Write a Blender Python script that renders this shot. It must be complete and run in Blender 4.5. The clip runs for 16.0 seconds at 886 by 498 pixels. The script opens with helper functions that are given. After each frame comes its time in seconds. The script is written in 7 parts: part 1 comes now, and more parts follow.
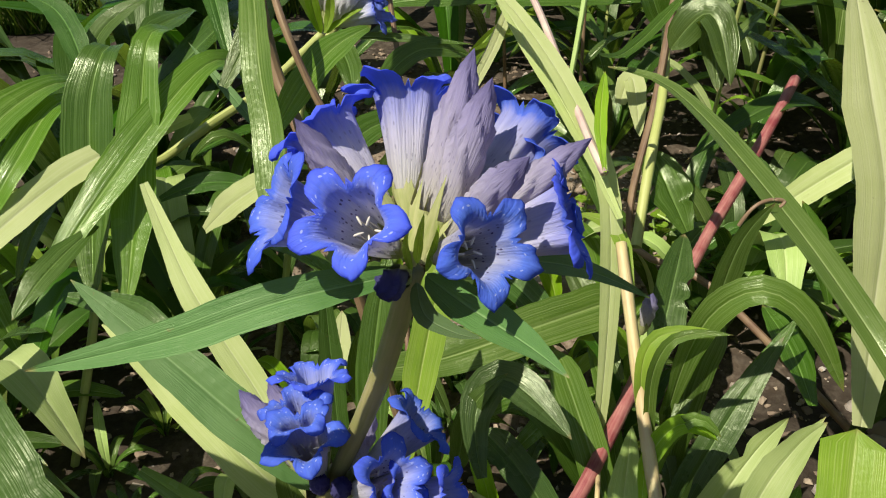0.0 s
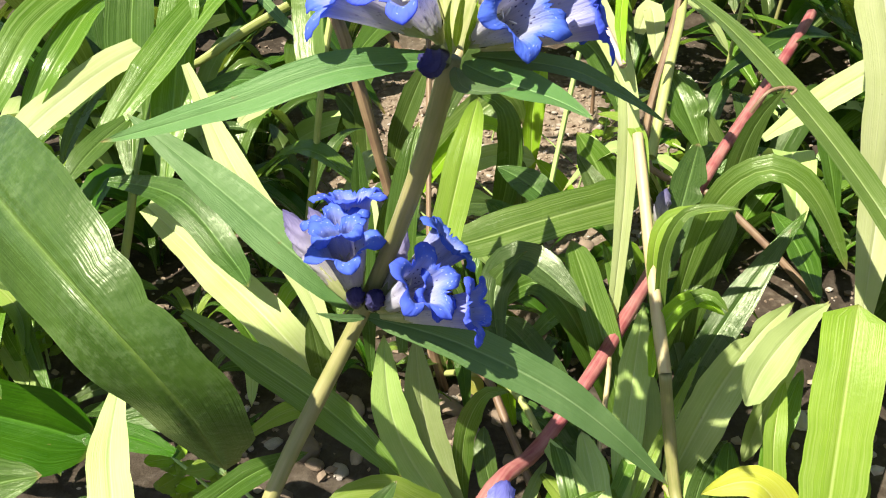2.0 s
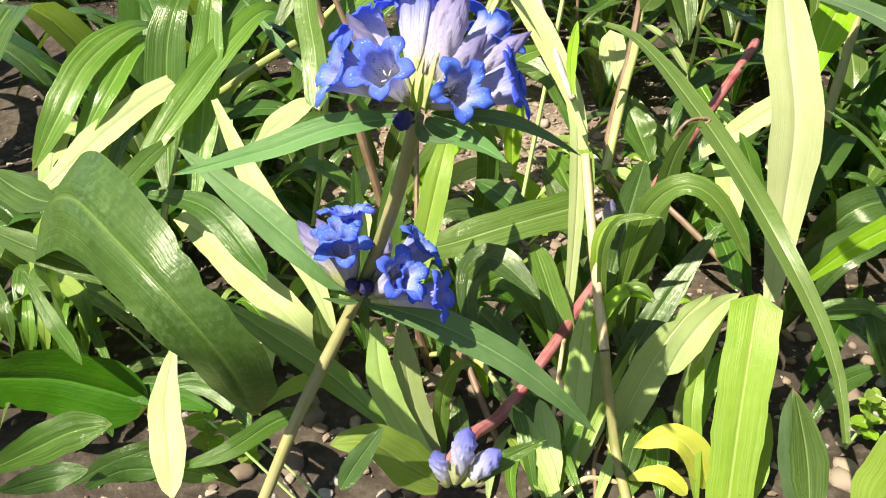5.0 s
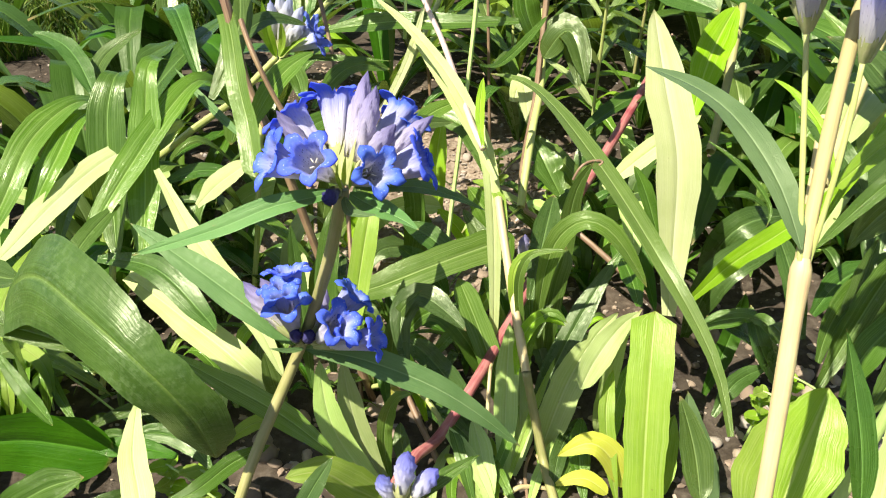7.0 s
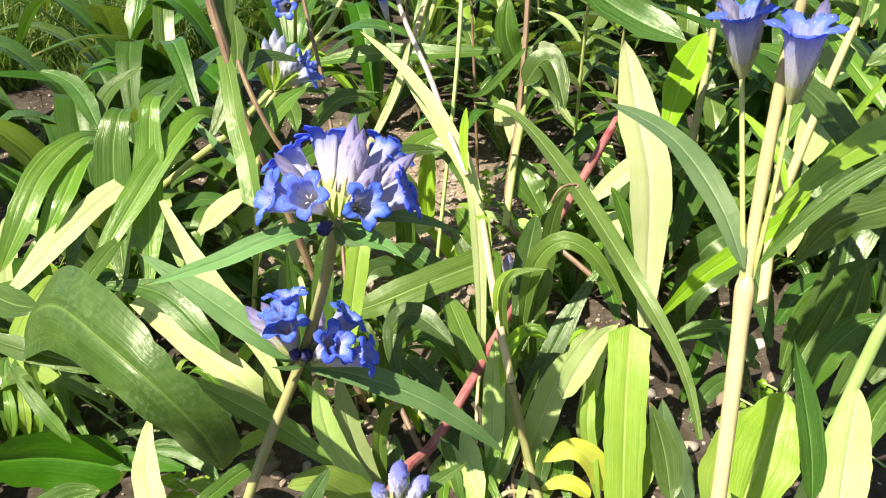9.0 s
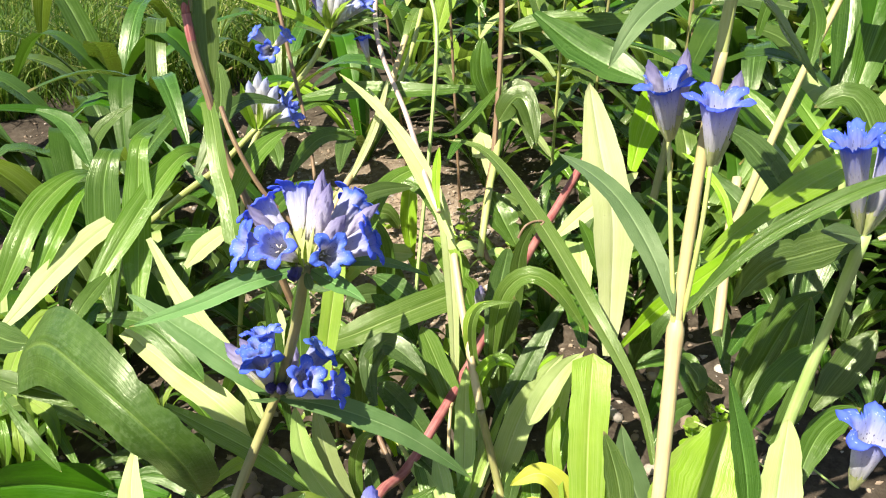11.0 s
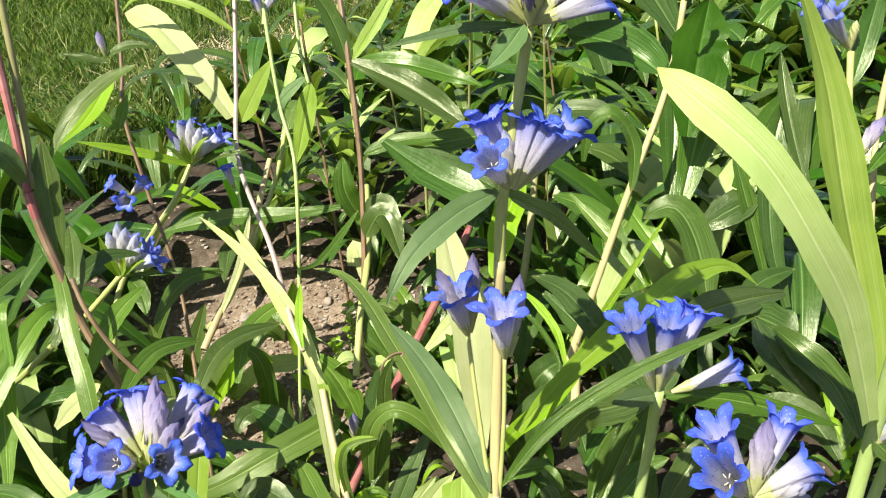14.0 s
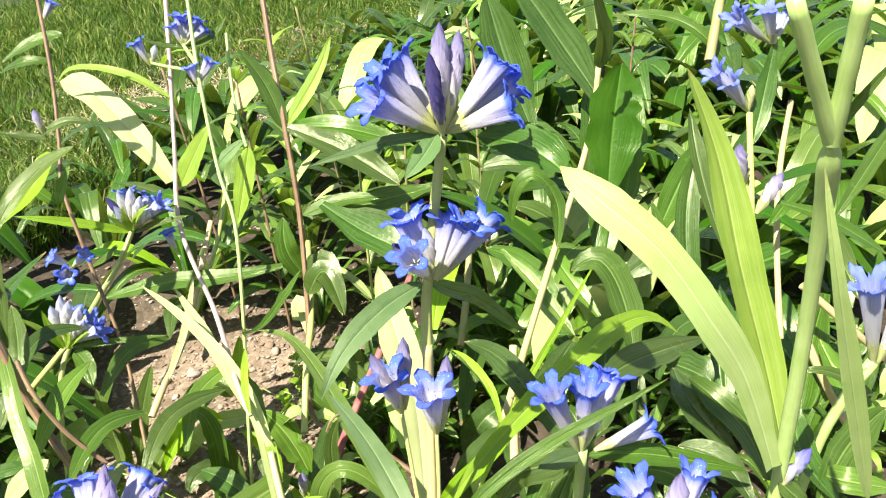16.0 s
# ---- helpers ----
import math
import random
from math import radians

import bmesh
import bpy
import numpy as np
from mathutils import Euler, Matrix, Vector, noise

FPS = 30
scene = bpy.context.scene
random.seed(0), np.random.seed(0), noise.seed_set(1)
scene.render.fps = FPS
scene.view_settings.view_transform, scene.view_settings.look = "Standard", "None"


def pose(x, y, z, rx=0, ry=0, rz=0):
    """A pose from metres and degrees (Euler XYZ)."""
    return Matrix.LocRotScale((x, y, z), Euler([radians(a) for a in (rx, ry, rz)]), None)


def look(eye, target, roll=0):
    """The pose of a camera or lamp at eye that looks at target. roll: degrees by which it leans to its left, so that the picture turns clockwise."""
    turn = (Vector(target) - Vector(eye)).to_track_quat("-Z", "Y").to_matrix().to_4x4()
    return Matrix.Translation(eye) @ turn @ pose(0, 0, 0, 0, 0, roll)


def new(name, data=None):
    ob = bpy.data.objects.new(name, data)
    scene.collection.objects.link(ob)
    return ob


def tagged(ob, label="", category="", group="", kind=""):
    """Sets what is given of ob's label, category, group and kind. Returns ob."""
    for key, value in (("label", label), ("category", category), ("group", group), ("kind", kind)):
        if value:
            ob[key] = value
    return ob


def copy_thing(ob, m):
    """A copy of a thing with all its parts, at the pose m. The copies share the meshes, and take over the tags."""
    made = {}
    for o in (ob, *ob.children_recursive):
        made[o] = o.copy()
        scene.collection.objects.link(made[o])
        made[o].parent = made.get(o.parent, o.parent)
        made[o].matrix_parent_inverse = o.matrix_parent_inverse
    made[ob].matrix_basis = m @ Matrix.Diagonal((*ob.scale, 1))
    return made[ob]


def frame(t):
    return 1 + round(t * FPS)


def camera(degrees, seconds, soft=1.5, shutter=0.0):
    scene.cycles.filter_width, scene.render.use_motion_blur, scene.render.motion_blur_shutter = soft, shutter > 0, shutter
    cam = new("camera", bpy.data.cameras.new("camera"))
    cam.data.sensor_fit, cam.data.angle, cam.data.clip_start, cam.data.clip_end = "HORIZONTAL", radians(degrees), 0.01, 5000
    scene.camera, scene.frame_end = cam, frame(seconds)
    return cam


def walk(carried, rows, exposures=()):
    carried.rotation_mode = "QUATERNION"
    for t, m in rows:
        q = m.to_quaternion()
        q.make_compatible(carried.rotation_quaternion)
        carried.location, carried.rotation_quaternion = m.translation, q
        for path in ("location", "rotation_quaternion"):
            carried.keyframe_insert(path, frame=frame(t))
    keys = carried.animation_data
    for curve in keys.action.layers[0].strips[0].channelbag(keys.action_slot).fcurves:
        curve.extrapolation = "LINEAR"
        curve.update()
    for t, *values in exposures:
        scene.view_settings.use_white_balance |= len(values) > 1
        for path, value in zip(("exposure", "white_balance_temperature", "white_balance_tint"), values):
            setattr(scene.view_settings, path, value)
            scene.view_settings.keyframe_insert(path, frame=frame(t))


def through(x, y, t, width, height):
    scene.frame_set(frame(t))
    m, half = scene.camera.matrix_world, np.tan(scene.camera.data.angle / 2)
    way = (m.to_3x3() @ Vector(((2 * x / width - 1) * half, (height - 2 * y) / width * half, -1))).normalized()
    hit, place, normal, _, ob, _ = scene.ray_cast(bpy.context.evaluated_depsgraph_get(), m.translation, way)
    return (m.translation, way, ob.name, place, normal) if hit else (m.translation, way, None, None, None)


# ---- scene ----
cam = camera(58.79, 16.0, soft=1.12)
PATH = [
    (0, (-0.0006, -0.0012, 0.2705), (0.0001, 0.2587, 0.1206), -0.14),
    (0.5, (-0.0081, -0.0140, 0.2599), (-0.0077, 0.2462, 0.1106), 0.04),
    (1, (-0.0107, -0.0257, 0.2533), (-0.0108, 0.2342, 0.1035), 0.31),
    (1.5, (-0.0110, -0.0301, 0.2477), (-0.0120, 0.2286, 0.0959), 0.55),
    (2, (-0.0058, -0.0420, 0.2380), (-0.0095, 0.2151, 0.0834), 0.63),
    (2.5, (-0.0121, -0.0484, 0.2432), (-0.0182, 0.2055, 0.0835), 0.40),
    (3, (-0.0172, -0.0630, 0.2425), (-0.0253, 0.1908, 0.0828), 0.36),
    (5.5, (0.0101, -0.1242, 0.2976), (0.0086, 0.1340, 0.1448), 0.29),
    (6, (0.0101, -0.1355, 0.3097), (0.0180, 0.1234, 0.1583), -0.26),
    (6.5, (0.0094, -0.1460, 0.3089), (0.0240, 0.1148, 0.1612), -0.30),
    (7, (0.0137, -0.1505, 0.3175), (0.0318, 0.1101, 0.1699), -1.14),
    (7.5, (0.0159, -0.1582, 0.3186), (0.0369, 0.1040, 0.1745), -1.52),
    (8, (0.0160, -0.1649, 0.3235), (0.0380, 0.0978, 0.1802), -1.94),
    (10.5, (0.0276, -0.1959, 0.3583), (0.0452, 0.0677, 0.2162), -2.23),
    (11, (0.0344, -0.1991, 0.3650), (0.0556, 0.0661, 0.2262), -2.29),
    (11.5, (0.0449, -0.1976, 0.3812), (0.0691, 0.0672, 0.2422), -2.18),
    (12, (0.0564, -0.1978, 0.3959), (0.0836, 0.0678, 0.2591), -3.23),
    (12.5, (0.0597, -0.1988, 0.4096), (0.0951, 0.0671, 0.2754), -3.23),
    (13, (0.0706, -0.2030, 0.4224), (0.1095, 0.0629, 0.2891), -4.03),
    (13.5, (0.0801, -0.2020, 0.4325), (0.1251, 0.0636, 0.3004), -4.75),
    (14, (0.0926, -0.1956, 0.4417), (0.1421, 0.0703, 0.3118), -5.22),
    (14.5, (0.0954, -0.1979, 0.4609), (0.1516, 0.0659, 0.3295), -5.65),
    (15, (0.0967, -0.2063, 0.4705), (0.1589, 0.0574, 0.3418), -6.05),
    (15.5, (0.1016, -0.2061, 0.4742), (0.1678, 0.0575, 0.3472), -5.91),
    (16, (0.1031, -0.2111, 0.4805), (0.1724, 0.0530, 0.3562), -6.04),
]
EXPOSURES = [(0.0, 0.44), (0.5, 0.67), (1.0, 1.21), (3.0, 1.27), (6.0, 1.3), (11.0, 1.39), (12.5, 1.11), (13.5, 1.02), (14.5, 1.28), (15.0, 1.42), (16.0, 1.59)]
walk(cam, [(t, look(eye, target, roll)) for t, eye, target, roll in PATH], EXPOSURES)

# ---- light: a high clear sun and the sky ----
SUN_DIR = Vector((-0.43, -0.37, 0.82)).normalized()
world = bpy.data.worlds.new("world")
scene.world = world
world.use_nodes = True
wt = world.node_tree
sky = wt.nodes.new("ShaderNodeTexSky")
sky.sky_type = "NISHITA"
sky.sun_disc = False
sky.sun_elevation = math.asin(SUN_DIR.z)
sky.sun_rotation = math.atan2(SUN_DIR.x, SUN_DIR.y)
wt.links.new(sky.outputs[0], wt.nodes["Background"].inputs[0])
wt.nodes["Background"].inputs[1].default_value = 0.068
sun = new("sun", bpy.data.lights.new("sun", "SUN"))
sun.data.energy, sun.data.angle, sun.data.color = 5.0, radians(0.55), (1.0, 0.955, 0.84)
sun.matrix_world = look(SUN_DIR * 3, (0, 0, 0))


# ---- materials ----
class Nodes:
    """A short hand for node trees."""

    def __init__(self, name):
        self.mat = bpy.data.materials.new(name)
        self.mat.use_nodes = True
        self.tree = self.mat.node_tree
        self.tree.nodes.clear()

    def add(self, kind, inputs=None, **props):
        n = self.tree.nodes.new("ShaderNode" + kind)
        for k, v in props.items():
            if k == "operation":
                n.operation = v
            elif k == "blend_type":
                n.blend_type = v
            elif k == "data_type":
                n.data_type = v
        for k, v in (inputs or {}).items():
            if isinstance(v, bpy.types.NodeSocket):
                self.tree.links.new(v, n.inputs[k])
            else:
                n.inputs[k].default_value = v
        return n

    def math(self, op, a, b=0.0, c=0.0):
        return self.add("Math", {0: a, 1: b, 2: c}, operation=op).outputs[0]

    def mix(self, f, a, b):
        n = self.add("MixRGB", {0: f, 1: a, 2: b})
        return n.outputs[0]

    def ramp(self, fac, stops):
        n = self.add("ValToRGB", {0: fac})
        e = n.color_ramp.elements
        while len(e) < len(stops):
            e.new(0.5)
        for el, (p, c) in zip(e, stops):
            el.position, el.color = p, (*c, 1)
        return n.outputs[0]

    def noise(self, scale, detail=3.0, vector=None, rough=0.55):
        ins = {"Scale": scale, "Detail": detail, "Roughness": rough}
        if vector is not None:
            ins["Vector"] = vector
        return self.add("TexNoise", ins).outputs[0]

    def out(self, shader):
        o = self.add("OutputMaterial")
        self.tree.links.new(shader, o.inputs[0])
        return self.mat

    def principled(self, color, rough, bump=None, strength=0.3, distance=0.0004, spec=0.5, **extra):
        ins = {"Base Color": color, "Roughness": rough, "Specular IOR Level": spec}
        ins.update(extra)
        if bump is not None:
            ins["Normal"] = self.add("Bump", {"Height": bump, "Strength": strength, "Distance": distance}).outputs[0]
        return self.add("BsdfPrincipled", ins).outputs[0]


def rgb(r, g, b):
    return (r, g, b, 1.0)


def leaf_material(name, color, second, rib, through, rough=0.30, glow=(0.30, 0.42, 0.03), relief=0.8, spec=0.45, vein=0.15, mottle=0.0):
    """Leaf skin: lengthwise veins and a pale midrib over blotched green, letting some light through."""
    n = Nodes(name)
    uv = n.add("UVMap").outputs[0]
    sep = n.add("SeparateXYZ", {0: uv})
    u, v = sep.outputs[0], sep.outputs[1]
    obj = n.add("TexCoord").outputs["Object"]
    rnd = n.add("ObjectInfo").outputs["Random"]
    blotch = n.noise(55.0, 4.0, obj)
    streak = n.noise(9.0, 3.0, n.add("CombineXYZ", {0: n.math("MULTIPLY", u, 3.0), 1: n.math("MULTIPLY", v, 0.5), 2: rnd}).outputs[0])
    base = n.mix(n.ramp(blotch, [(0.3, (0, 0, 0)), (0.7, (1, 1, 1))]), color, second)
    base = n.mix(n.math("MULTIPLY", streak, 0.55), base, second)
    fine = n.noise(1.0, 2.0, n.add("CombineXYZ", {0: n.math("MULTIPLY", u, 46.0), 1: n.math("MULTIPLY", v, 1.6), 2: n.math("MULTIPLY", rnd, 9.0)}).outputs[0])
    vein_f = n.math("MULTIPLY", n.ramp(fine, [(0.44, (0, 0, 0)), (0.66, (1, 1, 1))]), 2.0 * vein)
    base = n.mix(vein_f, base, rib)
    mid = n.math("SUBTRACT", 1.0, n.math("MULTIPLY", n.math("ABSOLUTE", n.math("SUBTRACT", u, 0.5)), 26.0))
    mid = n.math("MAXIMUM", n.math("MINIMUM", mid, 1.0), 0.0)
    base = n.mix(n.math("MULTIPLY", mid, 0.62), base, rib)
    if mottle:
        # pale frosted freckles in loose patches
        fleck = n.ramp(n.noise(330.0, 3.0, obj, 0.7), [(0.45, (0, 0, 0)), (0.62, (1, 1, 1))])
        patch = n.ramp(n.noise(30.0, 4.0, obj, 0.6), [(0.40, (0.1, 0.1, 0.1)), (0.62, (1, 1, 1))])
        base = n.mix(n.math("MULTIPLY", n.math("MULTIPLY", fleck, patch), mottle), base, rgb(0.20, 0.30, 0.12))
    # small brown specks and dry tip
    speck = n.ramp(n.noise(420.0, 2.0, obj), [(0.735, (0, 0, 0)), (0.775, (1, 1, 1))])
    base = n.mix(n.math("MULTIPLY", speck, 0.45), base, rgb(0.16, 0.10, 0.04))
    tip = n.ramp(n.math("ADD", v, n.math("MULTIPLY", n.math("SUBTRACT", blotch, 0.5), 0.08)), [(0.968, (0, 0, 0)), (1.0, (1, 1, 1))])
    base = n.mix(n.math("MULTIPLY", tip, 0.6), base, rgb(0.30, 0.19, 0.08))
    hsv = n.add("HueSaturation", {"Hue": n.math("ADD", 0.485, n.math("MULTIPLY", rnd, 0.025)), "Saturation": n.math("ADD", 0.92, n.math("MULTIPLY", rnd, 0.16)),
                                  "Value": n.math("ADD", 0.82, n.math("MULTIPLY", rnd, 0.36)), "Color": base}).outputs[0]
    height = n.math("ADD", n.math("MULTIPLY", fine, 1.0), n.math("ADD", n.math("MULTIPLY", mid, -0.9), n.math("MULTIPLY", n.noise(260.0, 2.0, obj), relief)))
    skin = n.principled(hsv, n.math("ADD", rough, n.math("MULTIPLY", blotch, 0.13)), height, 0.45, 0.0006, spec, **{"Specular Tint": rgb(0.94, 1.0, 0.70)})
    pass_color = n.mix(0.55, hsv, rgb(*glow))
    trans = n.add("BsdfTranslucent", {"Color": pass_color}).outputs[0]
    return n.out(n.add("MixShader", {0: through, 1: skin, 2: trans}).outputs[0])


LEAF_GREEN = leaf_material("leaf_green", rgb(0.026, 0.060, 0.006), rgb(0.047, 0.094, 0.011), rgb(0.22, 0.33, 0.09), 0.28, 0.19, spec=0.55)
LEAF_DARK = leaf_material("leaf_dark", rgb(0.020, 0.051, 0.007), rgb(0.034, 0.074, 0.011), rgb(0.15, 0.25, 0.07), 0.16, 0.21, spec=0.5)
LEAF_FRESH = leaf_material("leaf_fresh_green", rgb(0.054, 0.118, 0.010), rgb(0.092, 0.172, 0.020), rgb(0.36, 0.47, 0.15), 0.34, 0.19, (0.33, 0.50, 0.04), spec=0.6)
LEAF_LIME = leaf_material("leaf_lime", rgb(0.15, 0.29, 0.014), rgb(0.24, 0.39, 0.025), rgb(0.50, 0.58, 0.18), 0.42, 0.32, (0.38, 0.58, 0.03))
LEAF_PALE = leaf_material("leaf_pale", rgb(0.42, 0.50, 0.16), rgb(0.52, 0.58, 0.24), rgb(0.66, 0.68, 0.40), 0.42, 0.45, (0.52, 0.58, 0.20))
LEAF_BLUE = leaf_material("leaf_blue_green", rgb(0.052, 0.118, 0.030), rgb(0.095, 0.172, 0.055), rgb(0.24, 0.34, 0.15), 0.14, 0.42, relief=1.3, vein=0.04)
LEAF_DEEP = leaf_material("leaf_deep_green", rgb(0.018, 0.057, 0.004), rgb(0.034, 0.083, 0.007), rgb(0.09, 0.19, 0.03), 0.18, 0.29, (0.18, 0.40, 0.02), relief=1.2, spec=0.25, vein=0.06)
LEAF_BROAD = leaf_material("leaf_broad_green", rgb(0.015, 0.052, 0.005), rgb(0.050, 0.118, 0.011), rgb(0.13, 0.23, 0.03), 0.15, 0.27, (0.20, 0.42, 0.02), relief=1.2, spec=0.36, vein=0.05, mottle=0.22)
LEAF_MID = leaf_material("leaf_mid_pale", rgb(0.24, 0.35, 0.085), rgb(0.35, 0.45, 0.14), rgb(0.52, 0.58, 0.28), 0.24, 0.42, (0.36, 0.44, 0.08))
LEAF_SAGE = leaf_material("leaf_sage", rgb(0.28, 0.37, 0.10), rgb(0.37, 0.45, 0.16), rgb(0.60, 0.64, 0.36), 0.26, 0.45, (0.40, 0.48, 0.12))
LEAF_YELLOW = leaf_material("leaf_yellow", rgb(0.50, 0.52, 0.06), rgb(0.46, 0.42, 0.08), rgb(0.60, 0.60, 0.22), 0.35, 0.5, (0.5, 0.5, 0.05))


def stem_material(name, color, second, rough=0.5):
    """Fibrous stalk: long fine stripes and blotches."""
    n = Nodes(name)
    uv = n.add("UVMap").outputs[0]
    sep = n.add("SeparateXYZ", {0: uv})
    obj = n.add("TexCoord").outputs["Object"]
    stripe = n.noise(1.0, 3.0, n.add("CombineXYZ", {0: n.math("MULTIPLY", sep.outputs[0], 16.0), 1: n.math("MULTIPLY", sep.outputs[1], 2.5), 2: n.add("ObjectInfo").outputs["Random"]}).outputs[0])
    blotch = n.noise(70.0, 4.0, obj)
    base = n.mix(n.ramp(n.math("ADD", n.math("MULTIPLY", stripe, 0.5), n.math("MULTIPLY", blotch, 0.5)), [(0.36, (0, 0, 0)), (0.64, (1, 1, 1))]), color, second)
    return n.out(n.principled(base, rough, n.math("ADD", stripe, n.math("MULTIPLY", blotch, 0.5)), 0.4, 0.0005, 0.4, **{"Subsurface Weight": 0.0}))


STEM_OLIVE = stem_material("stem_olive", rgb(0.20, 0.20, 0.06), rgb(0.30, 0.26, 0.11))
STEM_STRAW = stem_material("stem_straw", rgb(0.50, 0.43, 0.20), rgb(0.42, 0.29, 0.15))
STEM_GREEN = stem_material("stem_fresh_green", rgb(0.30, 0.42, 0.11), rgb(0.40, 0.50, 0.18))
STEM_YEL = stem_material("stem_yellow_green", rgb(0.31, 0.35, 0.09), rgb(0.39, 0.40, 0.14))
STEM_BUFF = stem_material("stem_buff", rgb(0.42, 0.37, 0.16), rgb(0.37, 0.29, 0.13))
STEM_RED = stem_material("stem_red", rgb(0.21, 0.040, 0.045), rgb(0.38, 0.17, 0.14))
STEM_BROWN = stem_material("stem_brown", rgb(0.13, 0.070, 0.045), rgb(0.25, 0.17, 0.09))
STEM_PINK = stem_material("stem_pinkish_cream", rgb(0.56, 0.46, 0.36), rgb(0.40, 0.24, 0.22))


def corolla_material(name, stops, spots, dots, rough=0.62, through=0.48):
    """Petal skin coloured along the tube; fine lengthwise veins, dark throat spots, pale dots on the lobes."""
    n = Nodes(name)
    uv = n.add("UVMap").outputs[0]
    sep = n.add("SeparateXYZ", {0: uv})
    u, v = sep.outputs[0], sep.outputs[1]
    rnd = n.add("ObjectInfo").outputs["Random"]
    wob = n.noise(7.0, 3.0, n.add("CombineXYZ", {0: n.math("MULTIPLY", u, 5.0), 1: v, 2: n.math("MULTIPLY", rnd, 9.0)}).outputs[0])
    base = n.ramp(n.math("ADD", v, n.math("MULTIPLY", n.math("SUBTRACT", wob, 0.5), 0.16)), stops)
    streak = n.noise(1.0, 3.0, n.add("CombineXYZ", {0: n.math("MULTIPLY", u, 90.0), 1: n.math("MULTIPLY", v, 4.0), 2: rnd}).outputs[0])
    base = n.mix(n.math("MULTIPLY", n.math("SUBTRACT", streak, 0.35), 0.9), base, n.mix(0.5, base, rgb(0.10, 0.07, 0.28)))
    cells = n.add("TexVoronoi", {"Vector": n.add("CombineXYZ", {0: n.math("MULTIPLY", u, 34.0), 1: n.math("MULTIPLY", v, 17.0), 2: n.math("MULTIPLY", rnd, 20.0)}).outputs[0], "Scale": 1.0})
    near = n.ramp(cells.outputs["Distance"], [(0.15, (1, 1, 1)), (0.25, (0, 0, 0))])
    if spots:
        zone = n.ramp(v, [(0.25, (0, 0, 0)), (0.35, (1, 1, 1)), (0.60, (1, 1, 1)), (0.68, (0, 0, 0))])
        base = n.mix(n.math("MULTIPLY", n.math("MULTIPLY", near, zone), spots), base, rgb(0.05, 0.03, 0.14))
    if dots:
        zone2 = n.ramp(v, [(0.70, (0, 0, 0)), (0.74, (1, 1, 1)), (0.88, (1, 1, 1)), (0.94, (0, 0, 0))])
        base = n.mix(n.math("MULTIPLY", n.math("MULTIPLY", near, zone2), dots), base, rgb(0.55, 0.62, 0.88))
    hsv = n.add("HueSaturation", {"Hue": n.math("ADD", 0.497, n.math("MULTIPLY", rnd, 0.010)), "Saturation": 1.0, "Value": n.math("ADD", 0.9, n.math("MULTIPLY", rnd, 0.2)), "Color": base}).outputs[0]
    skin = n.principled(hsv, rough, n.math("ADD", streak, n.math("MULTIPLY", wob, 0.6)), 0.7, 0.0006, 0.16)
    trans = n.add("BsdfTranslucent", {"Color": hsv}).outputs[0]
    return n.out(n.add("MixShader", {0: through, 1: skin, 2: trans}).outputs[0])


BLUE = (0.132, 0.238, 0.81)
COROLLA_OUT = corolla_material("corolla_outside", [(0.0, (0.52, 0.52, 0.26)), (0.13, (0.74, 0.72, 0.60)), (0.48, (0.69, 0.66, 0.76)), (0.66, (0.40, 0.42, 0.72)), (0.77, BLUE)], 0.30, 0.0)
COROLLA_IN = corolla_material("corolla_inside", [(0.0, (0.62, 0.62, 0.52)), (0.50, (0.66, 0.66, 0.78)), (0.66, (0.38, 0.44, 0.82)), (0.80, BLUE), (1.0, (0.09, 0.165, 0.78))], 0.9, 0.7)
PALE_OUT = corolla_material("faded_corolla_outside", [(0.0, (0.52, 0.52, 0.30)), (0.2, (0.70, 0.69, 0.62)), (0.62, (0.62, 0.62, 0.70)), (0.74, (0.34, 0.42, 0.80)), (1.0, (0.20, 0.28, 0.78))], 0.15, 0.0)
PALE_IN = corolla_material("faded_corolla_inside", [(0.0, (0.58, 0.58, 0.48)), (0.5, (0.64, 0.64, 0.72)), (0.72, (0.30, 0.38, 0.80)), (1.0, (0.16, 0.24, 0.76))], 0.3, 0.2)
BUD_LILAC = corolla_material("bud_lilac", [(0.0, (0.58, 0.56, 0.28)), (0.25, (0.72, 0.68, 0.56)), (0.52, (0.61, 0.56, 0.63)), (0.78, (0.40, 0.36, 0.54)), (1.0, (0.18, 0.16, 0.34))], 0.35, 0.0)
BUD_WHITE = corolla_material("bud_cream", [(0.0, (0.50, 0.50, 0.28)), (0.25, (0.66, 0.63, 0.55)), (0.65, (0.60, 0.58, 0.64)), (0.85, (0.30, 0.33, 0.62)), (1.0, (0.14, 0.15, 0.42))], 0.10, 0.0)
BUD_BLUE = corolla_material("bud_periwinkle", [(0.0, (0.52, 0.52, 0.34)), (0.25, (0.68, 0.67, 0.62)), (0.55, (0.55, 0.54, 0.70)), (0.8, (0.27, 0.29, 0.66)), (1.0, (0.13, 0.14, 0.45))], 0.12, 0.0)
BUD_FADED = corolla_material("bud_faded_cream", [(0.0, (0.50, 0.50, 0.28)), (0.3, (0.70, 0.68, 0.58)), (0.7, (0.68, 0.67, 0.66)), (0.9, (0.50, 0.53, 0.70)), (1.0, (0.34, 0.38, 0.62))], 0.05, 0.0)
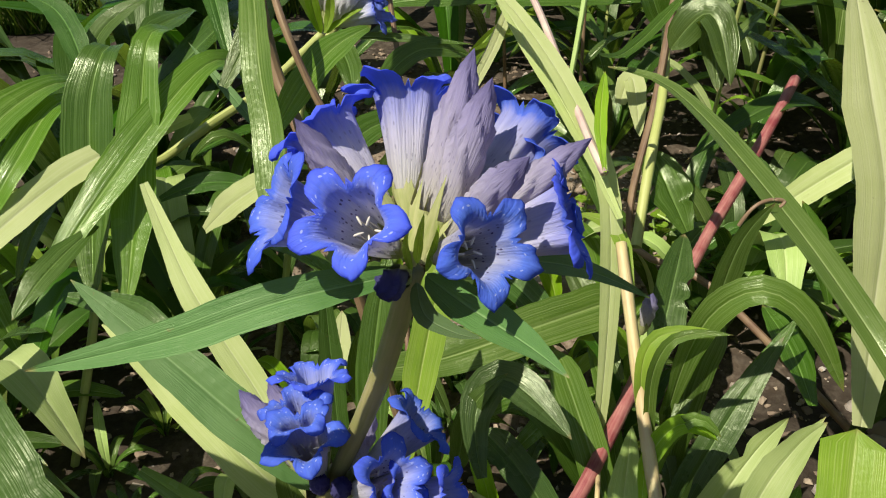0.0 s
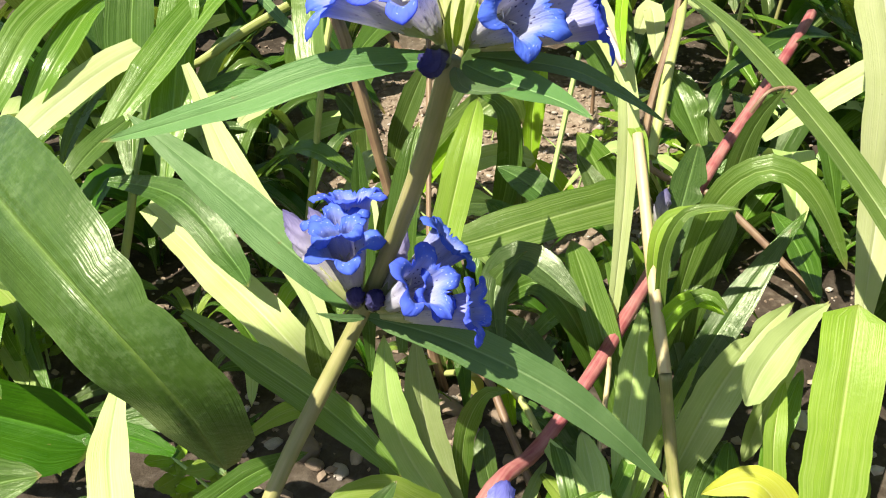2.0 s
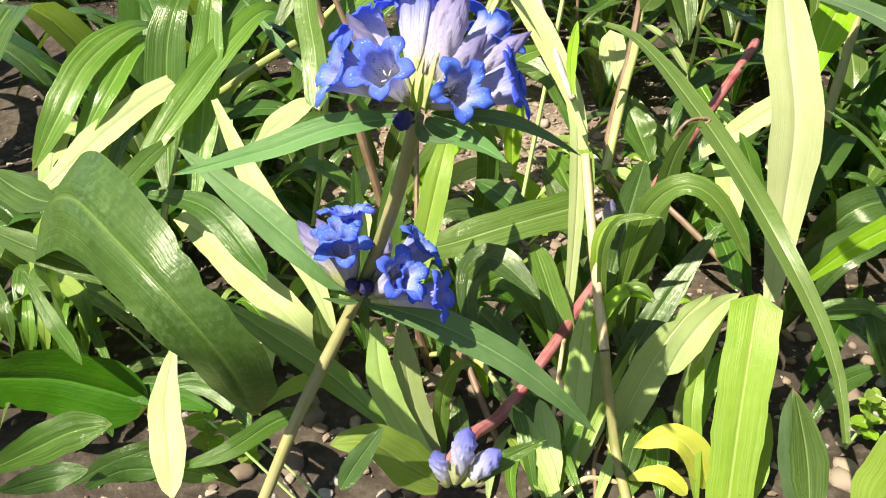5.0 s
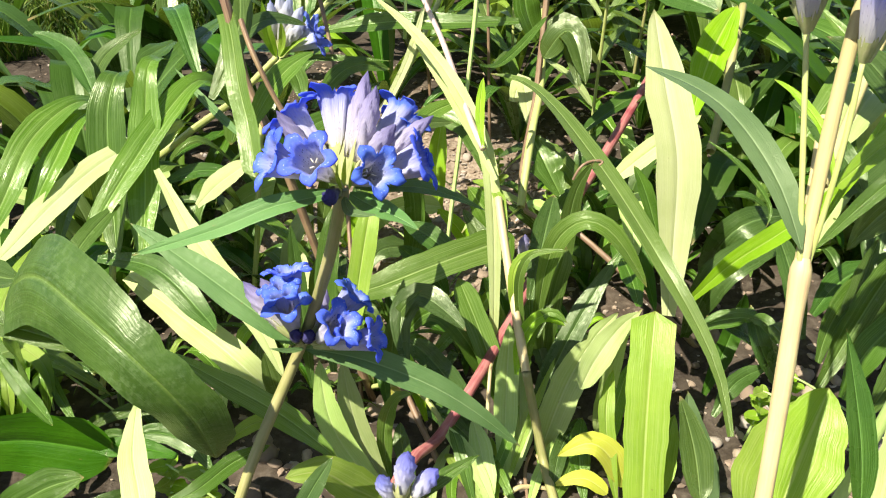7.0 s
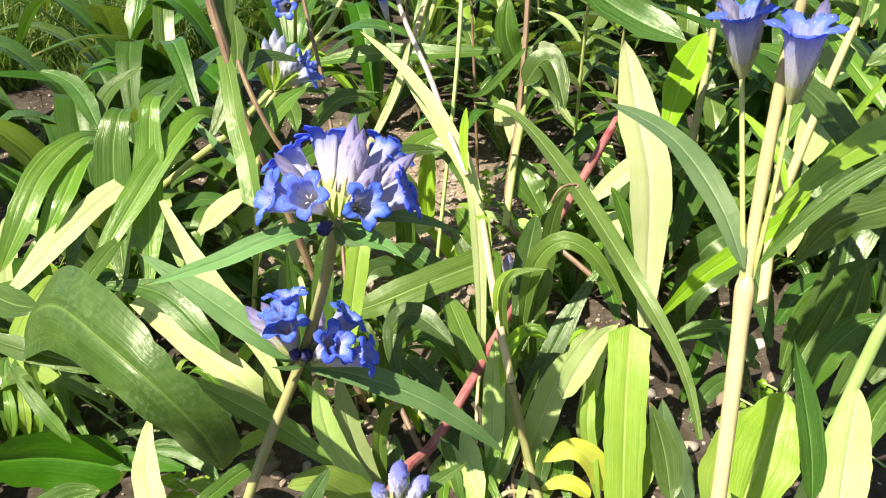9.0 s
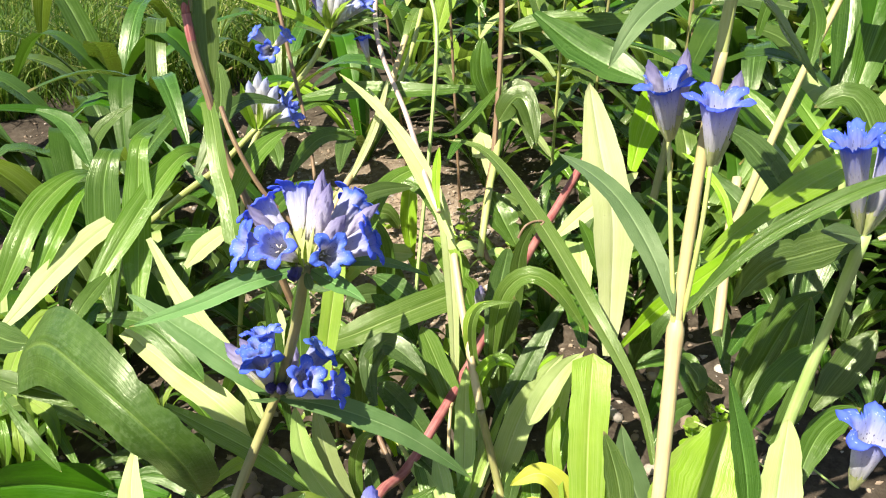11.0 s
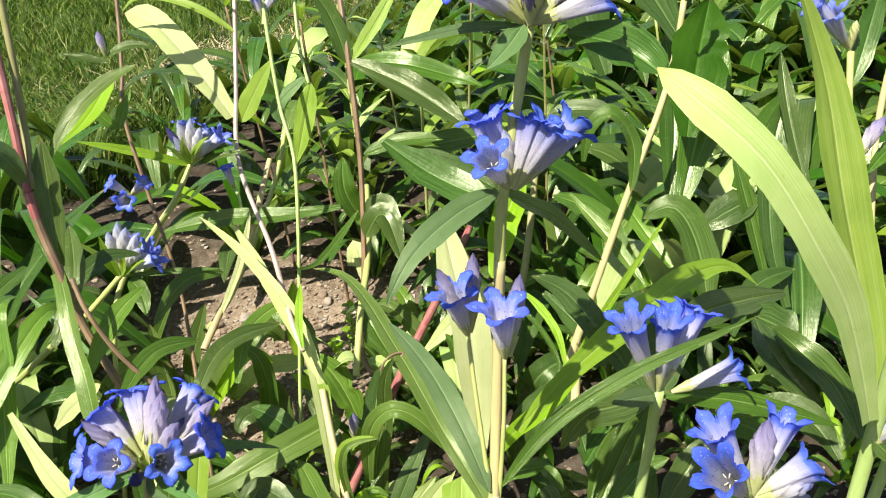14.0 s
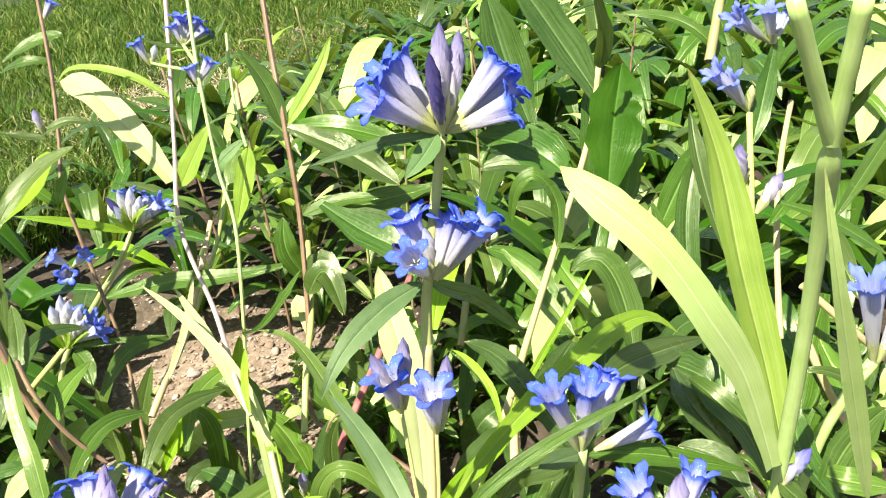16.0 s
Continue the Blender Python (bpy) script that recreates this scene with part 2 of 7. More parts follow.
BUD_DARK = corolla_material("bud_dark_violet", [(0.0, (0.36, 0.34, 0.28)), (0.25, (0.34, 0.31, 0.40)), (0.6, (0.12, 0.11, 0.27)), (1.0, (0.05, 0.05, 0.18))], 0.0, 0.0)
CALYX = stem_material("calyx_green", rgb(0.26, 0.30, 0.09), rgb(0.46, 0.44, 0.22))
n_ = Nodes("stamen_cream")
STAMEN = n_.out(n_.principled(n_.mix(n_.noise(900.0), rgb(0.62, 0.60, 0.52), rgb(0.45, 0.40, 0.28)), 0.6))


def soil_material():
    n = Nodes("soil")
    obj = n.add("TexCoord").outputs["Object"]
    big = n.noise(6.0, 5.0, obj)
    crumb = n.noise(120.0, 6.0, obj, 0.7)
    mid = n.noise(28.0, 4.0, obj)
    base = n.mix(n.ramp(mid, [(0.35, (0, 0, 0)), (0.68, (1, 1, 1))]), rgb(0.12, 0.085, 0.056), rgb(0.25, 0.19, 0.13))
    base = n.mix(n.ramp(crumb, [(0.45, (0, 0, 0)), (0.75, (1, 1, 1))]), base, rgb(0.40, 0.32, 0.235))
    base = n.mix(n.math("MULTIPLY", n.ramp(big, [(0.4, (0, 0, 0)), (0.6, (1, 1, 1))]), 0.4), base, rgb(0.065, 0.042, 0.027))
    # shade between the plants is put into the colour; open patch dry, pale
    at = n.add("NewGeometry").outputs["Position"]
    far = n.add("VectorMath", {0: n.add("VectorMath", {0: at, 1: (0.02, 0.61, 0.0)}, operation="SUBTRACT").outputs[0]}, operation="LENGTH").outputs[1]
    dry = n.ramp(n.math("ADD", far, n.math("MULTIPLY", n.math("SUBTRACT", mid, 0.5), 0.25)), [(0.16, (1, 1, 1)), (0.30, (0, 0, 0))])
    shaded_soil = n.add("HueSaturation", {"Saturation": 1.0, "Value": 0.27, "Color": base}).outputs[0]
    base = n.mix(dry, shaded_soil, base)
    # under the lawn, at the back left, green earth, coloured dark for shade
    pos = n.add("SeparateXYZ", {0: n.add("NewGeometry").outputs["Position"]})
    edge = n.math("ADD", n.math("SUBTRACT", pos.outputs[1], n.math("MULTIPLY", pos.outputs[0], 1.0)), n.math("MULTIPLY", n.noise(4.0, 3.0, obj), 0.3))
    base = n.mix(n.ramp(edge, [(0.0, (0, 0, 0)), (1.0, (0, 0, 0))]), base, rgb(0.06, 0.10, 0.02))
    grass = n.ramp(n.math("MULTIPLY", n.math("SUBTRACT", edge, 1.75), 4.0), [(0.0, (0, 0, 0)), (1.0, (1, 1, 1))])
    base = n.mix(n.math("MULTIPLY", grass, 0.8), base, rgb(0.026, 0.038, 0.010))
    h = n.math("ADD", n.math("MULTIPLY", crumb, 0.6), mid)
    return n.out(n.principled(base, 0.95, h, 0.9, 0.004, 0.2))


def stone_material():
    n = Nodes("pebble_stone")
    obj = n.add("TexCoord").outputs["Object"]
    rnd = n.add("ObjectInfo").outputs["Random"]
    isl = n.add("NewGeometry").outputs["Random Per Island"]
    pick = n.math("FRACT", n.math("ADD", rnd, n.math("MULTIPLY", isl, 7.3)))
    base = n.ramp(pick, [(0.0, (0.15, 0.105, 0.07)), (0.45, (0.26, 0.19, 0.13)), (0.72, (0.38, 0.30, 0.21)), (0.88, (0.32, 0.29, 0.26)), (1.0, (0.54, 0.48, 0.40))])
    grain = n.noise(380.0, 4.0, obj)
    base = n.mix(n.math("MULTIPLY", grain, 0.5), base, rgb(0.16, 0.12, 0.09))
    dirt = n.ramp(n.noise(60.0, 3.0, obj), [(0.5, (0, 0, 0)), (0.7, (1, 1, 1))])
    base = n.mix(n.math("MULTIPLY", dirt, 0.5), base, rgb(0.14, 0.10, 0.065))
    return n.out(n.principled(base, 0.85, grain, 0.4, 0.0008, 0.3))


def grass_material():
    n = Nodes("lawn_grass")
    isl = n.add("NewGeometry").outputs["Random Per Island"]
    base = n.ramp(isl, [(0.0, (0.020, 0.056, 0.004)), (0.5, (0.062, 0.130, 0.008)), (0.85, (0.155, 0.225, 0.020)), (0.95, (0.26, 0.29, 0.06)), (1.0, (0.42, 0.36, 0.17))])
    skin = n.principled(base, 0.6, None, spec=0.3)
    return n.out(n.add("MixShader", {0: 0.35, 1: skin, 2: n.add("BsdfTranslucent", {"Color": base}).outputs[0]}).outputs[0])


n_ = Nodes("dry_straw")
STRAW = n_.out(n_.principled(n_.ramp(n_.add("NewGeometry").outputs["Random Per Island"], [(0.0, (0.30, 0.23, 0.11)), (1.0, (0.58, 0.50, 0.30))]), 0.7))
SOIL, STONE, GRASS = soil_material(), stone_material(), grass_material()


# ---- builders ----
def ground_height(x, y):
    """The bed lies a hand's breadth lower than the lawn behind it."""
    near = math.exp(-((x - 0.1) ** 2 + (y - 0.5) ** 2) / 1.2)
    p = Vector((x * 9.0, y * 9.0, 3.1))
    q = Vector((x * 34.0, y * 34.0, 7.7))
    r = Vector((x * 95.0, y * 95.0, 1.7))
    k = min(1.0, max(0.0, (1.05 - y) / 0.45))
    return near * (0.010 * noise.noise(p) + 0.0065 * noise.noise(q) + 0.0028 * noise.noise(r)) - 0.004 - 0.060 * k * k * (3 - 2 * k)


def mesh_of(name, verts, faces, uvs=None, mats=(), mat_index=None, smooth=True):
    me = bpy.data.meshes.new(name)
    me.from_pydata([tuple(v) for v in verts], [], faces)
    for m in mats:
        me.materials.append(m)
    if uvs is not None:
        layer = me.uv_layers.new(name="UVMap")
        idx = np.zeros(len(me.loops), dtype=np.int32)
        me.loops.foreach_get("vertex_index", idx)
        layer.data.foreach_set("uv", np.asarray(uvs, dtype=np.float32)[idx].ravel())
    if mat_index is not None:
        me.polygons.foreach_set("material_index", np.asarray(mat_index, dtype=np.int32))
    me.polygons.foreach_set("use_smooth", np.full(len(me.polygons), smooth))
    me.update()
    return me


def put(name, me, parent, matrix=None, label=""):
    ob = new(name, me)
    ob.parent = parent
    ob.matrix_parent_inverse = parent.matrix_world.inverted() if parent.parent is None else Matrix()
    if matrix is not None:
        ob.matrix_basis = matrix
    if label:
        ob["label"] = label
    return ob


def plant(name, base, label, category="plant"):
    ob = new(name)
    ob.empty_display_size = 0.01
    ob.matrix_world = Matrix.Translation((base[0], base[1], ground_height(base[0], base[1])))
    return tagged(ob, label, category)


def smooth_line(pts, n):
    """A smooth line through control points, n places at even steps, with its tangents."""
    p = np.array(pts, float)
    if len(p) == 2:
        p = np.array([p[0], (p[0] + p[1]) / 2, p[1]])
    seg = np.linalg.norm(np.diff(p, axis=0), axis=1) ** 0.5 + 1e-9
    k = np.r_[0, np.cumsum(seg)]
    m = np.zeros_like(p)
    m[1:-1] = (p[2:] - p[:-2]) / (k[2:] - k[:-2])[:, None]
    m[0], m[-1] = 1.5 * (p[1] - p[0]) / seg[0] - m[1] / 2, 1.5 * (p[-1] - p[-2]) / seg[-1] - m[-2] / 2
    fine = []
    for a in range(len(p) - 1):
        h = k[a + 1] - k[a]
        for s in np.linspace(0, 1, 24, endpoint=a == len(p) - 2):
            s2, s3 = s * s, s * s * s
            fine.append((2 * s3 - 3 * s2 + 1) * p[a] + (s3 - 2 * s2 + s) * h * m[a] + (3 * s2 - 2 * s3) * p[a + 1] + (s3 - s2) * h * m[a + 1])
    fine = np.array(fine)
    d = np.r_[0, np.cumsum(np.linalg.norm(np.diff(fine, axis=0), axis=1))]
    at = np.linspace(0, d[-1], n)
    line = np.stack([np.interp(at, d, fine[:, i]) for i in range(3)], 1)
    tan = np.gradient(line, axis=0)
    return line, tan / (np.linalg.norm(tan, axis=1)[:, None] + 1e-12), d[-1]


rng = np.random.default_rng(7)
FACE = np.array((0.0, -0.62, 0.78))
ACROSS = np.array([-1.0, -0.72, -0.38, -0.09, 0.0, 0.09, 0.38, 0.72, 1.0])


def blade_mesh(pts, width, mat, shape="strap", cup=0.16, nibble=0, face=None, rows=18, twist=None):
    line, tan, length = smooth_line(pts, rows)
    s = np.linspace(0, 1, rows)
    if shape == "strap":
        half = np.minimum(1, 0.28 + 1.9 * s) * np.clip((1 - s) / 0.30, 0, 1) ** 0.6
    elif shape == "long":
        half = np.minimum(1, 0.5 + 1.3 * s) * np.clip((1 - s) / 0.42, 0, 1) ** 0.55
    elif shape == "apron":
        half = np.minimum(1, 0.75 + 0.9 * s) * (1 - 0.42 * np.clip(s - 0.36, 0, 1) / 0.64) * np.clip((1 - s) / 0.07, 0, 1) ** 0.45
    elif shape == "band":
        half = np.minimum(1, 0.85 + 0.3 * s) * np.clip((1 - s) / 0.05, 0, 1) ** 0.45
    elif shape == "blunt":
        half = np.minimum(1, 0.5 + 1.2 * s) * np.clip((1 - s) / 0.13, 0, 1) ** 0.5
    elif shape == "lance":
        half = (np.sin(np.pi * np.clip(s, 0, 1) ** 0.75) ** 0.75) * 0.93 + 0.10 * (1 - s)
    else:
        half = np.sin(np.pi * (0.06 + 0.94 * s) ** 0.8) ** 0.6
    half = np.maximum(half, 0.015) * width / 2
    hint = FACE if face is None else np.array(face, float)
    if hint.ndim == 2:
        hint = hint[0] + (hint[1] - hint[0]) * np.clip(s * 1.6 - 0.45, 0, 1)[:, None]
    side = np.cross(tan, hint)
    side /= np.linalg.norm(side, axis=1)[:, None] + 1e-9
    for i in range(1, rows):
        if side[i] @ side[i - 1] < 0:
            side[i] = -side[i]
    for _ in range(2):
        side[1:-1] = (side[:-2] + 2 * side[1:-1] + side[2:]) / 4
    side -= (side * tan).sum(1)[:, None] * tan
    side /= np.linalg.norm(side, axis=1)[:, None] + 1e-9
    nor = np.cross(side, tan)
    turn = (rng.uniform(-0.35, 0.35) if twist is None else twist) * (s - 0.3)
    side, nor = side * np.cos(turn)[:, None] + nor * np.sin(turn)[:, None], nor * np.cos(turn)[:, None] - side * np.sin(turn)[:, None]
    ph = rng.uniform(0, 6.28, 4)
    ripple = 0.05 * width * np.sin(s * rng.uniform(9, 17) + ph[0])
    edge_l = 1 + 0.035 * np.sin(s * 23 + ph[1]) + 0.02 * np.sin(s * 51 + ph[2])
    edge_r = 1 + 0.035 * np.sin(s * 19 + ph[3]) + 0.02 * np.sin(s * 47 + ph[0])
    if nibble < 0:
        # one torn edge near the tip
        for c, w, d in ((0.70, 0.018, 0.22), (0.745, 0.022, 0.34), (0.80, 0.03, 0.20), (0.97, 0.02, 0.25)):
            edge_l = edge_l * (1 - d * np.exp(-(((s - c) / w) ** 2)))
    for _ in range(nibble * 2):
        c, w = rng.uniform(0.3, 0.95), rng.uniform(0.02, 0.05)
        bite = 1 - rng.uniform(0.15, 0.4) * np.exp(-(((s - c) / w) ** 2))
        if rng.random() < 0.5:
            edge_l = edge_l * bite
        else:
            edge_r = edge_r * bite
    verts, uvs = [], []
    for i in range(rows):
        for a in ACROSS:
            e = edge_l[i] if a < 0 else edge_r[i]
            lift = cup * half[i] * abs(a) ** 1.4 + ripple[i] * a * abs(a) * 0.6 - (0.035 * width * (half[i] * 2 / width) if a == 0 else 0)
            verts.append(line[i] + side[i] * (a * half[i] * e) + nor[i] * lift)
            uvs.append(((a + 1) / 2, s[i]))
    c = len(ACROSS)
    faces = [(i * c + j, i * c + j + 1, (i + 1) * c + j + 1, (i + 1) * c + j) for i in range(rows - 1) for j in range(c - 1)]
    return mesh_of("leaf", verts, faces, uvs, [mat])


def leaf(parent, pts, width, mat, label="", **kw):
    rows = 60 if kw.get("nibble", 0) < 0 else 44 if kw.get("nibble") else 24 if len(pts) > 4 else 18
    return put("leaf", blade_mesh(pts, width, mat, rows=rows, **kw), parent, None, label)


def rooted(pts):
    """A stalk whose end is at level 0 goes on straight into the soil."""
    pts = [np.array(p, float) for p in pts]
    for end, nxt in ((0, 1), (-1, -2)):
        if pts[end][2] < 0.001:
            d = pts[end] - pts[nxt]
            d[2] = min(d[2], -0.6 * math.hypot(d[0], d[1]))
            z = ground_height(pts[end][0], pts[end][1]) - 0.004
            foot = pts[end] + d * ((z - pts[end][2]) / d[2])
            pts = [foot] + pts if end == 0 else pts + [foot]
    return pts


def stem(parent, pts, radius, mat, taper=0.9, sides=10, swell=0.0):
    pts = rooted(pts)
    n = (22 if swell else 6) * len(pts)
    line, tan, length = smooth_line(pts, n)
    ref = np.array((1.0, 0.15, 0.0))
    a = np.cross(tan, ref)
    a /= np.linalg.norm(a, axis=1)[:, None]
    b = np.cross(tan, a)
    verts, uvs = [], []
    ph = rng.uniform(0, 6.28)
    for i in range(n):
        f = i / (n - 1)
        r = radius * (1 + (taper - 1) * f) * (1 + 0.04 * math.sin(f * 19 + ph))
        r *= 1 + swell * math.exp(-(((f - 0.97) / 0.04) ** 2))
        if swell and f > 0.97:
            r *= math.sqrt(max(0.3, 1 - ((f - 0.97) / 0.03) ** 2))
        for k in range(sides + 1):
            th = 2 * math.pi * k / sides
            rr = r * (1 + 0.05 * math.cos(4 * th))
            verts.append(line[i] + a[i] * rr * math.cos(th) + b[i] * rr * math.sin(th))
            uvs.append((k / sides, f * length * 20))
    c = sides + 1
    faces = [(i * c + j, i * c + j + 1, (i + 1) * c + j + 1, (i + 1) * c + j) for i in range(n - 1) for j in range(sides)]
    faces.append(tuple((n - 1) * c + j for j in range(sides)))
    return put("stem", mesh_of("stem", verts, faces, uvs, [mat]), parent)


def corolla_mesh(seed, recurve, skins, point=1.0):
    """A five-lobed trumpet, 28 mm from base to mouth along z, with folded plaits between its lobes and two skins."""
    r = np.random.default_rng(seed)
    per, tube, lobe = 14, 11, 9
    nt = per * 5
    grid = np.zeros((tube + lobe, nt + 1, 3))
    vv = np.zeros(tube + lobe)
    wob = r.uniform(0.9, 1.1, 5)
    curl = recurve * r.uniform(0.85, 1.25, 5)
    lean = r.uniform(-0.12, 0.12, 5)
    for j in range(nt + 1):
        th = 2 * math.pi * j / nt
        k = int(round(th / (2 * math.pi) * 5)) % 5
        phi = (th * 5 / (2 * math.pi)) - round(th * 5 / (2 * math.pi))
        w = abs(phi) * 2
        rad = z = 0
        for i in range(tube):
            s = i / (tube - 1)
            rad = 1.6 + 4.6 * s ** 1.05 + 0.8 * math.sin(math.pi * s) + 1.3 * max(0, s - 0.6) ** 1.5 * 3
            rad *= 1 + 0.11 * s * math.cos(5 * th) + 0.02 * s * math.sin(11 * th + seed)
            z = 25 * s
            grid[i, j] = (rad * math.cos(th), rad * math.sin(th), z)
            vv[i] = 0.68 * s
        # five round lobes stand out beyond a toothed frill that joins them
        cut, reach, frill = (0.76, 4.6, 2.4) if recurve > 0.95 else (0.72, 6.0, 2.2) if recurve > 0.6 else (0.76, 4.6, 2.6)
        if w < cut:
            ln = frill + reach * wob[k] * (1 - (w / cut) ** 2.2) ** 0.5 + point * max(0.0, 1 - w / 0.25) ** 1.4
        else:
            ln = frill - 0.9 * math.sin(math.pi * (w - cut) / (1 - cut)) + 1.0 * ((w - cut) / (1 - cut)) ** 3
        x, zz = rad, z
        full = 1 - (w / cut) ** 4 if w < cut else 0.0
        for i in range(lobe):
            q = (i + 1) / lobe
            bend = math.radians(30 if recurve > 0.6 else 18) + q ** 1.15 * math.radians(42 + 52 * full) * curl[k]
            x += ln / lobe * math.sin(bend)
            zz += ln / lobe * math.cos(bend)
            th2 = th + lean[k] * q * 0.35
            crease = 0.30 * q * math.sin(15 * th + 3 * seed) * (1 - 0.6 * full) + 0.20 * q * math.sin(31 * th + seed) + 0.12 * q * math.sin(53 * th + 2 * seed)
            grid[tube + i, j] = ((x + crease * 0.5) * math.cos(th2), (x + crease * 0.5) * math.sin(th2), zz + crease)
            vv[tube + i] = 0.68 + 0.32 * q
    grid[:, nt] = grid[:, 0]
    du, dv = np.gradient(grid, axis=1), np.gradient(grid, axis=0)
    du[:, 0] = du[:, nt] = (grid[:, 1] - grid[:, nt - 1]) / 2
    nor = np.cross(du, dv)
    nor /= np.linalg.norm(nor, axis=2)[..., None] + 1e-9
    inner = grid - nor * 0.13
    rows, c = tube + lobe, nt + 1
    verts = np.concatenate([grid.reshape(-1, 3), inner.reshape(-1, 3)]) * 0.001
    u = np.tile(np.linspace(0, 1, c), rows)
    v = np.repeat(vv, c)
    uvs = np.concatenate([np.stack([u, v], 1)] * 2)
    out, inn, rim = [], [], []
    o = rows * c
    for i in range(rows - 1):
        for j in range(nt):
            a, b, d, e = i * c + j, i * c + j + 1, (i + 1) * c + j + 1, (i + 1) * c + j
            out.append((a, b, d, e))
            inn.append((o + e, o + d, o + b, o + a))
    for j in range(nt):
        a = (rows - 1) * c + j
        rim.append((a, a + 1, o + a + 1, o + a))
    return mesh_of("corolla", verts, out + inn + rim, uvs, list(skins), [0] * len(out) + [1] * (len(inn) + len(rim)))


def bud_mesh(seed):
    """A closed bud, 28 mm long, its petals furled in a spiral to a point."""
    r = np.random.default_rng(seed)
    rows, sides = 26, 40
    verts, uvs = [], []
    tw = r.uniform(2.4, 3.6)
    for i in range(rows):
        s = i / (rows - 1)
        rad = 1.3 + 2.6 * math.sin(math.pi * min(1, s * 0.95) ** 1.25) ** 0.9 if s < 0.95 else 1.0 * (1 - s) / 0.05 + 0.02
        if s >= 0.78:
            rad = min(rad, 3.3 * ((1 - s) / 0.22) ** 0.72 + 0.03)
        for k in range(sides + 1):
            th = 2 * math.pi * k / sides
            saw = ((th * 5 / (2 * math.pi) + tw * s ** 2.0) % 1.0)
            fold = (0.52 * s ** 0.7) * (saw ** 1.6 - 0.4)
            rr = rad * (1 + fold)
            bow = 0.9 * math.sin(s * 2.0)
            verts.append(((rr * math.cos(th) + bow) * 0.001, rr * math.sin(th) * 0.001, 28 * s * 0.001))
            uvs.append((k / sides, s))
    c = sides + 1
    faces = [(i * c + j, i * c + j + 1, (i + 1) * c + j + 1, (i + 1) * c + j) for i in range(rows - 1) for j in range(sides)]
    return faces, verts, uvs


def calyx_mesh(seed):
    """A short papery cup with uneven pointed teeth."""
    r = np.random.default_rng(seed)
    sides, rows = 20, 7
    teeth = r.uniform(0.5, 1.6, 5)
    verts, uvs = [], []
    for i in range(rows):
        s = i / (rows - 1)
        for k in range(sides + 1):
            th = 2 * math.pi * k / sides
            saw = max(0.0, math.cos(2.5 * (th % (2 * math.pi / 5)) * 2 - math.pi)) 
            t = teeth[int((k % sides) / sides * 5)]
            z = 8.0 * s + (s ** 3) * 4.5 * t * saw ** 1.5
            rad = 1.2 + 2.1 * min(1, s * 1.1) ** 0.8 + 0.5 * s * s
            verts.append((rad * math.cos(th) * 0.001, rad * math.sin(th) * 0.001, (z - 1.0) * 0.001))
            uvs.append((k / sides, s))
    c = sides + 1
    faces = [(i * c + j, i * c + j + 1, (i + 1) * c + j + 1, (i + 1) * c + j) for i in range(rows - 1) for j in range(sides)]
    return mesh_of("calyx", verts, faces, uvs, [CALYX])


def stamen_mesh(lean):
    """A thread that rises from the tube and ends in a small bent anther."""
    pts = [(1.6, 0, 8), (2.6 + lean, 0.2, 13), (2.6 + 1.4 * lean, 0.4, 18.5)]
    line, tan, _ = smooth_line(np.array(pts) * 0.001, 7)
    verts, faces = [], []
    for i, p in enumerate(line):
        for k in range(5):
            th = 2 * math.pi * k / 5
            verts.append(p + np.array((math.cos(th), math.sin(th), 0)) * 0.00020)
    faces += [(i * 5 + k, i * 5 + (k + 1) % 5, (i + 1) * 5 + (k + 1) % 5, (i + 1) * 5 + k) for i in range(6) for k in range(5)]
    o, top = len(verts), line[-1]
    for i, (h, rr) in enumerate([(-1.2, 0.08), (-0.9, 0.30), (0, 0.36), (0.9, 0.30), (1.2, 0.08)]):
        for k in range(6):
            th = 2 * math.pi * k / 6
            verts.append(top + np.array((h, rr * math.cos(th), rr * math.sin(th) + 0.25 * h)) * 0.001)
    faces += [(o + i * 6 + k, o + i * 6 + (k + 1) % 6, o + (i + 1) * 6 + (k + 1) % 6, o + (i + 1) * 6 + k) for i in range(4) for k in range(6)]
    return mesh_of("stamen", verts, faces, None, [STAMEN])


OPEN = {key: [corolla_mesh(30 + 7 * k + i, key, (COROLLA_OUT, COROLLA_IN), 0.7 if key < 0.6 else 1.0) for i in range(4)] for k, key in enumerate((1.0, 0.9, 0.72, 0.55, 0.3))}
FADED = [corolla_mesh(90 + i, 0.8, (PALE_OUT, PALE_IN), 2.6) for i in range(3)]
BUD_FORMS = [bud_mesh(50 + i) for i in range(4)]
BUDS = {}
CALYCES = [calyx_mesh(70 + i) for i in range(3)]
STAMENS = [stamen_mesh(x) for x in (-0.5, 0.0, 0.5)]


def axis_pose(a, b, scale, spin):
    """The local pose of a form that stands at a and points to b."""
    d = (Vector(b) - Vector(a)).normalized()
    q = Vector((0, 0, 1)).rotation_difference(d)
    return Matrix.Translation(a) @ q.to_matrix().to_4x4() @ Matrix.Rotation(spin, 4, "Z") @ Matrix.Diagonal((*scale, 1))


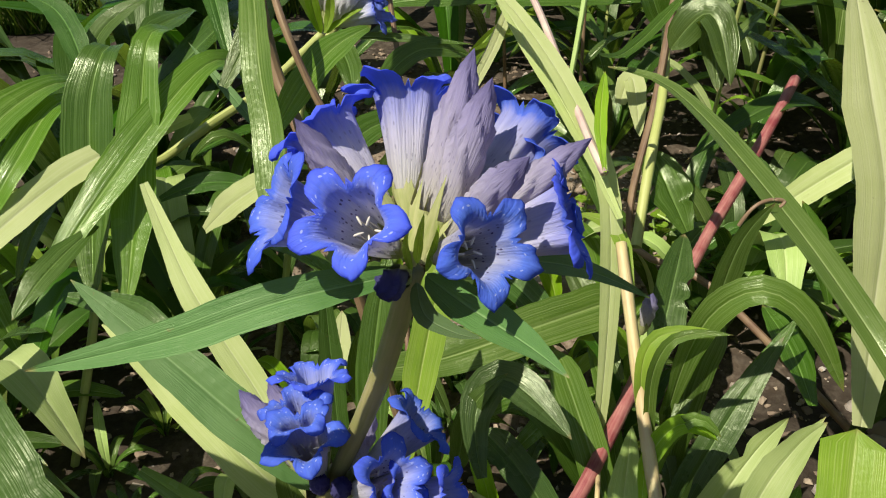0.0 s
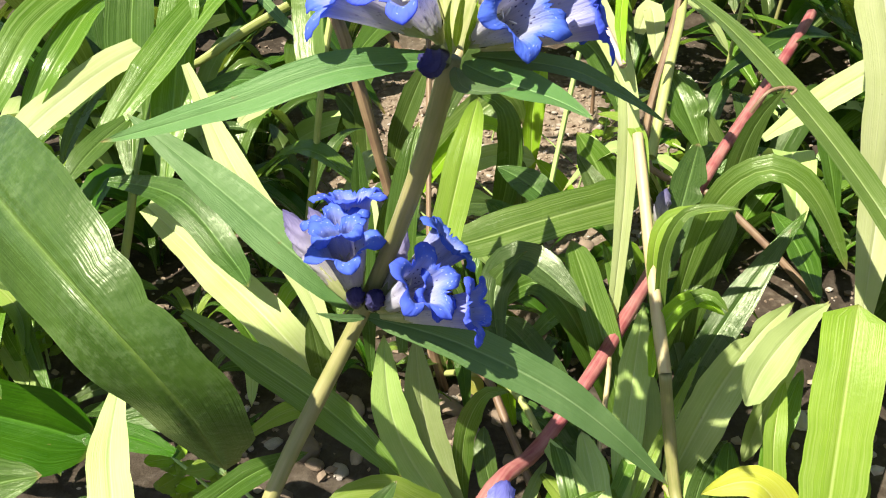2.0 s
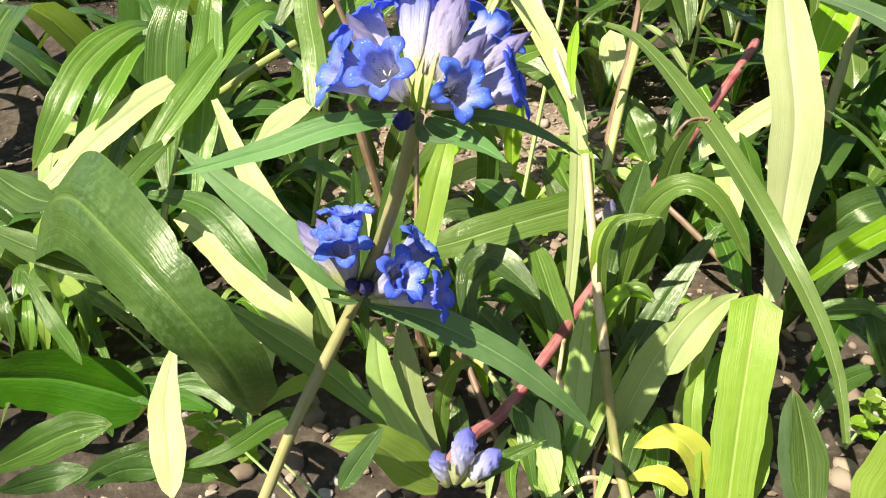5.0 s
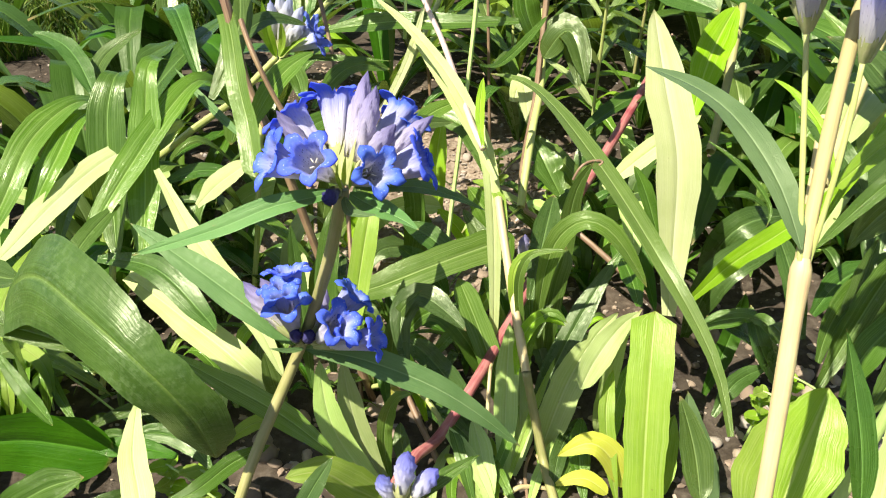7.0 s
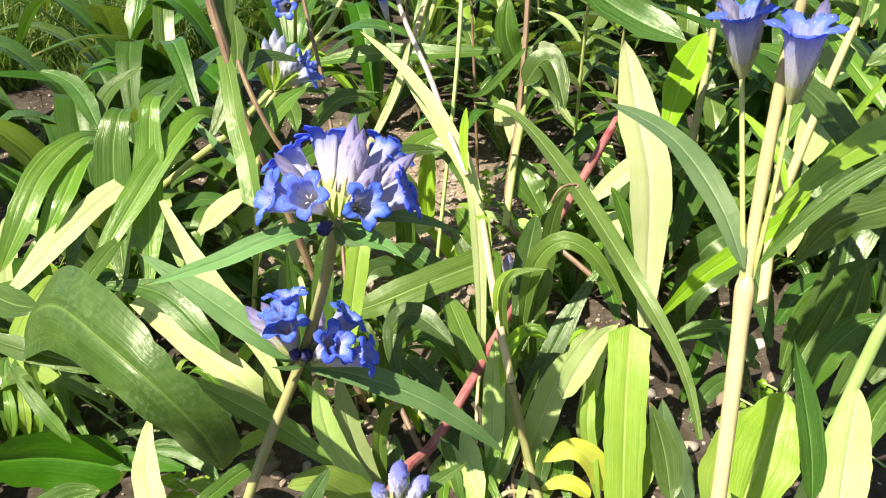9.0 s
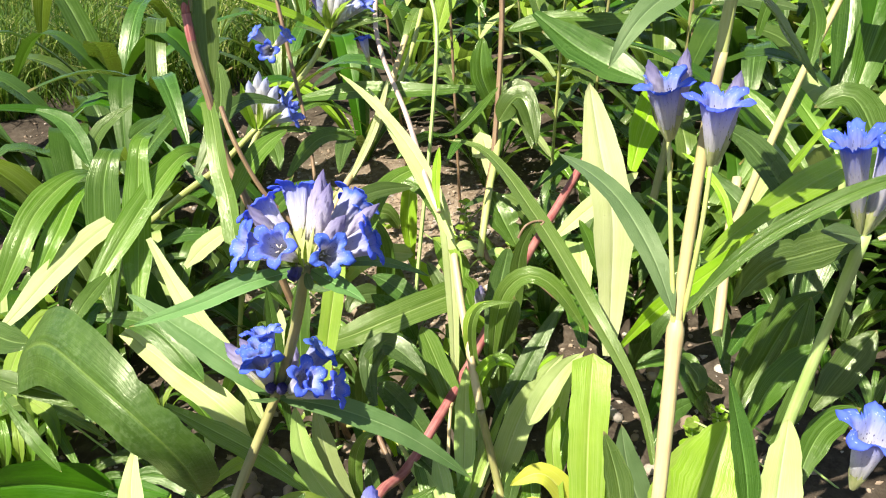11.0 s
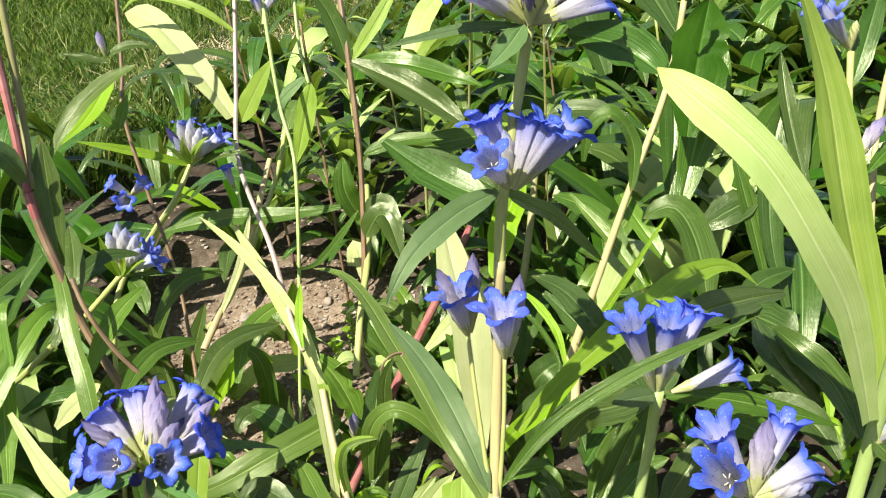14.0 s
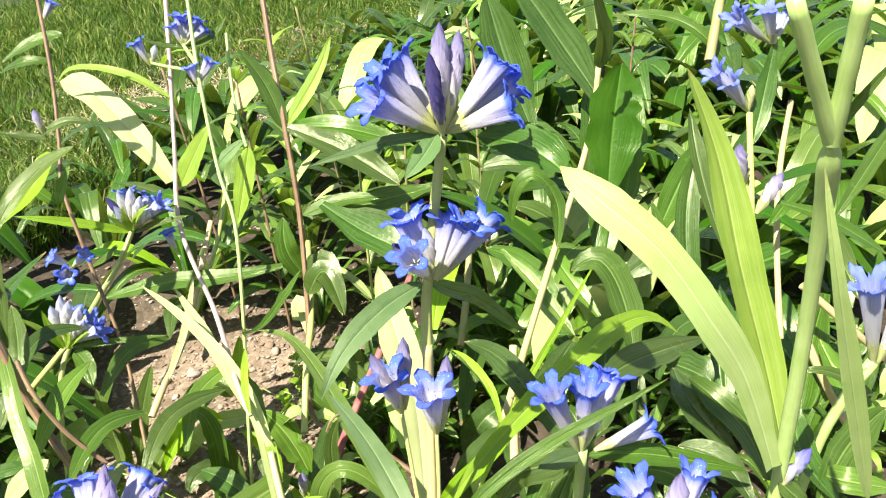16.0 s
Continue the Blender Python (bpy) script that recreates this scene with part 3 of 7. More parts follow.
def flower(parent, base, mouth, recurve=1.0, narrow=1.0, pale=False):
    ln = (Vector(mouth) - Vector(base)).length
    k = ln / 0.027
    w = 0.92 * narrow * ((0.35 * k + 0.65) if k < 1 else min(k, 1.08))
    i = int(rng.integers(0, 4))
    ob = put("flower", FADED[i % 3] if pale else OPEN[recurve][i], parent, axis_pose(base, mouth, (w, w, k), rng.uniform(0, 6.28)), "faded white and pale blue trumpet flower" if pale else "blue trumpet flower with spotted throat")
    put("calyx", CALYCES[i % 3], ob)
    for s in range(5):
        put("stamen", STAMENS[s % 3], ob, Matrix.Rotation(2 * math.pi * (s + rng.uniform(-0.2, 0.2)) / 5, 4, "Z"))
    return ob


def bud(parent, base, tip, fat=1.0, mat=None):
    mat = mat or BUD_LILAC
    i = int(rng.integers(0, 4))
    if (i, mat.name) not in BUDS:
        f, v, u = BUD_FORMS[i]
        BUDS[(i, mat.name)] = mesh_of("bud", v, f, u, [mat])
    k = (Vector(tip) - Vector(base)).length / 0.028
    w = (0.50 + 0.34 * k if k > 0.6 else k * 1.1) * fat
    ob = put("bud", BUDS[(i, mat.name)], parent, axis_pose(base, tip, (w, w, k), rng.uniform(0, 6.28)), "furled bud")
    put("calyx", CALYCES[i % 3], ob)
    return ob


# ---- the plants of the bed, each stalk and leaf along its own line ----
main = plant("gentian", (-0.078, 0.130, 0.0), "gentian with a dense blue flower head over a lower whorl")
stem(main, [(-0.078, 0.130, 0.000), (-0.062, 0.150, 0.035), (-0.036, 0.171, 0.084), (-0.018, 0.160, 0.135), (-0.007, 0.150, 0.178)], 0.0030, STEM_OLIVE)
leaf(main, [(-0.008, 0.149, 0.178), (-0.018, 0.143, 0.179), (-0.034, 0.136, 0.179), (-0.058, 0.134, 0.171), (-0.094, 0.138, 0.159)], 0.0094, LEAF_BLUE, shape='lance', cup=0.25)
leaf(main, [(-0.004, 0.149, 0.177), (0.004, 0.138, 0.177), (0.016, 0.122, 0.178), (0.023, 0.113, 0.177)], 0.0093, LEAF_BLUE, shape='lance')
leaf(main, [(-0.002, 0.152, 0.178), (0.024, 0.165, 0.171), (0.041, 0.175, 0.161), (0.057, 0.180, 0.150)], 0.0069, LEAF_BLUE, shape='lance')
leaf(main, [(-0.006, 0.146, 0.177), (-0.004, 0.135, 0.176), (0.002, 0.126, 0.178), (0.007, 0.120, 0.181)], 0.0047, LEAF_BLUE, shape='lance')
leaf(main, [(-0.037, 0.172, 0.085), (-0.062, 0.182, 0.104), (-0.090, 0.196, 0.122), (-0.118, 0.210, 0.138)], 0.0160, LEAF_BLUE, shape='lance', cup=0.2)
leaf(main, [(-0.034, 0.171, 0.083), (-0.001, 0.168, 0.074), (0.037, 0.164, 0.053), (0.075, 0.163, 0.015)], 0.0148, LEAF_BLUE, shape='lance', cup=0.2)
leaf(main, [(-0.034, 0.168, 0.085), (-0.041, 0.163, 0.088), (-0.049, 0.160, 0.092)], 0.0028, LEAF_BLUE, shape='lance')
bud(main, (-0.009, 0.153, 0.180), (-0.024, 0.180, 0.199), fat=0.8)
bud(main, (-0.002, 0.153, 0.181), (0.015, 0.160, 0.198), fat=0.9)
flower(main, (-0.010, 0.149, 0.183), (-0.018, 0.128, 0.203), narrow=0.86)
flower(main, (-0.003, 0.149, 0.182), (0.009, 0.128, 0.196), narrow=0.86)
flower(main, (-0.011, 0.150, 0.184), (-0.035, 0.142, 0.198))
flower(main, (-0.010, 0.153, 0.185), (-0.028, 0.166, 0.207))
flower(main, (-0.008, 0.156, 0.186), (-0.008, 0.172, 0.213), recurve=0.9)
flower(main, (-0.001, 0.156, 0.184), (0.021, 0.178, 0.201))
flower(main, (0.001, 0.151, 0.181), (0.028, 0.148, 0.192))
flower(main, (-0.003, 0.155, 0.182), (0.026, 0.165, 0.191))
bud(main, (-0.007, 0.150, 0.181), (0.006, 0.162, 0.225), fat=0.92)
bud(main, (-0.004, 0.149, 0.182), (0.009, 0.152, 0.222), fat=1.0)
bud(main, (-0.002, 0.148, 0.183), (0.017, 0.138, 0.210), fat=1.0)
bud(main, (0.001, 0.152, 0.182), (0.033, 0.160, 0.205), fat=0.85)
bud(main, (-0.012, 0.150, 0.184), (-0.030, 0.150, 0.214), fat=0.85)
bud(main, (-0.008, 0.146, 0.180), (-0.014, 0.138, 0.180), fat=2.0, mat=BUD_DARK)
leaf(main, [(-0.006, 0.146, 0.182), (-0.005, 0.142, 0.191), (-0.004, 0.141, 0.197)], 0.0021, LEAF_LIME, shape='lance')
leaf(main, [(-0.007, 0.146, 0.180), (-0.008, 0.141, 0.189), (-0.007, 0.140, 0.195)], 0.0017, LEAF_LIME, shape='lance')
leaf(main, [(-0.004, 0.146, 0.180), (-0.002, 0.141, 0.189), (-0.001, 0.140, 0.195)], 0.0019, LEAF_LIME, shape='lance')
flower(main, (-0.037, 0.170, 0.091), (-0.039, 0.160, 0.119), narrow=0.9)
flower(main, (-0.037, 0.173, 0.090), (-0.039, 0.182, 0.123), narrow=0.9)
flower(main, (-0.029, 0.168, 0.088), (-0.013, 0.152, 0.110), narrow=0.9)
flower(main, (-0.028, 0.170, 0.089), (-0.006, 0.176, 0.111), narrow=0.9)
flower(main, (-0.028, 0.169, 0.085), (0.003, 0.160, 0.095), narrow=0.84)
flower(main, (-0.029, 0.169, 0.088), (-0.010, 0.156, 0.103), narrow=0.66)
flower(main, (-0.038, 0.172, 0.089), (-0.042, 0.168, 0.121), narrow=0.82)
bud(main, (-0.039, 0.173, 0.088), (-0.060, 0.180, 0.119), fat=1.1)
bud(main, (-0.037, 0.173, 0.089), (-0.054, 0.186, 0.116), fat=1.1)
bud(main, (-0.030, 0.170, 0.089), (-0.021, 0.176, 0.114), fat=0.9)
bud(main, (-0.037, 0.168, 0.089), (-0.036, 0.162, 0.101), fat=1.3, mat=BUD_DARK)
bud(main, (-0.032, 0.167, 0.089), (-0.029, 0.160, 0.101), fat=1.3, mat=BUD_DARK)

low = plant("gentian", (0.025, 0.165, 0.0), "short gentian with three closed blue and white buds")

tall = plant("gentian", (0.138, 0.030, 0.0), "tall gentian with three tiers of blue flowers on straw-coloured stem")
stem(tall, [(0.138, 0.030, 0.000), (0.147, 0.052, 0.092), (0.158, 0.081, 0.177)], 0.0036, STEM_STRAW, swell=0.28)
stem(tall, [(0.157, 0.079, 0.171), (0.168, 0.099, 0.234), (0.173, 0.103, 0.286)], 0.0027, STEM_BUFF, taper=0.95)
stem(tall, [(0.173, 0.103, 0.284), (0.177, 0.106, 0.315), (0.193, 0.112, 0.382)], 0.0026, STEM_YEL, taper=0.85)
stem(tall, [(0.156, 0.079, 0.175), (0.156, 0.092, 0.210), (0.157, 0.108, 0.248)], 0.0011, STEM_YEL)
stem(tall, [(0.160, 0.080, 0.174), (0.166, 0.086, 0.212), (0.170, 0.093, 0.242)], 0.0011, STEM_YEL)
leaf(tall, [(0.155, 0.078, 0.180), (0.149, 0.096, 0.202), (0.141, 0.132, 0.216), (0.129, 0.190, 0.214)], 0.0129, LEAF_BLUE, shape='lance')
leaf(tall, [(0.161, 0.079, 0.180), (0.186, 0.076, 0.212), (0.222, 0.074, 0.233), (0.260, 0.078, 0.240), (0.291, 0.082, 0.245)], 0.0071, LEAF_GREEN, shape='lance')
leaf(tall, [(0.174, 0.103, 0.318), (0.152, 0.092, 0.315), (0.131, 0.080, 0.306), (0.118, 0.073, 0.290)], 0.0121, LEAF_BLUE, shape='lance')
leaf(tall, [(0.178, 0.106, 0.316), (0.193, 0.115, 0.303), (0.207, 0.125, 0.291), (0.233, 0.130, 0.261)], 0.0118, LEAF_GREEN, shape='lance')
leaf(tall, [(0.191, 0.111, 0.383), (0.168, 0.106, 0.386), (0.150, 0.100, 0.386), (0.132, 0.095, 0.385)], 0.0056, LEAF_BLUE, shape='lance')
leaf(tall, [(0.190, 0.110, 0.384), (0.181, 0.102, 0.378), (0.170, 0.095, 0.372)], 0.0097, LEAF_BLUE, shape='lance')
flower(tall, (0.157, 0.108, 0.248), (0.151, 0.104, 0.274), narrow=0.92, recurve=0.72)
flower(tall, (0.170, 0.093, 0.242), (0.168, 0.088, 0.271), narrow=0.92, recurve=0.72)
bud(tall, (0.156, 0.109, 0.250), (0.146, 0.113, 0.282), fat=0.95)
bud(tall, (0.159, 0.110, 0.249), (0.164, 0.116, 0.285), fat=0.95)
bud(tall, (0.173, 0.095, 0.242), (0.182, 0.102, 0.278), fat=0.95)
flower(tall, (0.178, 0.104, 0.319), (0.167, 0.092, 0.338), narrow=0.8, recurve=0.72)
flower(tall, (0.179, 0.106, 0.318), (0.172, 0.110, 0.349), narrow=0.85, recurve=0.72)
flower(tall, (0.182, 0.105, 0.318), (0.198, 0.100, 0.344), narrow=0.85, recurve=0.72)
flower(tall, (0.181, 0.104, 0.319), (0.190, 0.104, 0.347), narrow=0.8, recurve=0.72)
flower(tall, (0.184, 0.107, 0.317), (0.213, 0.115, 0.338), narrow=0.85, recurve=0.72)
bud(tall, (0.180, 0.105, 0.319), (0.179, 0.106, 0.344), fat=1.2, mat=BUD_FADED)
bud(tall, (0.179, 0.107, 0.318), (0.165, 0.118, 0.334), fat=1.0, mat=BUD_DARK)
flower(tall, (0.191, 0.112, 0.385), (0.169, 0.112, 0.416), narrow=0.82, recurve=0.72)
flower(tall, (0.190, 0.111, 0.385), (0.161, 0.102, 0.406), narrow=0.82, recurve=0.72)
flower(tall, (0.193, 0.114, 0.385), (0.179, 0.125, 0.417), narrow=0.82, recurve=0.72)
flower(tall, (0.196, 0.112, 0.384), (0.222, 0.114, 0.410), narrow=0.82, recurve=0.72)
flower(tall, (0.197, 0.111, 0.384), (0.222, 0.100, 0.393), narrow=0.82, recurve=0.72)
flower(tall, (0.198, 0.114, 0.384), (0.230, 0.120, 0.398), narrow=0.82, recurve=0.72)
bud(tall, (0.193, 0.112, 0.384), (0.199, 0.118, 0.430), fat=0.95, mat=BUD_LILAC)
bud(tall, (0.195, 0.113, 0.384), (0.208, 0.122, 0.425), fat=0.95, mat=BUD_LILAC)
bud(tall, (0.192, 0.109, 0.385), (0.188, 0.104, 0.421), fat=0.8, mat=BUD_DARK)
bud(tall, (0.192, 0.107, 0.385), (0.187, 0.098, 0.409), fat=0.85, mat=BUD_DARK)

side = plant("gentian", (0.242, 0.130, 0.0), "gentian with a loose head of pale-tubed blue flowers")
stem(side, [(0.242, 0.130, 0.000), (0.251, 0.115, 0.130), (0.250, 0.100, 0.199)], 0.0034, STEM_GREEN)
flower(side, (0.247, 0.100, 0.201), (0.230, 0.092, 0.249), narrow=0.84, recurve=0.72)
flower(side, (0.250, 0.100, 0.200), (0.251, 0.094, 0.242), narrow=0.84, recurve=0.55)
flower(side, (0.253, 0.102, 0.200), (0.273, 0.108, 0.236), narrow=0.84, recurve=0.72)
flower(side, (0.252, 0.103, 0.199), (0.266, 0.116, 0.233), narrow=0.84, recurve=0.55)
flower(side, (0.259, 0.101, 0.196), (0.290, 0.096, 0.206), narrow=0.8, recurve=0.72)
leaf(side, [(0.253, 0.100, 0.195), (0.285, 0.095, 0.189), (0.314, 0.090, 0.178), (0.346, 0.085, 0.164)], 0.0126, LEAF_GREEN, shape='lance')
leaf(side, [(0.247, 0.098, 0.199), (0.232, 0.090, 0.206), (0.217, 0.082, 0.212)], 0.0106, LEAF_BLUE, shape='lance')
leaf(side, [(0.248, 0.100, 0.196), (0.234, 0.115, 0.183), (0.223, 0.130, 0.168), (0.211, 0.135, 0.144)], 0.0211, LEAF_GREEN, shape='lance', nibble=1)

near = plant("gentian", (0.256, 0.045, 0.0), "low gentian with blue flowers and fading cream tubes")
stem(near, [(0.256, 0.045, 0.000), (0.264, 0.050, 0.149), (0.278, 0.058, 0.158)], 0.0034, STEM_GREEN)
flower(near, (0.276, 0.058, 0.160), (0.249, 0.040, 0.198), recurve=0.55)
flower(near, (0.279, 0.060, 0.159), (0.262, 0.066, 0.198), recurve=0.55)
flower(near, (0.283, 0.060, 0.158), (0.307, 0.056, 0.173), recurve=0.55)
flower(near, (0.282, 0.061, 0.158), (0.298, 0.066, 0.194), narrow=0.9, recurve=0.55)
bud(near, (0.283, 0.060, 0.156), (0.317, 0.050, 0.146), fat=1.4, mat=BUD_WHITE)
bud(near, (0.283, 0.060, 0.156), (0.309, 0.053, 0.165), fat=1.4, mat=BUD_WHITE)
bud(near, (0.281, 0.061, 0.158), (0.288, 0.066, 0.198), fat=1.3)
leaf(near, [(0.269, 0.057, 0.160), (0.251, 0.050, 0.161), (0.234, 0.042, 0.151)], 0.0102, LEAF_BLUE, shape='lance')
leaf(near, [(0.279, 0.057, 0.154), (0.287, 0.050, 0.144), (0.296, 0.042, 0.129)], 0.0121, LEAF_BLUE, shape='lance')

lowr = plant("gentian", (0.238, 0.015, 0.0), "short gentian with a plump half-open bud and blue flower")
flower(lowr, (0.213, 0.020, 0.129), (0.212, 0.015, 0.163))

broad = plant("gentian", (0.355, 0.085, 0.0), "stout gentian with broad strap leaves and a closed blue bud")
stem(broad, [(0.355, 0.085, 0.000), (0.363, 0.081, 0.148), (0.351, 0.060, 0.257), (0.331, 0.035, 0.338), (0.313, 0.015, 0.383)], 0.0045, STEM_GREEN, taper=0.85, swell=0.2)
stem(broad, [(0.313, 0.015, 0.383), (0.279, 0.000, 0.439)], 0.0033, STEM_GREEN)
stem(broad, [(0.313, 0.015, 0.383), (0.301, -0.005, 0.438)], 0.0035, STEM_GREEN)
leaf(broad, [(0.314, 0.018, 0.382), (0.320, 0.010, 0.400), (0.325, -0.000, 0.417)], 0.0036, LEAF_GREEN, shape='lance')
bud(broad, (0.362, 0.080, 0.150), (0.377, 0.072, 0.179), fat=1.15, mat=BUD_BLUE)
leaf(broad, [(0.345, 0.065, 0.182), (0.319, 0.060, 0.251), (0.295, 0.058, 0.292), (0.273, 0.065, 0.328), (0.252, 0.080, 0.351), (0.243, 0.100, 0.362)], 0.0178, LEAF_SAGE, cup=0.2, shape='blunt', face=(-0.3, -0.75, 0.6), twist=0.0)
# tip of the same leaf turned over, its underside's shade coloured in dark
leaf(broad, [(0.244, 0.099, 0.360), (0.240, 0.108, 0.365), (0.231, 0.116, 0.371), (0.212, 0.122, 0.376)], 0.0240, LEAF_DARK, shape='lance', twist=0.3)
leaf(broad, [(0.362, 0.075, 0.171), (0.366, 0.100, 0.215), (0.363, 0.125, 0.272), (0.363, 0.150, 0.327), (0.350, 0.165, 0.379)], 0.0240, LEAF_LIME, cup=0.3, shape='long')
leaf(broad, [(0.360, 0.085, 0.152), (0.370, 0.120, 0.160), (0.366, 0.150, 0.168), (0.354, 0.160, 0.180)], 0.0219, LEAF_GREEN)
leaf(broad, [(0.341, 0.000, 0.216), (0.312, -0.012, 0.289), (0.290, -0.020, 0.347), (0.279, -0.020, 0.390)], 0.0088, LEAF_MID, shape='lance', face=(-0.3, -1.0, 0.3), twist=0.0)
leaf(broad, [(0.361, 0.078, 0.157), (0.368, 0.070, 0.149), (0.376, 0.065, 0.140)], 0.0128, LEAF_GREEN, shape='lance')

edge = plant("gentian", (0.410, 0.100, 0.0), "gentian with a white-tubed blue flower on a leaning stem")
stem(edge, [(0.395, 0.115, 0.000), (0.415, 0.110, 0.136), (0.440, 0.100, 0.202)], 0.0038, STEM_GREEN)
flower(edge, (0.440, 0.100, 0.202), (0.425, 0.095, 0.261), narrow=0.95, recurve=0.55, pale=True)
flower(edge, (0.444, 0.100, 0.201), (0.451, 0.095, 0.240), narrow=0.8, recurve=0.55)
stem(edge, [(0.437, 0.160, 0.226), (0.458, 0.150, 0.203), (0.496, 0.140, 0.163)], 0.0026, STEM_STRAW)
stem(edge, [(0.447, 0.170, 0.191), (0.462, 0.150, 0.139), (0.488, 0.130, 0.081)], 0.0031, STEM_STRAW)
leaf(edge, [(0.455, 0.110, 0.167), (0.430, 0.120, 0.185), (0.411, 0.130, 0.186)], 0.0091, LEAF_GREEN, shape='lance')
leaf(edge, [(0.368, 0.320, 0.185), (0.303, 0.250, 0.179), (0.257, 0.200, 0.175), (0.217, 0.160, 0.157), (0.194, 0.140, 0.140)], 0.0048, LEAF_LIME)

clump_a = plant("strap_leaf_clump", (-0.190, 0.160, 0.0), "clump of long glossy strap leaves with chewed edges")
leaf(clump_a, [(-0.204, 0.222, 0.028), (-0.192, 0.208, 0.087), (-0.174, 0.190, 0.117), (-0.150, 0.168, 0.134), (-0.123, 0.142, 0.130), (-0.098, 0.122, 0.118), (-0.081, 0.118, 0.093), (-0.077, 0.135, 0.048)], 0.0460, LEAF_BROAD, cup=-0.22, nibble=-1, twist=0.0, shape='apron', face=((-0.45, -0.42, 0.79), (0.05, -0.97, 0.0)))
# this leaf lies in shade, which its deeper green colour carries
leaf(clump_a, [(-0.279, 0.200, -0.006), (-0.231, 0.190, 0.017), (-0.197, 0.185, 0.023), (-0.171, 0.183, 0.019), (-0.145, 0.182, 0.010)], 0.0400, LEAF_DEEP, cup=0.14, nibble=2, shape='blunt', twist=0.0, face=(0.45, -0.88, 0.05))
leaf(clump_a, [(-0.189, 0.120, 0.028), (-0.177, 0.135, 0.026), (-0.164, 0.145, 0.027), (-0.148, 0.150, 0.027)], 0.0186, LEAF_GREEN, twist=0.0)
leaf(clump_a, [(-0.171, 0.100, 0.038), (-0.162, 0.115, 0.029), (-0.146, 0.120, 0.030)], 0.0116, LEAF_DARK, twist=0.0)
leaf(clump_a, [(-0.215, 0.200, 0.103), (-0.182, 0.185, 0.099), (-0.155, 0.175, 0.095), (-0.137, 0.165, 0.092)], 0.0123, LEAF_GREEN)
leaf(clump_a, [(-0.200, 0.200, 0.079), (-0.184, 0.185, 0.061), (-0.169, 0.170, 0.055), (-0.160, 0.160, 0.053)], 0.0072, LEAF_GREEN)
leaf(clump_a, [(-0.226, 0.240, 0.110), (-0.198, 0.220, 0.107), (-0.179, 0.210, 0.109)], 0.0174, LEAF_GREEN)
leaf(clump_a, [(-0.112, 0.118, 0.016), (-0.117, 0.135, 0.029), (-0.121, 0.150, 0.042), (-0.119, 0.168, 0.061)], 0.0158, LEAF_PALE, shape='lance', twist=0.0)
leaf(clump_a, [(-0.158, 0.125, 0.015), (-0.148, 0.140, 0.013), (-0.132, 0.150, 0.012), (-0.123, 0.155, 0.009)], 0.0097, LEAF_DARK)
leaf(clump_a, [(-0.111, 0.130, 0.022), (-0.091, 0.135, 0.027), (-0.074, 0.150, 0.030), (-0.056, 0.160, 0.031)], 0.0094, LEAF_GREEN)
leaf(clump_a, [(-0.262, 0.264, -0.050), (-0.231, 0.235, 0.011), (-0.240, 0.260, 0.030)], 0.0082, LEAF_FRESH)
leaf(clump_a, [(-0.252, 0.268, -0.050), (-0.222, 0.235, 0.011), (-0.234, 0.265, 0.027)], 0.0071, LEAF_LIME)
leaf(clump_a, [(-0.242, 0.269, -0.050), (-0.215, 0.235, 0.008), (-0.217, 0.265, 0.025)], 0.0077, LEAF_FRESH)
leaf(clump_a, [(-0.230, 0.274, -0.050), (-0.204, 0.245, 0.008), (-0.214, 0.275, 0.022)], 0.0095, LEAF_FRESH)
leaf(clump_a, [(-0.276, 0.272, -0.050), (-0.241, 0.235, 0.017), (-0.257, 0.260, 0.033)], 0.0098, LEAF_GREEN)
leaf(clump_a, [(-0.239, 0.274, -0.050), (-0.252, 0.279, -0.023), (-0.258, 0.265, 0.009)], 0.0073, LEAF_LIME)
leaf(clump_a, [(-0.221, 0.274, -0.050), (-0.234, 0.280, -0.023), (-0.234, 0.275, 0.014)], 0.0068, LEAF_FRESH)
leaf(clump_a, [(-0.169, 0.210, 0.006), (-0.154, 0.220, 0.008), (-0.131, 0.225, 0.008), (-0.118, 0.247, -0.023)], 0.0107, LEAF_GREEN)
leaf(clump_a, [(-0.149, 0.180, 0.013), (-0.128, 0.190, 0.018), (-0.107, 0.185, 0.014), (-0.091, 0.170, 0.006)], 0.0106, LEAF_DARK)
leaf(clump_a, [(-0.112, 0.244, -0.050), (-0.084, 0.247, -0.030), (-0.055, 0.225, -0.010)], 0.0103, LEAF_LIME)
leaf(clump_a, [(-0.146, 0.115, 0.024), (-0.137, 0.130, 0.019), (-0.118, 0.135, 0.014)], 0.0103, LEAF_DARK)
leaf(clump_a, [(-0.108, 0.184, -0.050), (-0.115, 0.176, -0.030), (-0.128, 0.162, -0.010)], 0.0079, LEAF_DARK)

clump_b = plant("strap_leaf_clump", (-0.050, 0.200, 0.0), "clump of pale yellow-green strap leaves in full sun")
leaf(clump_b, [(-0.175, 0.339, 0.033), (-0.131, 0.300, 0.020), (-0.093, 0.265, 0.009), (-0.072, 0.264, -0.023)], 0.0210, LEAF_PALE, cup=0.25, shape='blunt')
leaf(clump_b, [(-0.134, 0.320, 0.120), (-0.110, 0.285, 0.091), (-0.096, 0.270, 0.076), (-0.073, 0.250, 0.048), (-0.057, 0.230, 0.018)], 0.0134, LEAF_PALE)
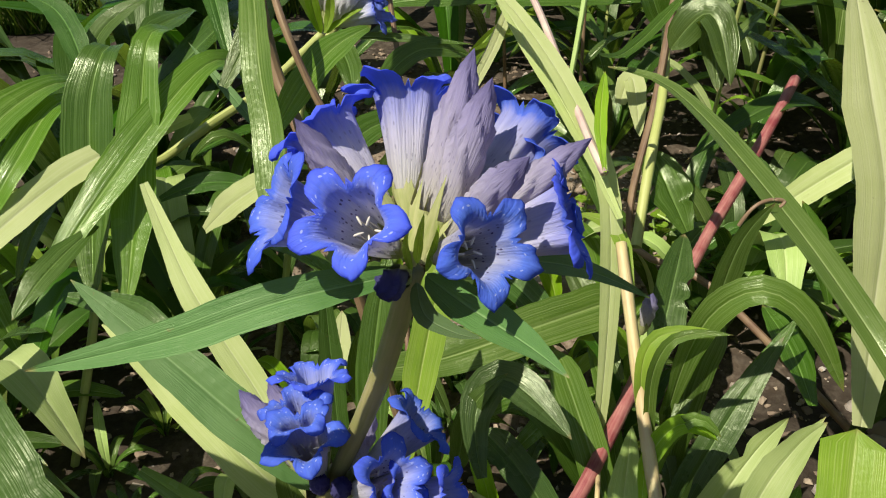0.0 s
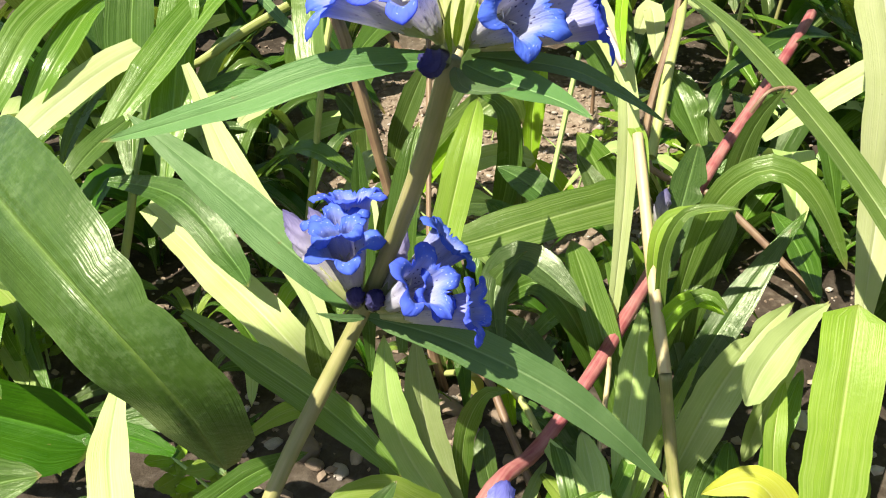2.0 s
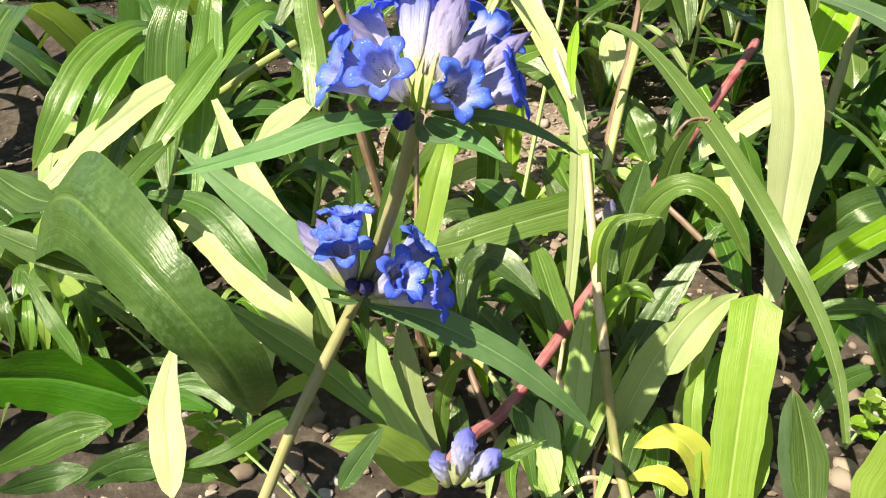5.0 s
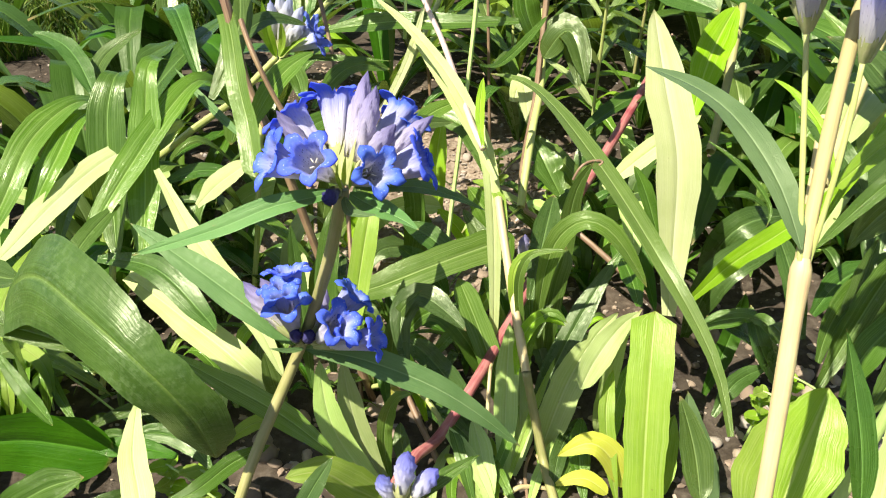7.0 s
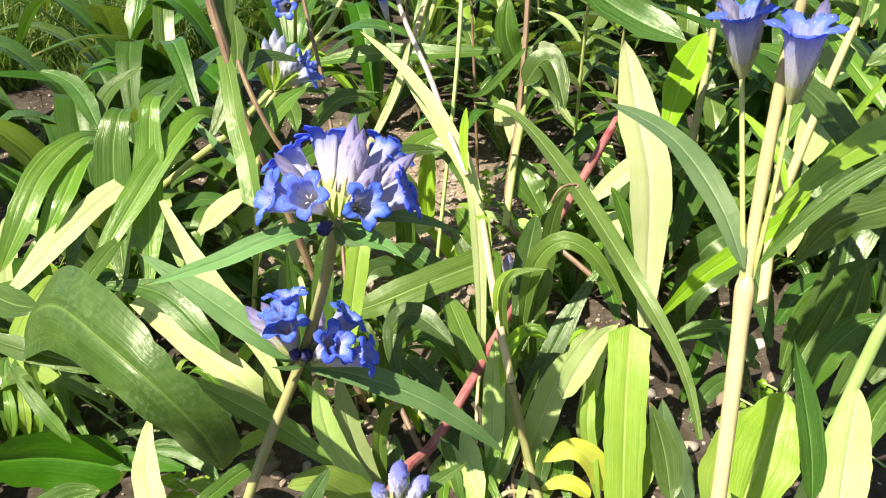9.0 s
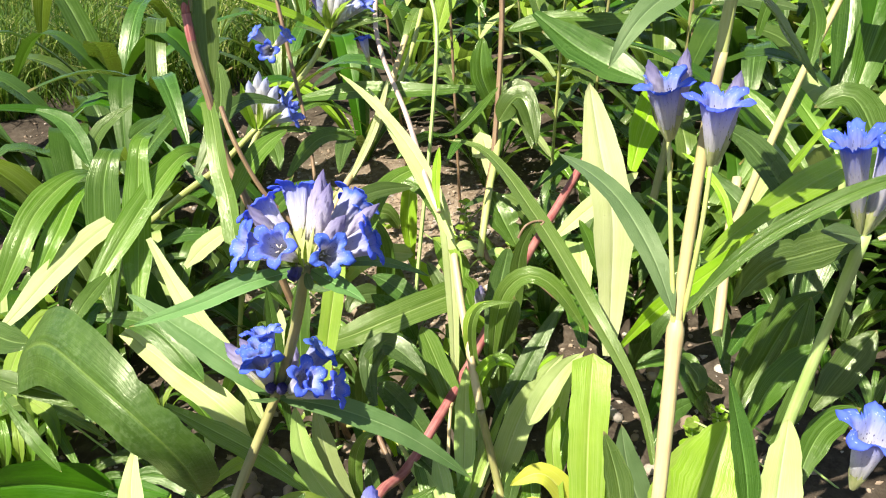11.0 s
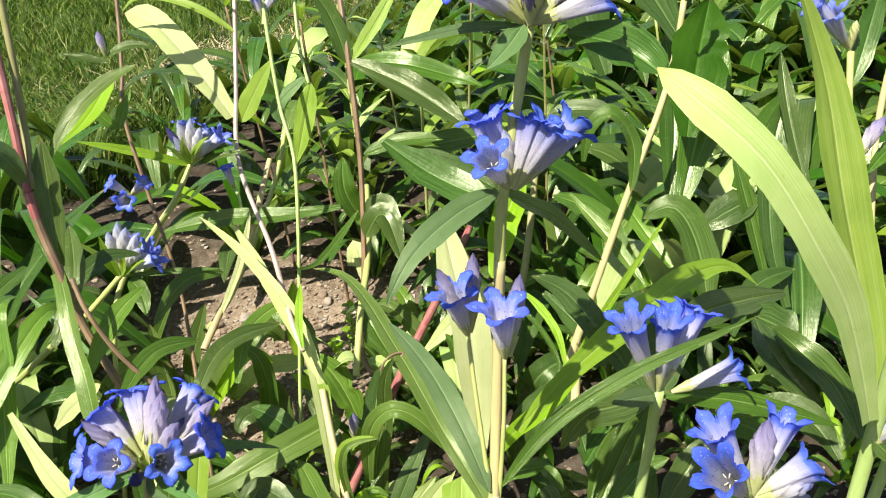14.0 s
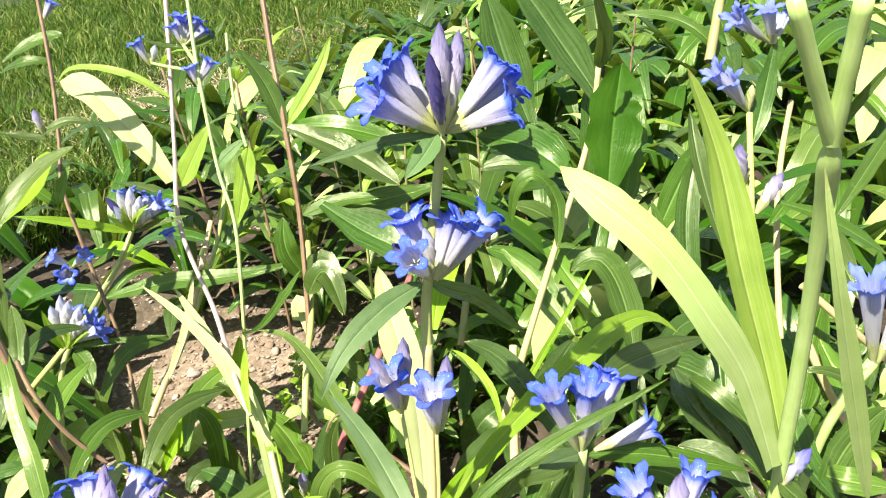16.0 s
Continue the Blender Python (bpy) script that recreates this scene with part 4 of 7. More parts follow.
leaf(clump_b, [(-0.112, 0.210, 0.055), (-0.080, 0.195, 0.043), (-0.050, 0.180, 0.031), (-0.023, 0.165, 0.013)], 0.0136, LEAF_FRESH)
leaf(clump_b, [(-0.026, 0.220, 0.029), (-0.028, 0.240, 0.069), (-0.024, 0.260, 0.102), (-0.021, 0.270, 0.113)], 0.0134, LEAF_GREEN)
leaf(clump_b, [(-0.015, 0.220, 0.044), (-0.008, 0.240, 0.080), (0.000, 0.260, 0.112), (0.004, 0.280, 0.120)], 0.0139, LEAF_LIME)
leaf(clump_b, [(-0.033, 0.290, 0.037), (-0.003, 0.300, 0.035), (0.038, 0.310, 0.044), (0.075, 0.325, 0.048), (0.095, 0.335, 0.048)], 0.0230, LEAF_FRESH, cup=0.1, shape='blunt')
leaf(clump_b, [(-0.029, 0.260, 0.089), (-0.033, 0.250, 0.071), (-0.031, 0.240, 0.053)], 0.0114, LEAF_GREEN)
leaf(clump_b, [(-0.124, 0.360, 0.074), (-0.107, 0.360, 0.090), (-0.082, 0.360, 0.106)], 0.0169, LEAF_PALE)
leaf(clump_b, [(-0.054, 0.250, 0.040), (-0.046, 0.270, 0.059), (-0.045, 0.290, 0.071)], 0.0102, LEAF_PALE)

red = plant("red_stemmed_plant", (-0.055, 0.420, 0.0), "upright plant with a red stem and one long green blade")
stem(red, [(-0.094, 0.420, 0.440), (-0.092, 0.400, 0.361), (-0.090, 0.381, 0.313), (-0.089, 0.362, 0.266)], 0.0034, STEM_RED, taper=0.85)
stem(red, [(-0.089, 0.362, 0.266), (-0.086, 0.355, 0.237), (-0.080, 0.345, 0.212), (-0.073, 0.338, 0.165), (-0.055, 0.315, 0.127), (-0.025, 0.310, 0.000)], 0.0031, STEM_BROWN)
stem(red, [(-0.089, 0.362, 0.266), (-0.086, 0.355, 0.237), (-0.080, 0.345, 0.212)], 0.0033, STEM_RED)
stem(red, [(-0.088, 0.366, 0.266), (-0.087, 0.386, 0.295), (-0.084, 0.405, 0.357), (-0.081, 0.425, 0.440)], 0.0027, STEM_OLIVE)
leaf(red, [(-0.082, 0.350, 0.209), (-0.077, 0.329, 0.197), (-0.073, 0.307, 0.177), (-0.067, 0.286, 0.158), (-0.063, 0.265, 0.135)], 0.0139, LEAF_FRESH, shape='band', cup=0.3, twist=0.0, face=(-0.3, -0.8, 0.4))
leaf(red, [(-0.080, 0.352, 0.212), (-0.079, 0.363, 0.242), (-0.078, 0.374, 0.270), (-0.077, 0.385, 0.296)], 0.0185, LEAF_GREEN, cup=0.4)
leaf(red, [(-0.076, 0.390, 0.280), (-0.058, 0.403, 0.303), (-0.035, 0.417, 0.320), (-0.010, 0.430, 0.330)], 0.0142, LEAF_FRESH, cup=0.35)
leaf(red, [(-0.090, 0.365, 0.267), (-0.092, 0.353, 0.293), (-0.108, 0.342, 0.313), (-0.129, 0.330, 0.325)], 0.0164, LEAF_BLUE, cup=0.3)

clump_c = plant("strap_leaf_clump", (-0.150, 0.420, 0.0), "clump of arching dark green strap leaves")
leaf(clump_c, [(-0.197, 0.440, 0.120), (-0.208, 0.410, 0.137), (-0.228, 0.370, 0.125), (-0.241, 0.340, 0.098), (-0.259, 0.330, 0.068)], 0.0218, LEAF_FRESH, cup=0.25)
leaf(clump_c, [(-0.195, 0.430, 0.115), (-0.203, 0.400, 0.130), (-0.212, 0.360, 0.113), (-0.225, 0.340, 0.089), (-0.233, 0.330, 0.070)], 0.0187, LEAF_FRESH, cup=0.25)
leaf(clump_c, [(-0.174, 0.430, 0.140), (-0.174, 0.405, 0.158), (-0.180, 0.385, 0.135), (-0.181, 0.365, 0.094), (-0.176, 0.330, 0.051)], 0.0268, LEAF_GREEN, cup=0.2)
leaf(clump_c, [(-0.146, 0.430, 0.160), (-0.151, 0.405, 0.163), (-0.154, 0.385, 0.134), (-0.156, 0.360, 0.095), (-0.157, 0.320, 0.048)], 0.0222, LEAF_FRESH, cup=0.2)
leaf(clump_c, [(-0.105, 0.440, 0.119), (-0.117, 0.425, 0.145), (-0.131, 0.400, 0.143), (-0.164, 0.355, 0.106), (-0.192, 0.315, 0.068)], 0.0203, LEAF_FRESH, cup=0.25)
leaf(clump_c, [(-0.134, 0.400, 0.121), (-0.178, 0.370, 0.110), (-0.209, 0.340, 0.093), (-0.240, 0.310, 0.068), (-0.251, 0.300, 0.062)], 0.0192, LEAF_PALE, cup=0.15)
leaf(clump_c, [(-0.170, 0.340, 0.088), (-0.184, 0.310, 0.079), (-0.194, 0.290, 0.066)], 0.0142, LEAF_GREEN)
leaf(clump_c, [(-0.094, 0.400, 0.109), (-0.125, 0.440, 0.124), (-0.152, 0.470, 0.143)], 0.0067, LEAF_BLUE, shape='lance')
leaf(clump_c, [(-0.148, 0.370, 0.087), (-0.126, 0.380, 0.092), (-0.100, 0.385, 0.088)], 0.0119, LEAF_DARK)
leaf(clump_c, [(-0.189, 0.330, 0.052), (-0.146, 0.310, 0.054), (-0.113, 0.280, 0.037), (-0.100, 0.260, 0.034)], 0.0177, LEAF_DARK)
leaf(clump_c, [(-0.201, 0.290, 0.066), (-0.209, 0.300, 0.077), (-0.220, 0.270, 0.067), (-0.222, 0.240, 0.051)], 0.0121, LEAF_LIME)
leaf(clump_c, [(-0.202, 0.420, 0.097), (-0.213, 0.400, 0.083), (-0.217, 0.370, 0.071), (-0.218, 0.340, 0.055)], 0.0119, LEAF_DARK)
leaf(clump_c, [(-0.186, 0.520, 0.160), (-0.215, 0.500, 0.142), (-0.219, 0.460, 0.114)], 0.0153, LEAF_GREEN)
leaf(clump_c, [(-0.271, 0.520, 0.161), (-0.239, 0.500, 0.152), (-0.213, 0.460, 0.123)], 0.0161, LEAF_DARK)
leaf(clump_c, [(-0.155, 0.500, 0.155), (-0.165, 0.470, 0.154), (-0.173, 0.450, 0.151)], 0.0171, LEAF_GREEN)
stem(clump_c, [(-0.109, 0.460, 0.115), (-0.137, 0.440, 0.102), (-0.164, 0.420, 0.087), (-0.185, 0.400, 0.081), (-0.200, 0.360, 0.000)], 0.0027, STEM_YEL)

far_a = plant("gentian", (-0.160, 0.440, 0.0), "slender gentian with fading white and blue flowers")
stem(far_a, [(-0.109, 0.460, 0.115), (-0.069, 0.457, 0.151)], 0.0026, STEM_YEL)
flower(far_a, (-0.069, 0.457, 0.154), (-0.054, 0.462, 0.183), narrow=0.7, pale=True)
flower(far_a, (-0.069, 0.457, 0.154), (-0.038, 0.447, 0.176), narrow=0.75, pale=True)
flower(far_a, (-0.069, 0.457, 0.154), (-0.034, 0.443, 0.167), narrow=0.8, pale=True)
bud(far_a, (-0.069, 0.457, 0.154), (-0.060, 0.455, 0.201), fat=1.0, mat=BUD_FADED)
bud(far_a, (-0.069, 0.457, 0.154), (-0.068, 0.452, 0.195), fat=1.05, mat=BUD_FADED)
bud(far_a, (-0.069, 0.457, 0.154), (-0.076, 0.455, 0.183), fat=0.9, mat=BUD_FADED)
bud(far_a, (-0.069, 0.457, 0.154), (-0.052, 0.450, 0.197), fat=1.1, mat=BUD_FADED)
bud(far_a, (-0.069, 0.457, 0.154), (-0.045, 0.446, 0.191), fat=1.1, mat=BUD_FADED)
bud(far_a, (-0.069, 0.457, 0.154), (-0.043, 0.442, 0.179), fat=1.2, mat=BUD_FADED)
leaf(far_a, [(-0.069, 0.450, 0.153), (-0.072, 0.445, 0.173), (-0.073, 0.440, 0.197)], 0.0075, LEAF_LIME, shape='lance')
leaf(far_a, [(-0.067, 0.450, 0.153), (-0.062, 0.445, 0.166), (-0.061, 0.440, 0.182)], 0.0062, LEAF_LIME, shape='lance')
leaf(far_a, [(-0.066, 0.450, 0.153), (-0.054, 0.445, 0.163), (-0.043, 0.440, 0.169)], 0.0055, LEAF_LIME, shape='lance')
leaf(far_a, [(-0.070, 0.450, 0.154), (-0.079, 0.445, 0.177), (-0.094, 0.440, 0.196)], 0.0055, LEAF_LIME, shape='lance')
leaf(far_a, [(-0.067, 0.455, 0.150), (-0.031, 0.448, 0.151), (0.018, 0.440, 0.149)], 0.0062, LEAF_GREEN, shape='lance')
leaf(far_a, [(-0.062, 0.455, 0.147), (-0.053, 0.438, 0.139), (-0.049, 0.420, 0.125)], 0.0152, LEAF_GREEN, shape='lance')

far_b = plant("gentian", (-0.040, 0.520, 0.0), "slender gentian with a cream and pale blue seedy head")
stem(far_b, [(-0.002, 0.550, 0.213), (-0.023, 0.530, 0.184), (-0.043, 0.510, 0.166), (-0.080, 0.460, 0.124), (-0.100, 0.420, 0.000)], 0.0024, STEM_YEL)
flower(far_b, (-0.002, 0.550, 0.213), (-0.000, 0.555, 0.250), narrow=0.75, pale=True)
flower(far_b, (-0.002, 0.550, 0.213), (0.020, 0.555, 0.240), narrow=0.85, pale=True)
flower(far_b, (-0.002, 0.550, 0.213), (0.031, 0.540, 0.237), narrow=0.8, pale=True)
bud(far_b, (-0.002, 0.550, 0.213), (-0.005, 0.545, 0.256), fat=1.0, mat=BUD_FADED)
bud(far_b, (-0.002, 0.550, 0.213), (0.008, 0.540, 0.258), fat=1.0, mat=BUD_FADED)
bud(far_b, (-0.002, 0.550, 0.213), (0.014, 0.537, 0.249), fat=1.1, mat=BUD_FADED)
bud(far_b, (-0.002, 0.550, 0.213), (0.022, 0.535, 0.236), fat=1.15, mat=BUD_FADED)
bud(far_b, (-0.002, 0.550, 0.213), (-0.012, 0.538, 0.235), fat=1.1, mat=BUD_FADED)
bud(far_b, (-0.002, 0.550, 0.213), (-0.018, 0.548, 0.250), fat=0.9, mat=BUD_DARK)
bud(far_b, (-0.002, 0.550, 0.213), (-0.012, 0.540, 0.242), fat=0.9, mat=BUD_FADED)
leaf(far_b, [(-0.002, 0.542, 0.214), (0.007, 0.536, 0.230), (0.021, 0.530, 0.241)], 0.0067, LEAF_LIME, shape='lance')
leaf(far_b, [(-0.002, 0.542, 0.214), (-0.004, 0.536, 0.230), (-0.002, 0.530, 0.244)], 0.0074, LEAF_LIME, shape='lance')
leaf(far_b, [(-0.002, 0.542, 0.214), (-0.013, 0.536, 0.229), (-0.019, 0.530, 0.238)], 0.0059, LEAF_LIME, shape='lance')
leaf(far_b, [(-0.005, 0.550, 0.210), (-0.040, 0.535, 0.232), (-0.091, 0.520, 0.256)], 0.0104, LEAF_LIME, shape='lance')
leaf(far_b, [(-0.001, 0.550, 0.209), (0.020, 0.540, 0.217), (0.053, 0.530, 0.223)], 0.0082, LEAF_GREEN, shape='lance')
leaf(far_b, [(-0.018, 0.540, 0.204), (-0.028, 0.525, 0.199), (-0.044, 0.510, 0.197)], 0.0067, LEAF_FRESH, shape='lance')

far_c = plant("gentian", (-0.020, 0.500, 0.0), "slender red-stemmed gentian with small blue flowers")
flower(far_c, (-0.051, 0.485, 0.214), (-0.063, 0.480, 0.227), narrow=0.8)
flower(far_c, (-0.050, 0.485, 0.212), (-0.051, 0.460, 0.215), narrow=0.8)
flower(far_c, (-0.049, 0.485, 0.212), (-0.035, 0.480, 0.224), narrow=0.8)
leaf(far_c, [(-0.047, 0.490, 0.269), (-0.059, 0.495, 0.281), (-0.067, 0.500, 0.290)], 0.0104, LEAF_GREEN, shape='lance')
leaf(far_c, [(-0.046, 0.490, 0.269), (-0.038, 0.495, 0.286), (-0.030, 0.500, 0.298)], 0.0104, LEAF_GREEN, shape='lance')

far_d = plant("gentian", (0.140, 0.450, 0.0), "tall bare stem with one small blue flower and pale withered sections")
stem(far_d, [(0.074, 0.710, 0.425), (0.063, 0.660, 0.351), (0.049, 0.620, 0.267), (0.040, 0.560, 0.204), (0.060, 0.450, 0.155), (0.069, 0.362, 0.131), (0.075, 0.331, 0.119)], 0.0023, STEM_PINK)
flower(far_d, (0.031, 0.560, 0.175), (0.027, 0.560, 0.201), narrow=0.7)
stem(far_d, [(0.032, 0.550, 0.137), (0.034, 0.555, 0.168), (0.031, 0.560, 0.175)], 0.0016, STEM_GREEN)
leaf(far_d, [(0.042, 0.565, 0.223), (0.026, 0.560, 0.221), (0.009, 0.555, 0.218)], 0.0065, LEAF_GREEN, shape='lance')
leaf(far_d, [(0.078, 0.292, -0.050), (0.081, 0.330, 0.090), (0.070, 0.370, 0.132), (0.039, 0.410, 0.173), (0.005, 0.450, 0.197)], 0.0109, LEAF_PALE)
stem(far_d, [(-0.014, 0.470, 0.075), (0.015, 0.520, 0.089), (0.066, 0.600, 0.157), (0.090, 0.650, 0.206)], 0.0026, STEM_YEL)
leaf(far_d, [(-0.004, 0.420, 0.095), (0.029, 0.450, 0.142), (0.047, 0.480, 0.183)], 0.0065, LEAF_PALE)

far_e = plant("gentian", (0.160, 0.560, 0.0), "upright brown-stemmed gentian with paired leaves")
stem(far_e, [(0.164, 0.610, 0.420), (0.160, 0.580, 0.349), (0.158, 0.550, 0.286), (0.155, 0.530, 0.202), (0.143, 0.500, 0.105), (0.127, 0.460, 0.012), (0.170, 0.420, 0.000)], 0.0028, STEM_BROWN)
leaf(far_e, [(0.158, 0.550, 0.286), (0.198, 0.560, 0.330), (0.219, 0.570, 0.364)], 0.0143, LEAF_LIME, shape='lance')
leaf(far_e, [(0.160, 0.550, 0.286), (0.206, 0.520, 0.285), (0.249, 0.500, 0.271), (0.268, 0.480, 0.265)], 0.0247, LEAF_GREEN, shape='lance')
leaf(far_e, [(0.157, 0.550, 0.285), (0.148, 0.560, 0.327), (0.129, 0.570, 0.363)], 0.0195, LEAF_GREEN, shape='lance')
leaf(far_e, [(0.147, 0.500, 0.129), (0.166, 0.490, 0.154), (0.175, 0.460, 0.117)], 0.0254, LEAF_GREEN, shape='lance')
leaf(far_e, [(0.148, 0.530, 0.138), (0.136, 0.530, 0.168), (0.139, 0.540, 0.199)], 0.0241, LEAF_GREEN, shape='oval')
leaf(far_e, [(0.150, 0.530, 0.131), (0.170, 0.520, 0.151), (0.175, 0.480, 0.107)], 0.0242, LEAF_GREEN, shape='lance')
leaf(far_e, [(0.133, 0.560, 0.071), (0.142, 0.570, 0.089), (0.143, 0.530, 0.057)], 0.0156, LEAF_PALE, shape='oval')

far_f = plant("gentian", (-0.050, 0.660, 0.0), "pale broad leaf and thin stems at the lawn edge")
leaf(far_f, [(0.039, 0.620, 0.232), (0.007, 0.660, 0.283), (-0.026, 0.700, 0.322), (-0.056, 0.720, 0.333)], 0.0301, LEAF_PALE, shape='blunt')
leaf(far_f, [(0.057, 0.640, 0.312), (0.016, 0.660, 0.341), (-0.032, 0.680, 0.351), (-0.055, 0.690, 0.335)], 0.0093, LEAF_LIME, shape='lance')
leaf(far_f, [(0.047, 0.600, 0.231), (0.069, 0.600, 0.263), (0.088, 0.600, 0.289)], 0.0229, LEAF_LIME, shape='lance')
stem(far_f, [(0.094, 0.620, 0.412), (0.089, 0.580, 0.344), (0.088, 0.540, 0.259), (0.092, 0.500, 0.203), (0.060, 0.440, 0.000)], 0.0019, STEM_GREEN)
stem(far_f, [(0.124, 0.660, 0.366), (0.117, 0.620, 0.303), (0.119, 0.580, 0.265)], 0.0017, STEM_GREEN)
leaf(far_f, [(0.121, 0.580, 0.265), (0.108, 0.570, 0.228), (0.094, 0.560, 0.192)], 0.0205, LEAF_LIME, shape='lance')
leaf(far_f, [(0.091, 0.600, 0.222), (0.086, 0.600, 0.242), (0.124, 0.600, 0.271)], 0.0151, LEAF_BLUE, shape='lance')
stem(far_f, [(0.089, 0.585, 0.351), (0.084, 0.610, 0.359), (0.080, 0.630, 0.365)], 0.0019, STEM_GREEN)
stem(far_f, [(0.087, 0.583, 0.346), (0.063, 0.620, 0.347), (0.045, 0.650, 0.349)], 0.0017, STEM_GREEN)
stem(far_f, [(0.086, 0.575, 0.326), (0.087, 0.578, 0.331), (0.088, 0.580, 0.334)], 0.0016, STEM_GREEN)
flower(far_f, (0.080, 0.630, 0.364), (0.074, 0.630, 0.385), narrow=0.8, recurve=0.72)
flower(far_f, (0.080, 0.630, 0.364), (0.083, 0.630, 0.393), narrow=0.8, recurve=0.72)
flower(far_f, (0.080, 0.630, 0.364), (0.097, 0.630, 0.389), narrow=0.8, recurve=0.72)
flower(far_f, (0.080, 0.630, 0.364), (0.104, 0.630, 0.378), narrow=0.8, recurve=0.72)
flower(far_f, (0.080, 0.630, 0.364), (0.088, 0.630, 0.386), narrow=0.8, recurve=0.72)
leaf(far_f, [(0.080, 0.630, 0.362), (0.062, 0.630, 0.367), (0.045, 0.630, 0.374)], 0.0067, LEAF_GREEN, shape='lance')
leaf(far_f, [(0.081, 0.630, 0.362), (0.106, 0.630, 0.367), (0.126, 0.630, 0.386)], 0.0079, LEAF_GREEN, shape='lance')
bud(far_f, (0.045, 0.650, 0.348), (0.053, 0.650, 0.366), fat=1.1, mat=BUD_FADED)
flower(far_f, (0.086, 0.580, 0.333), (0.082, 0.580, 0.351), narrow=0.8, recurve=0.72)
flower(far_f, (0.043, 0.650, 0.347), (0.035, 0.650, 0.371), narrow=0.8, recurve=0.72)
flower(far_f, (0.086, 0.580, 0.333), (0.102, 0.580, 0.354), narrow=0.8, recurve=0.72)

far_g = plant("gentian", (-0.140, 0.560, 0.0), "leggy gentian with a narrow bud and lance leaves")
stem(far_g, [(-0.034, 0.610, 0.439), (-0.037, 0.580, 0.363), (-0.043, 0.550, 0.303), (-0.047, 0.530, 0.272), (-0.038, 0.500, 0.204), (-0.025, 0.460, 0.122), (-0.020, 0.360, 0.000)], 0.0018, STEM_BROWN)
bud(far_g, (-0.047, 0.521, 0.324), (-0.048, 0.520, 0.345), fat=1.0)
flower(far_g, (-0.035, 0.600, 0.406), (-0.023, 0.600, 0.423), narrow=0.7)
leaf(far_g, [(-0.045, 0.520, 0.324), (-0.025, 0.520, 0.331), (-0.003, 0.520, 0.324)], 0.0097, LEAF_GREEN, shape='lance')
leaf(far_g, [(-0.046, 0.520, 0.319), (-0.067, 0.520, 0.326), (-0.083, 0.520, 0.331)], 0.0077, LEAF_GREEN, shape='lance')
leaf(far_g, [(-0.038, 0.600, 0.371), (-0.061, 0.600, 0.374), (-0.087, 0.620, 0.364)], 0.0124, LEAF_GREEN, shape='lance')
leaf(far_g, [(-0.025, 0.620, 0.392), (-0.051, 0.620, 0.388), (-0.082, 0.620, 0.374)], 0.0148, LEAF_GREEN, shape='lance')
leaf(far_g, [(-0.043, 0.500, 0.312), (-0.061, 0.470, 0.289), (-0.081, 0.440, 0.275)], 0.0184, LEAF_LIME, shape='lance')
stem(far_g, [(-0.072, 0.340, 0.206), (-0.063, 0.320, 0.187), (-0.048, 0.310, 0.155), (-0.027, 0.300, 0.130)], 0.0017, STEM_BROWN)

clump_d = plant("strap_leaf_clump", (0.110, 0.240, 0.0), "dense clump of long green and yellowing strap leaves")
leaf(clump_d, [(0.104, 0.270, 0.008), (0.125, 0.300, 0.049), (0.131, 0.300, 0.097), (0.140, 0.294, 0.122)], 0.0119, LEAF_GREEN)
leaf(clump_d, [(0.121, 0.215, 0.008), (0.135, 0.235, 0.014), (0.153, 0.250, 0.026), (0.169, 0.260, 0.031)], 0.0173, LEAF_MID, shape='lance', cup=0.3)
leaf(clump_d, [(0.185, 0.150, 0.024), (0.182, 0.180, 0.054), (0.162, 0.230, 0.093), (0.144, 0.310, 0.119), (0.121, 0.400, 0.137), (0.093, 0.430, 0.139)], 0.0139, LEAF_FRESH, cup=0.2)
leaf(clump_d, [(0.085, 0.235, 0.006), (0.090, 0.250, 0.021), (0.103, 0.255, 0.035), (0.118, 0.250, 0.030)], 0.0089, LEAF_LIME, cup=0.3)
leaf(clump_d, [(0.092, 0.260, 0.013), (0.087, 0.270, 0.052), (0.094, 0.275, 0.067), (0.116, 0.270, 0.073)], 0.0068, LEAF_LIME, cup=0.3)
leaf(clump_d, [(0.179, 0.290, 0.014), (0.182, 0.330, 0.020), (0.177, 0.360, 0.026)], 0.0159, LEAF_GREEN)
leaf(clump_d, [(0.075, 0.330, 0.120), (0.075, 0.350, 0.135), (0.081, 0.380, 0.152)], 0.0062, LEAF_LIME)
leaf(clump_d, [(0.082, 0.320, 0.101), (0.063, 0.380, 0.133), (0.040, 0.450, 0.161), (0.028, 0.480, 0.175)], 0.0104, LEAF_PALE)
leaf(clump_d, [(0.087, 0.300, 0.071), (0.084, 0.330, 0.088), (0.071, 0.360, 0.083)], 0.0074, LEAF_LIME)
bud(clump_d, (0.102, 0.326, 0.032), (0.104, 0.326, 0.056), fat=1.2)
stem(clump_d, [(0.114, 0.400, 0.040), (0.130, 0.450, 0.080), (0.146, 0.500, 0.105), (0.162, 0.580, 0.151)], 0.0033, STEM_YEL)
leaf(clump_d, [(0.093, 0.320, 0.006), (0.081, 0.360, 0.029), (0.067, 0.390, 0.046)], 0.0140, LEAF_GREEN)
leaf(clump_d, [(0.109, 0.320, 0.005), (0.126, 0.360, 0.037), (0.138, 0.390, 0.054)], 0.0204, LEAF_DARK, nibble=1)
leaf(clump_d, [(0.063, 0.340, 0.022), (0.041, 0.370, 0.033), (0.020, 0.390, 0.037)], 0.0191, LEAF_DARK)
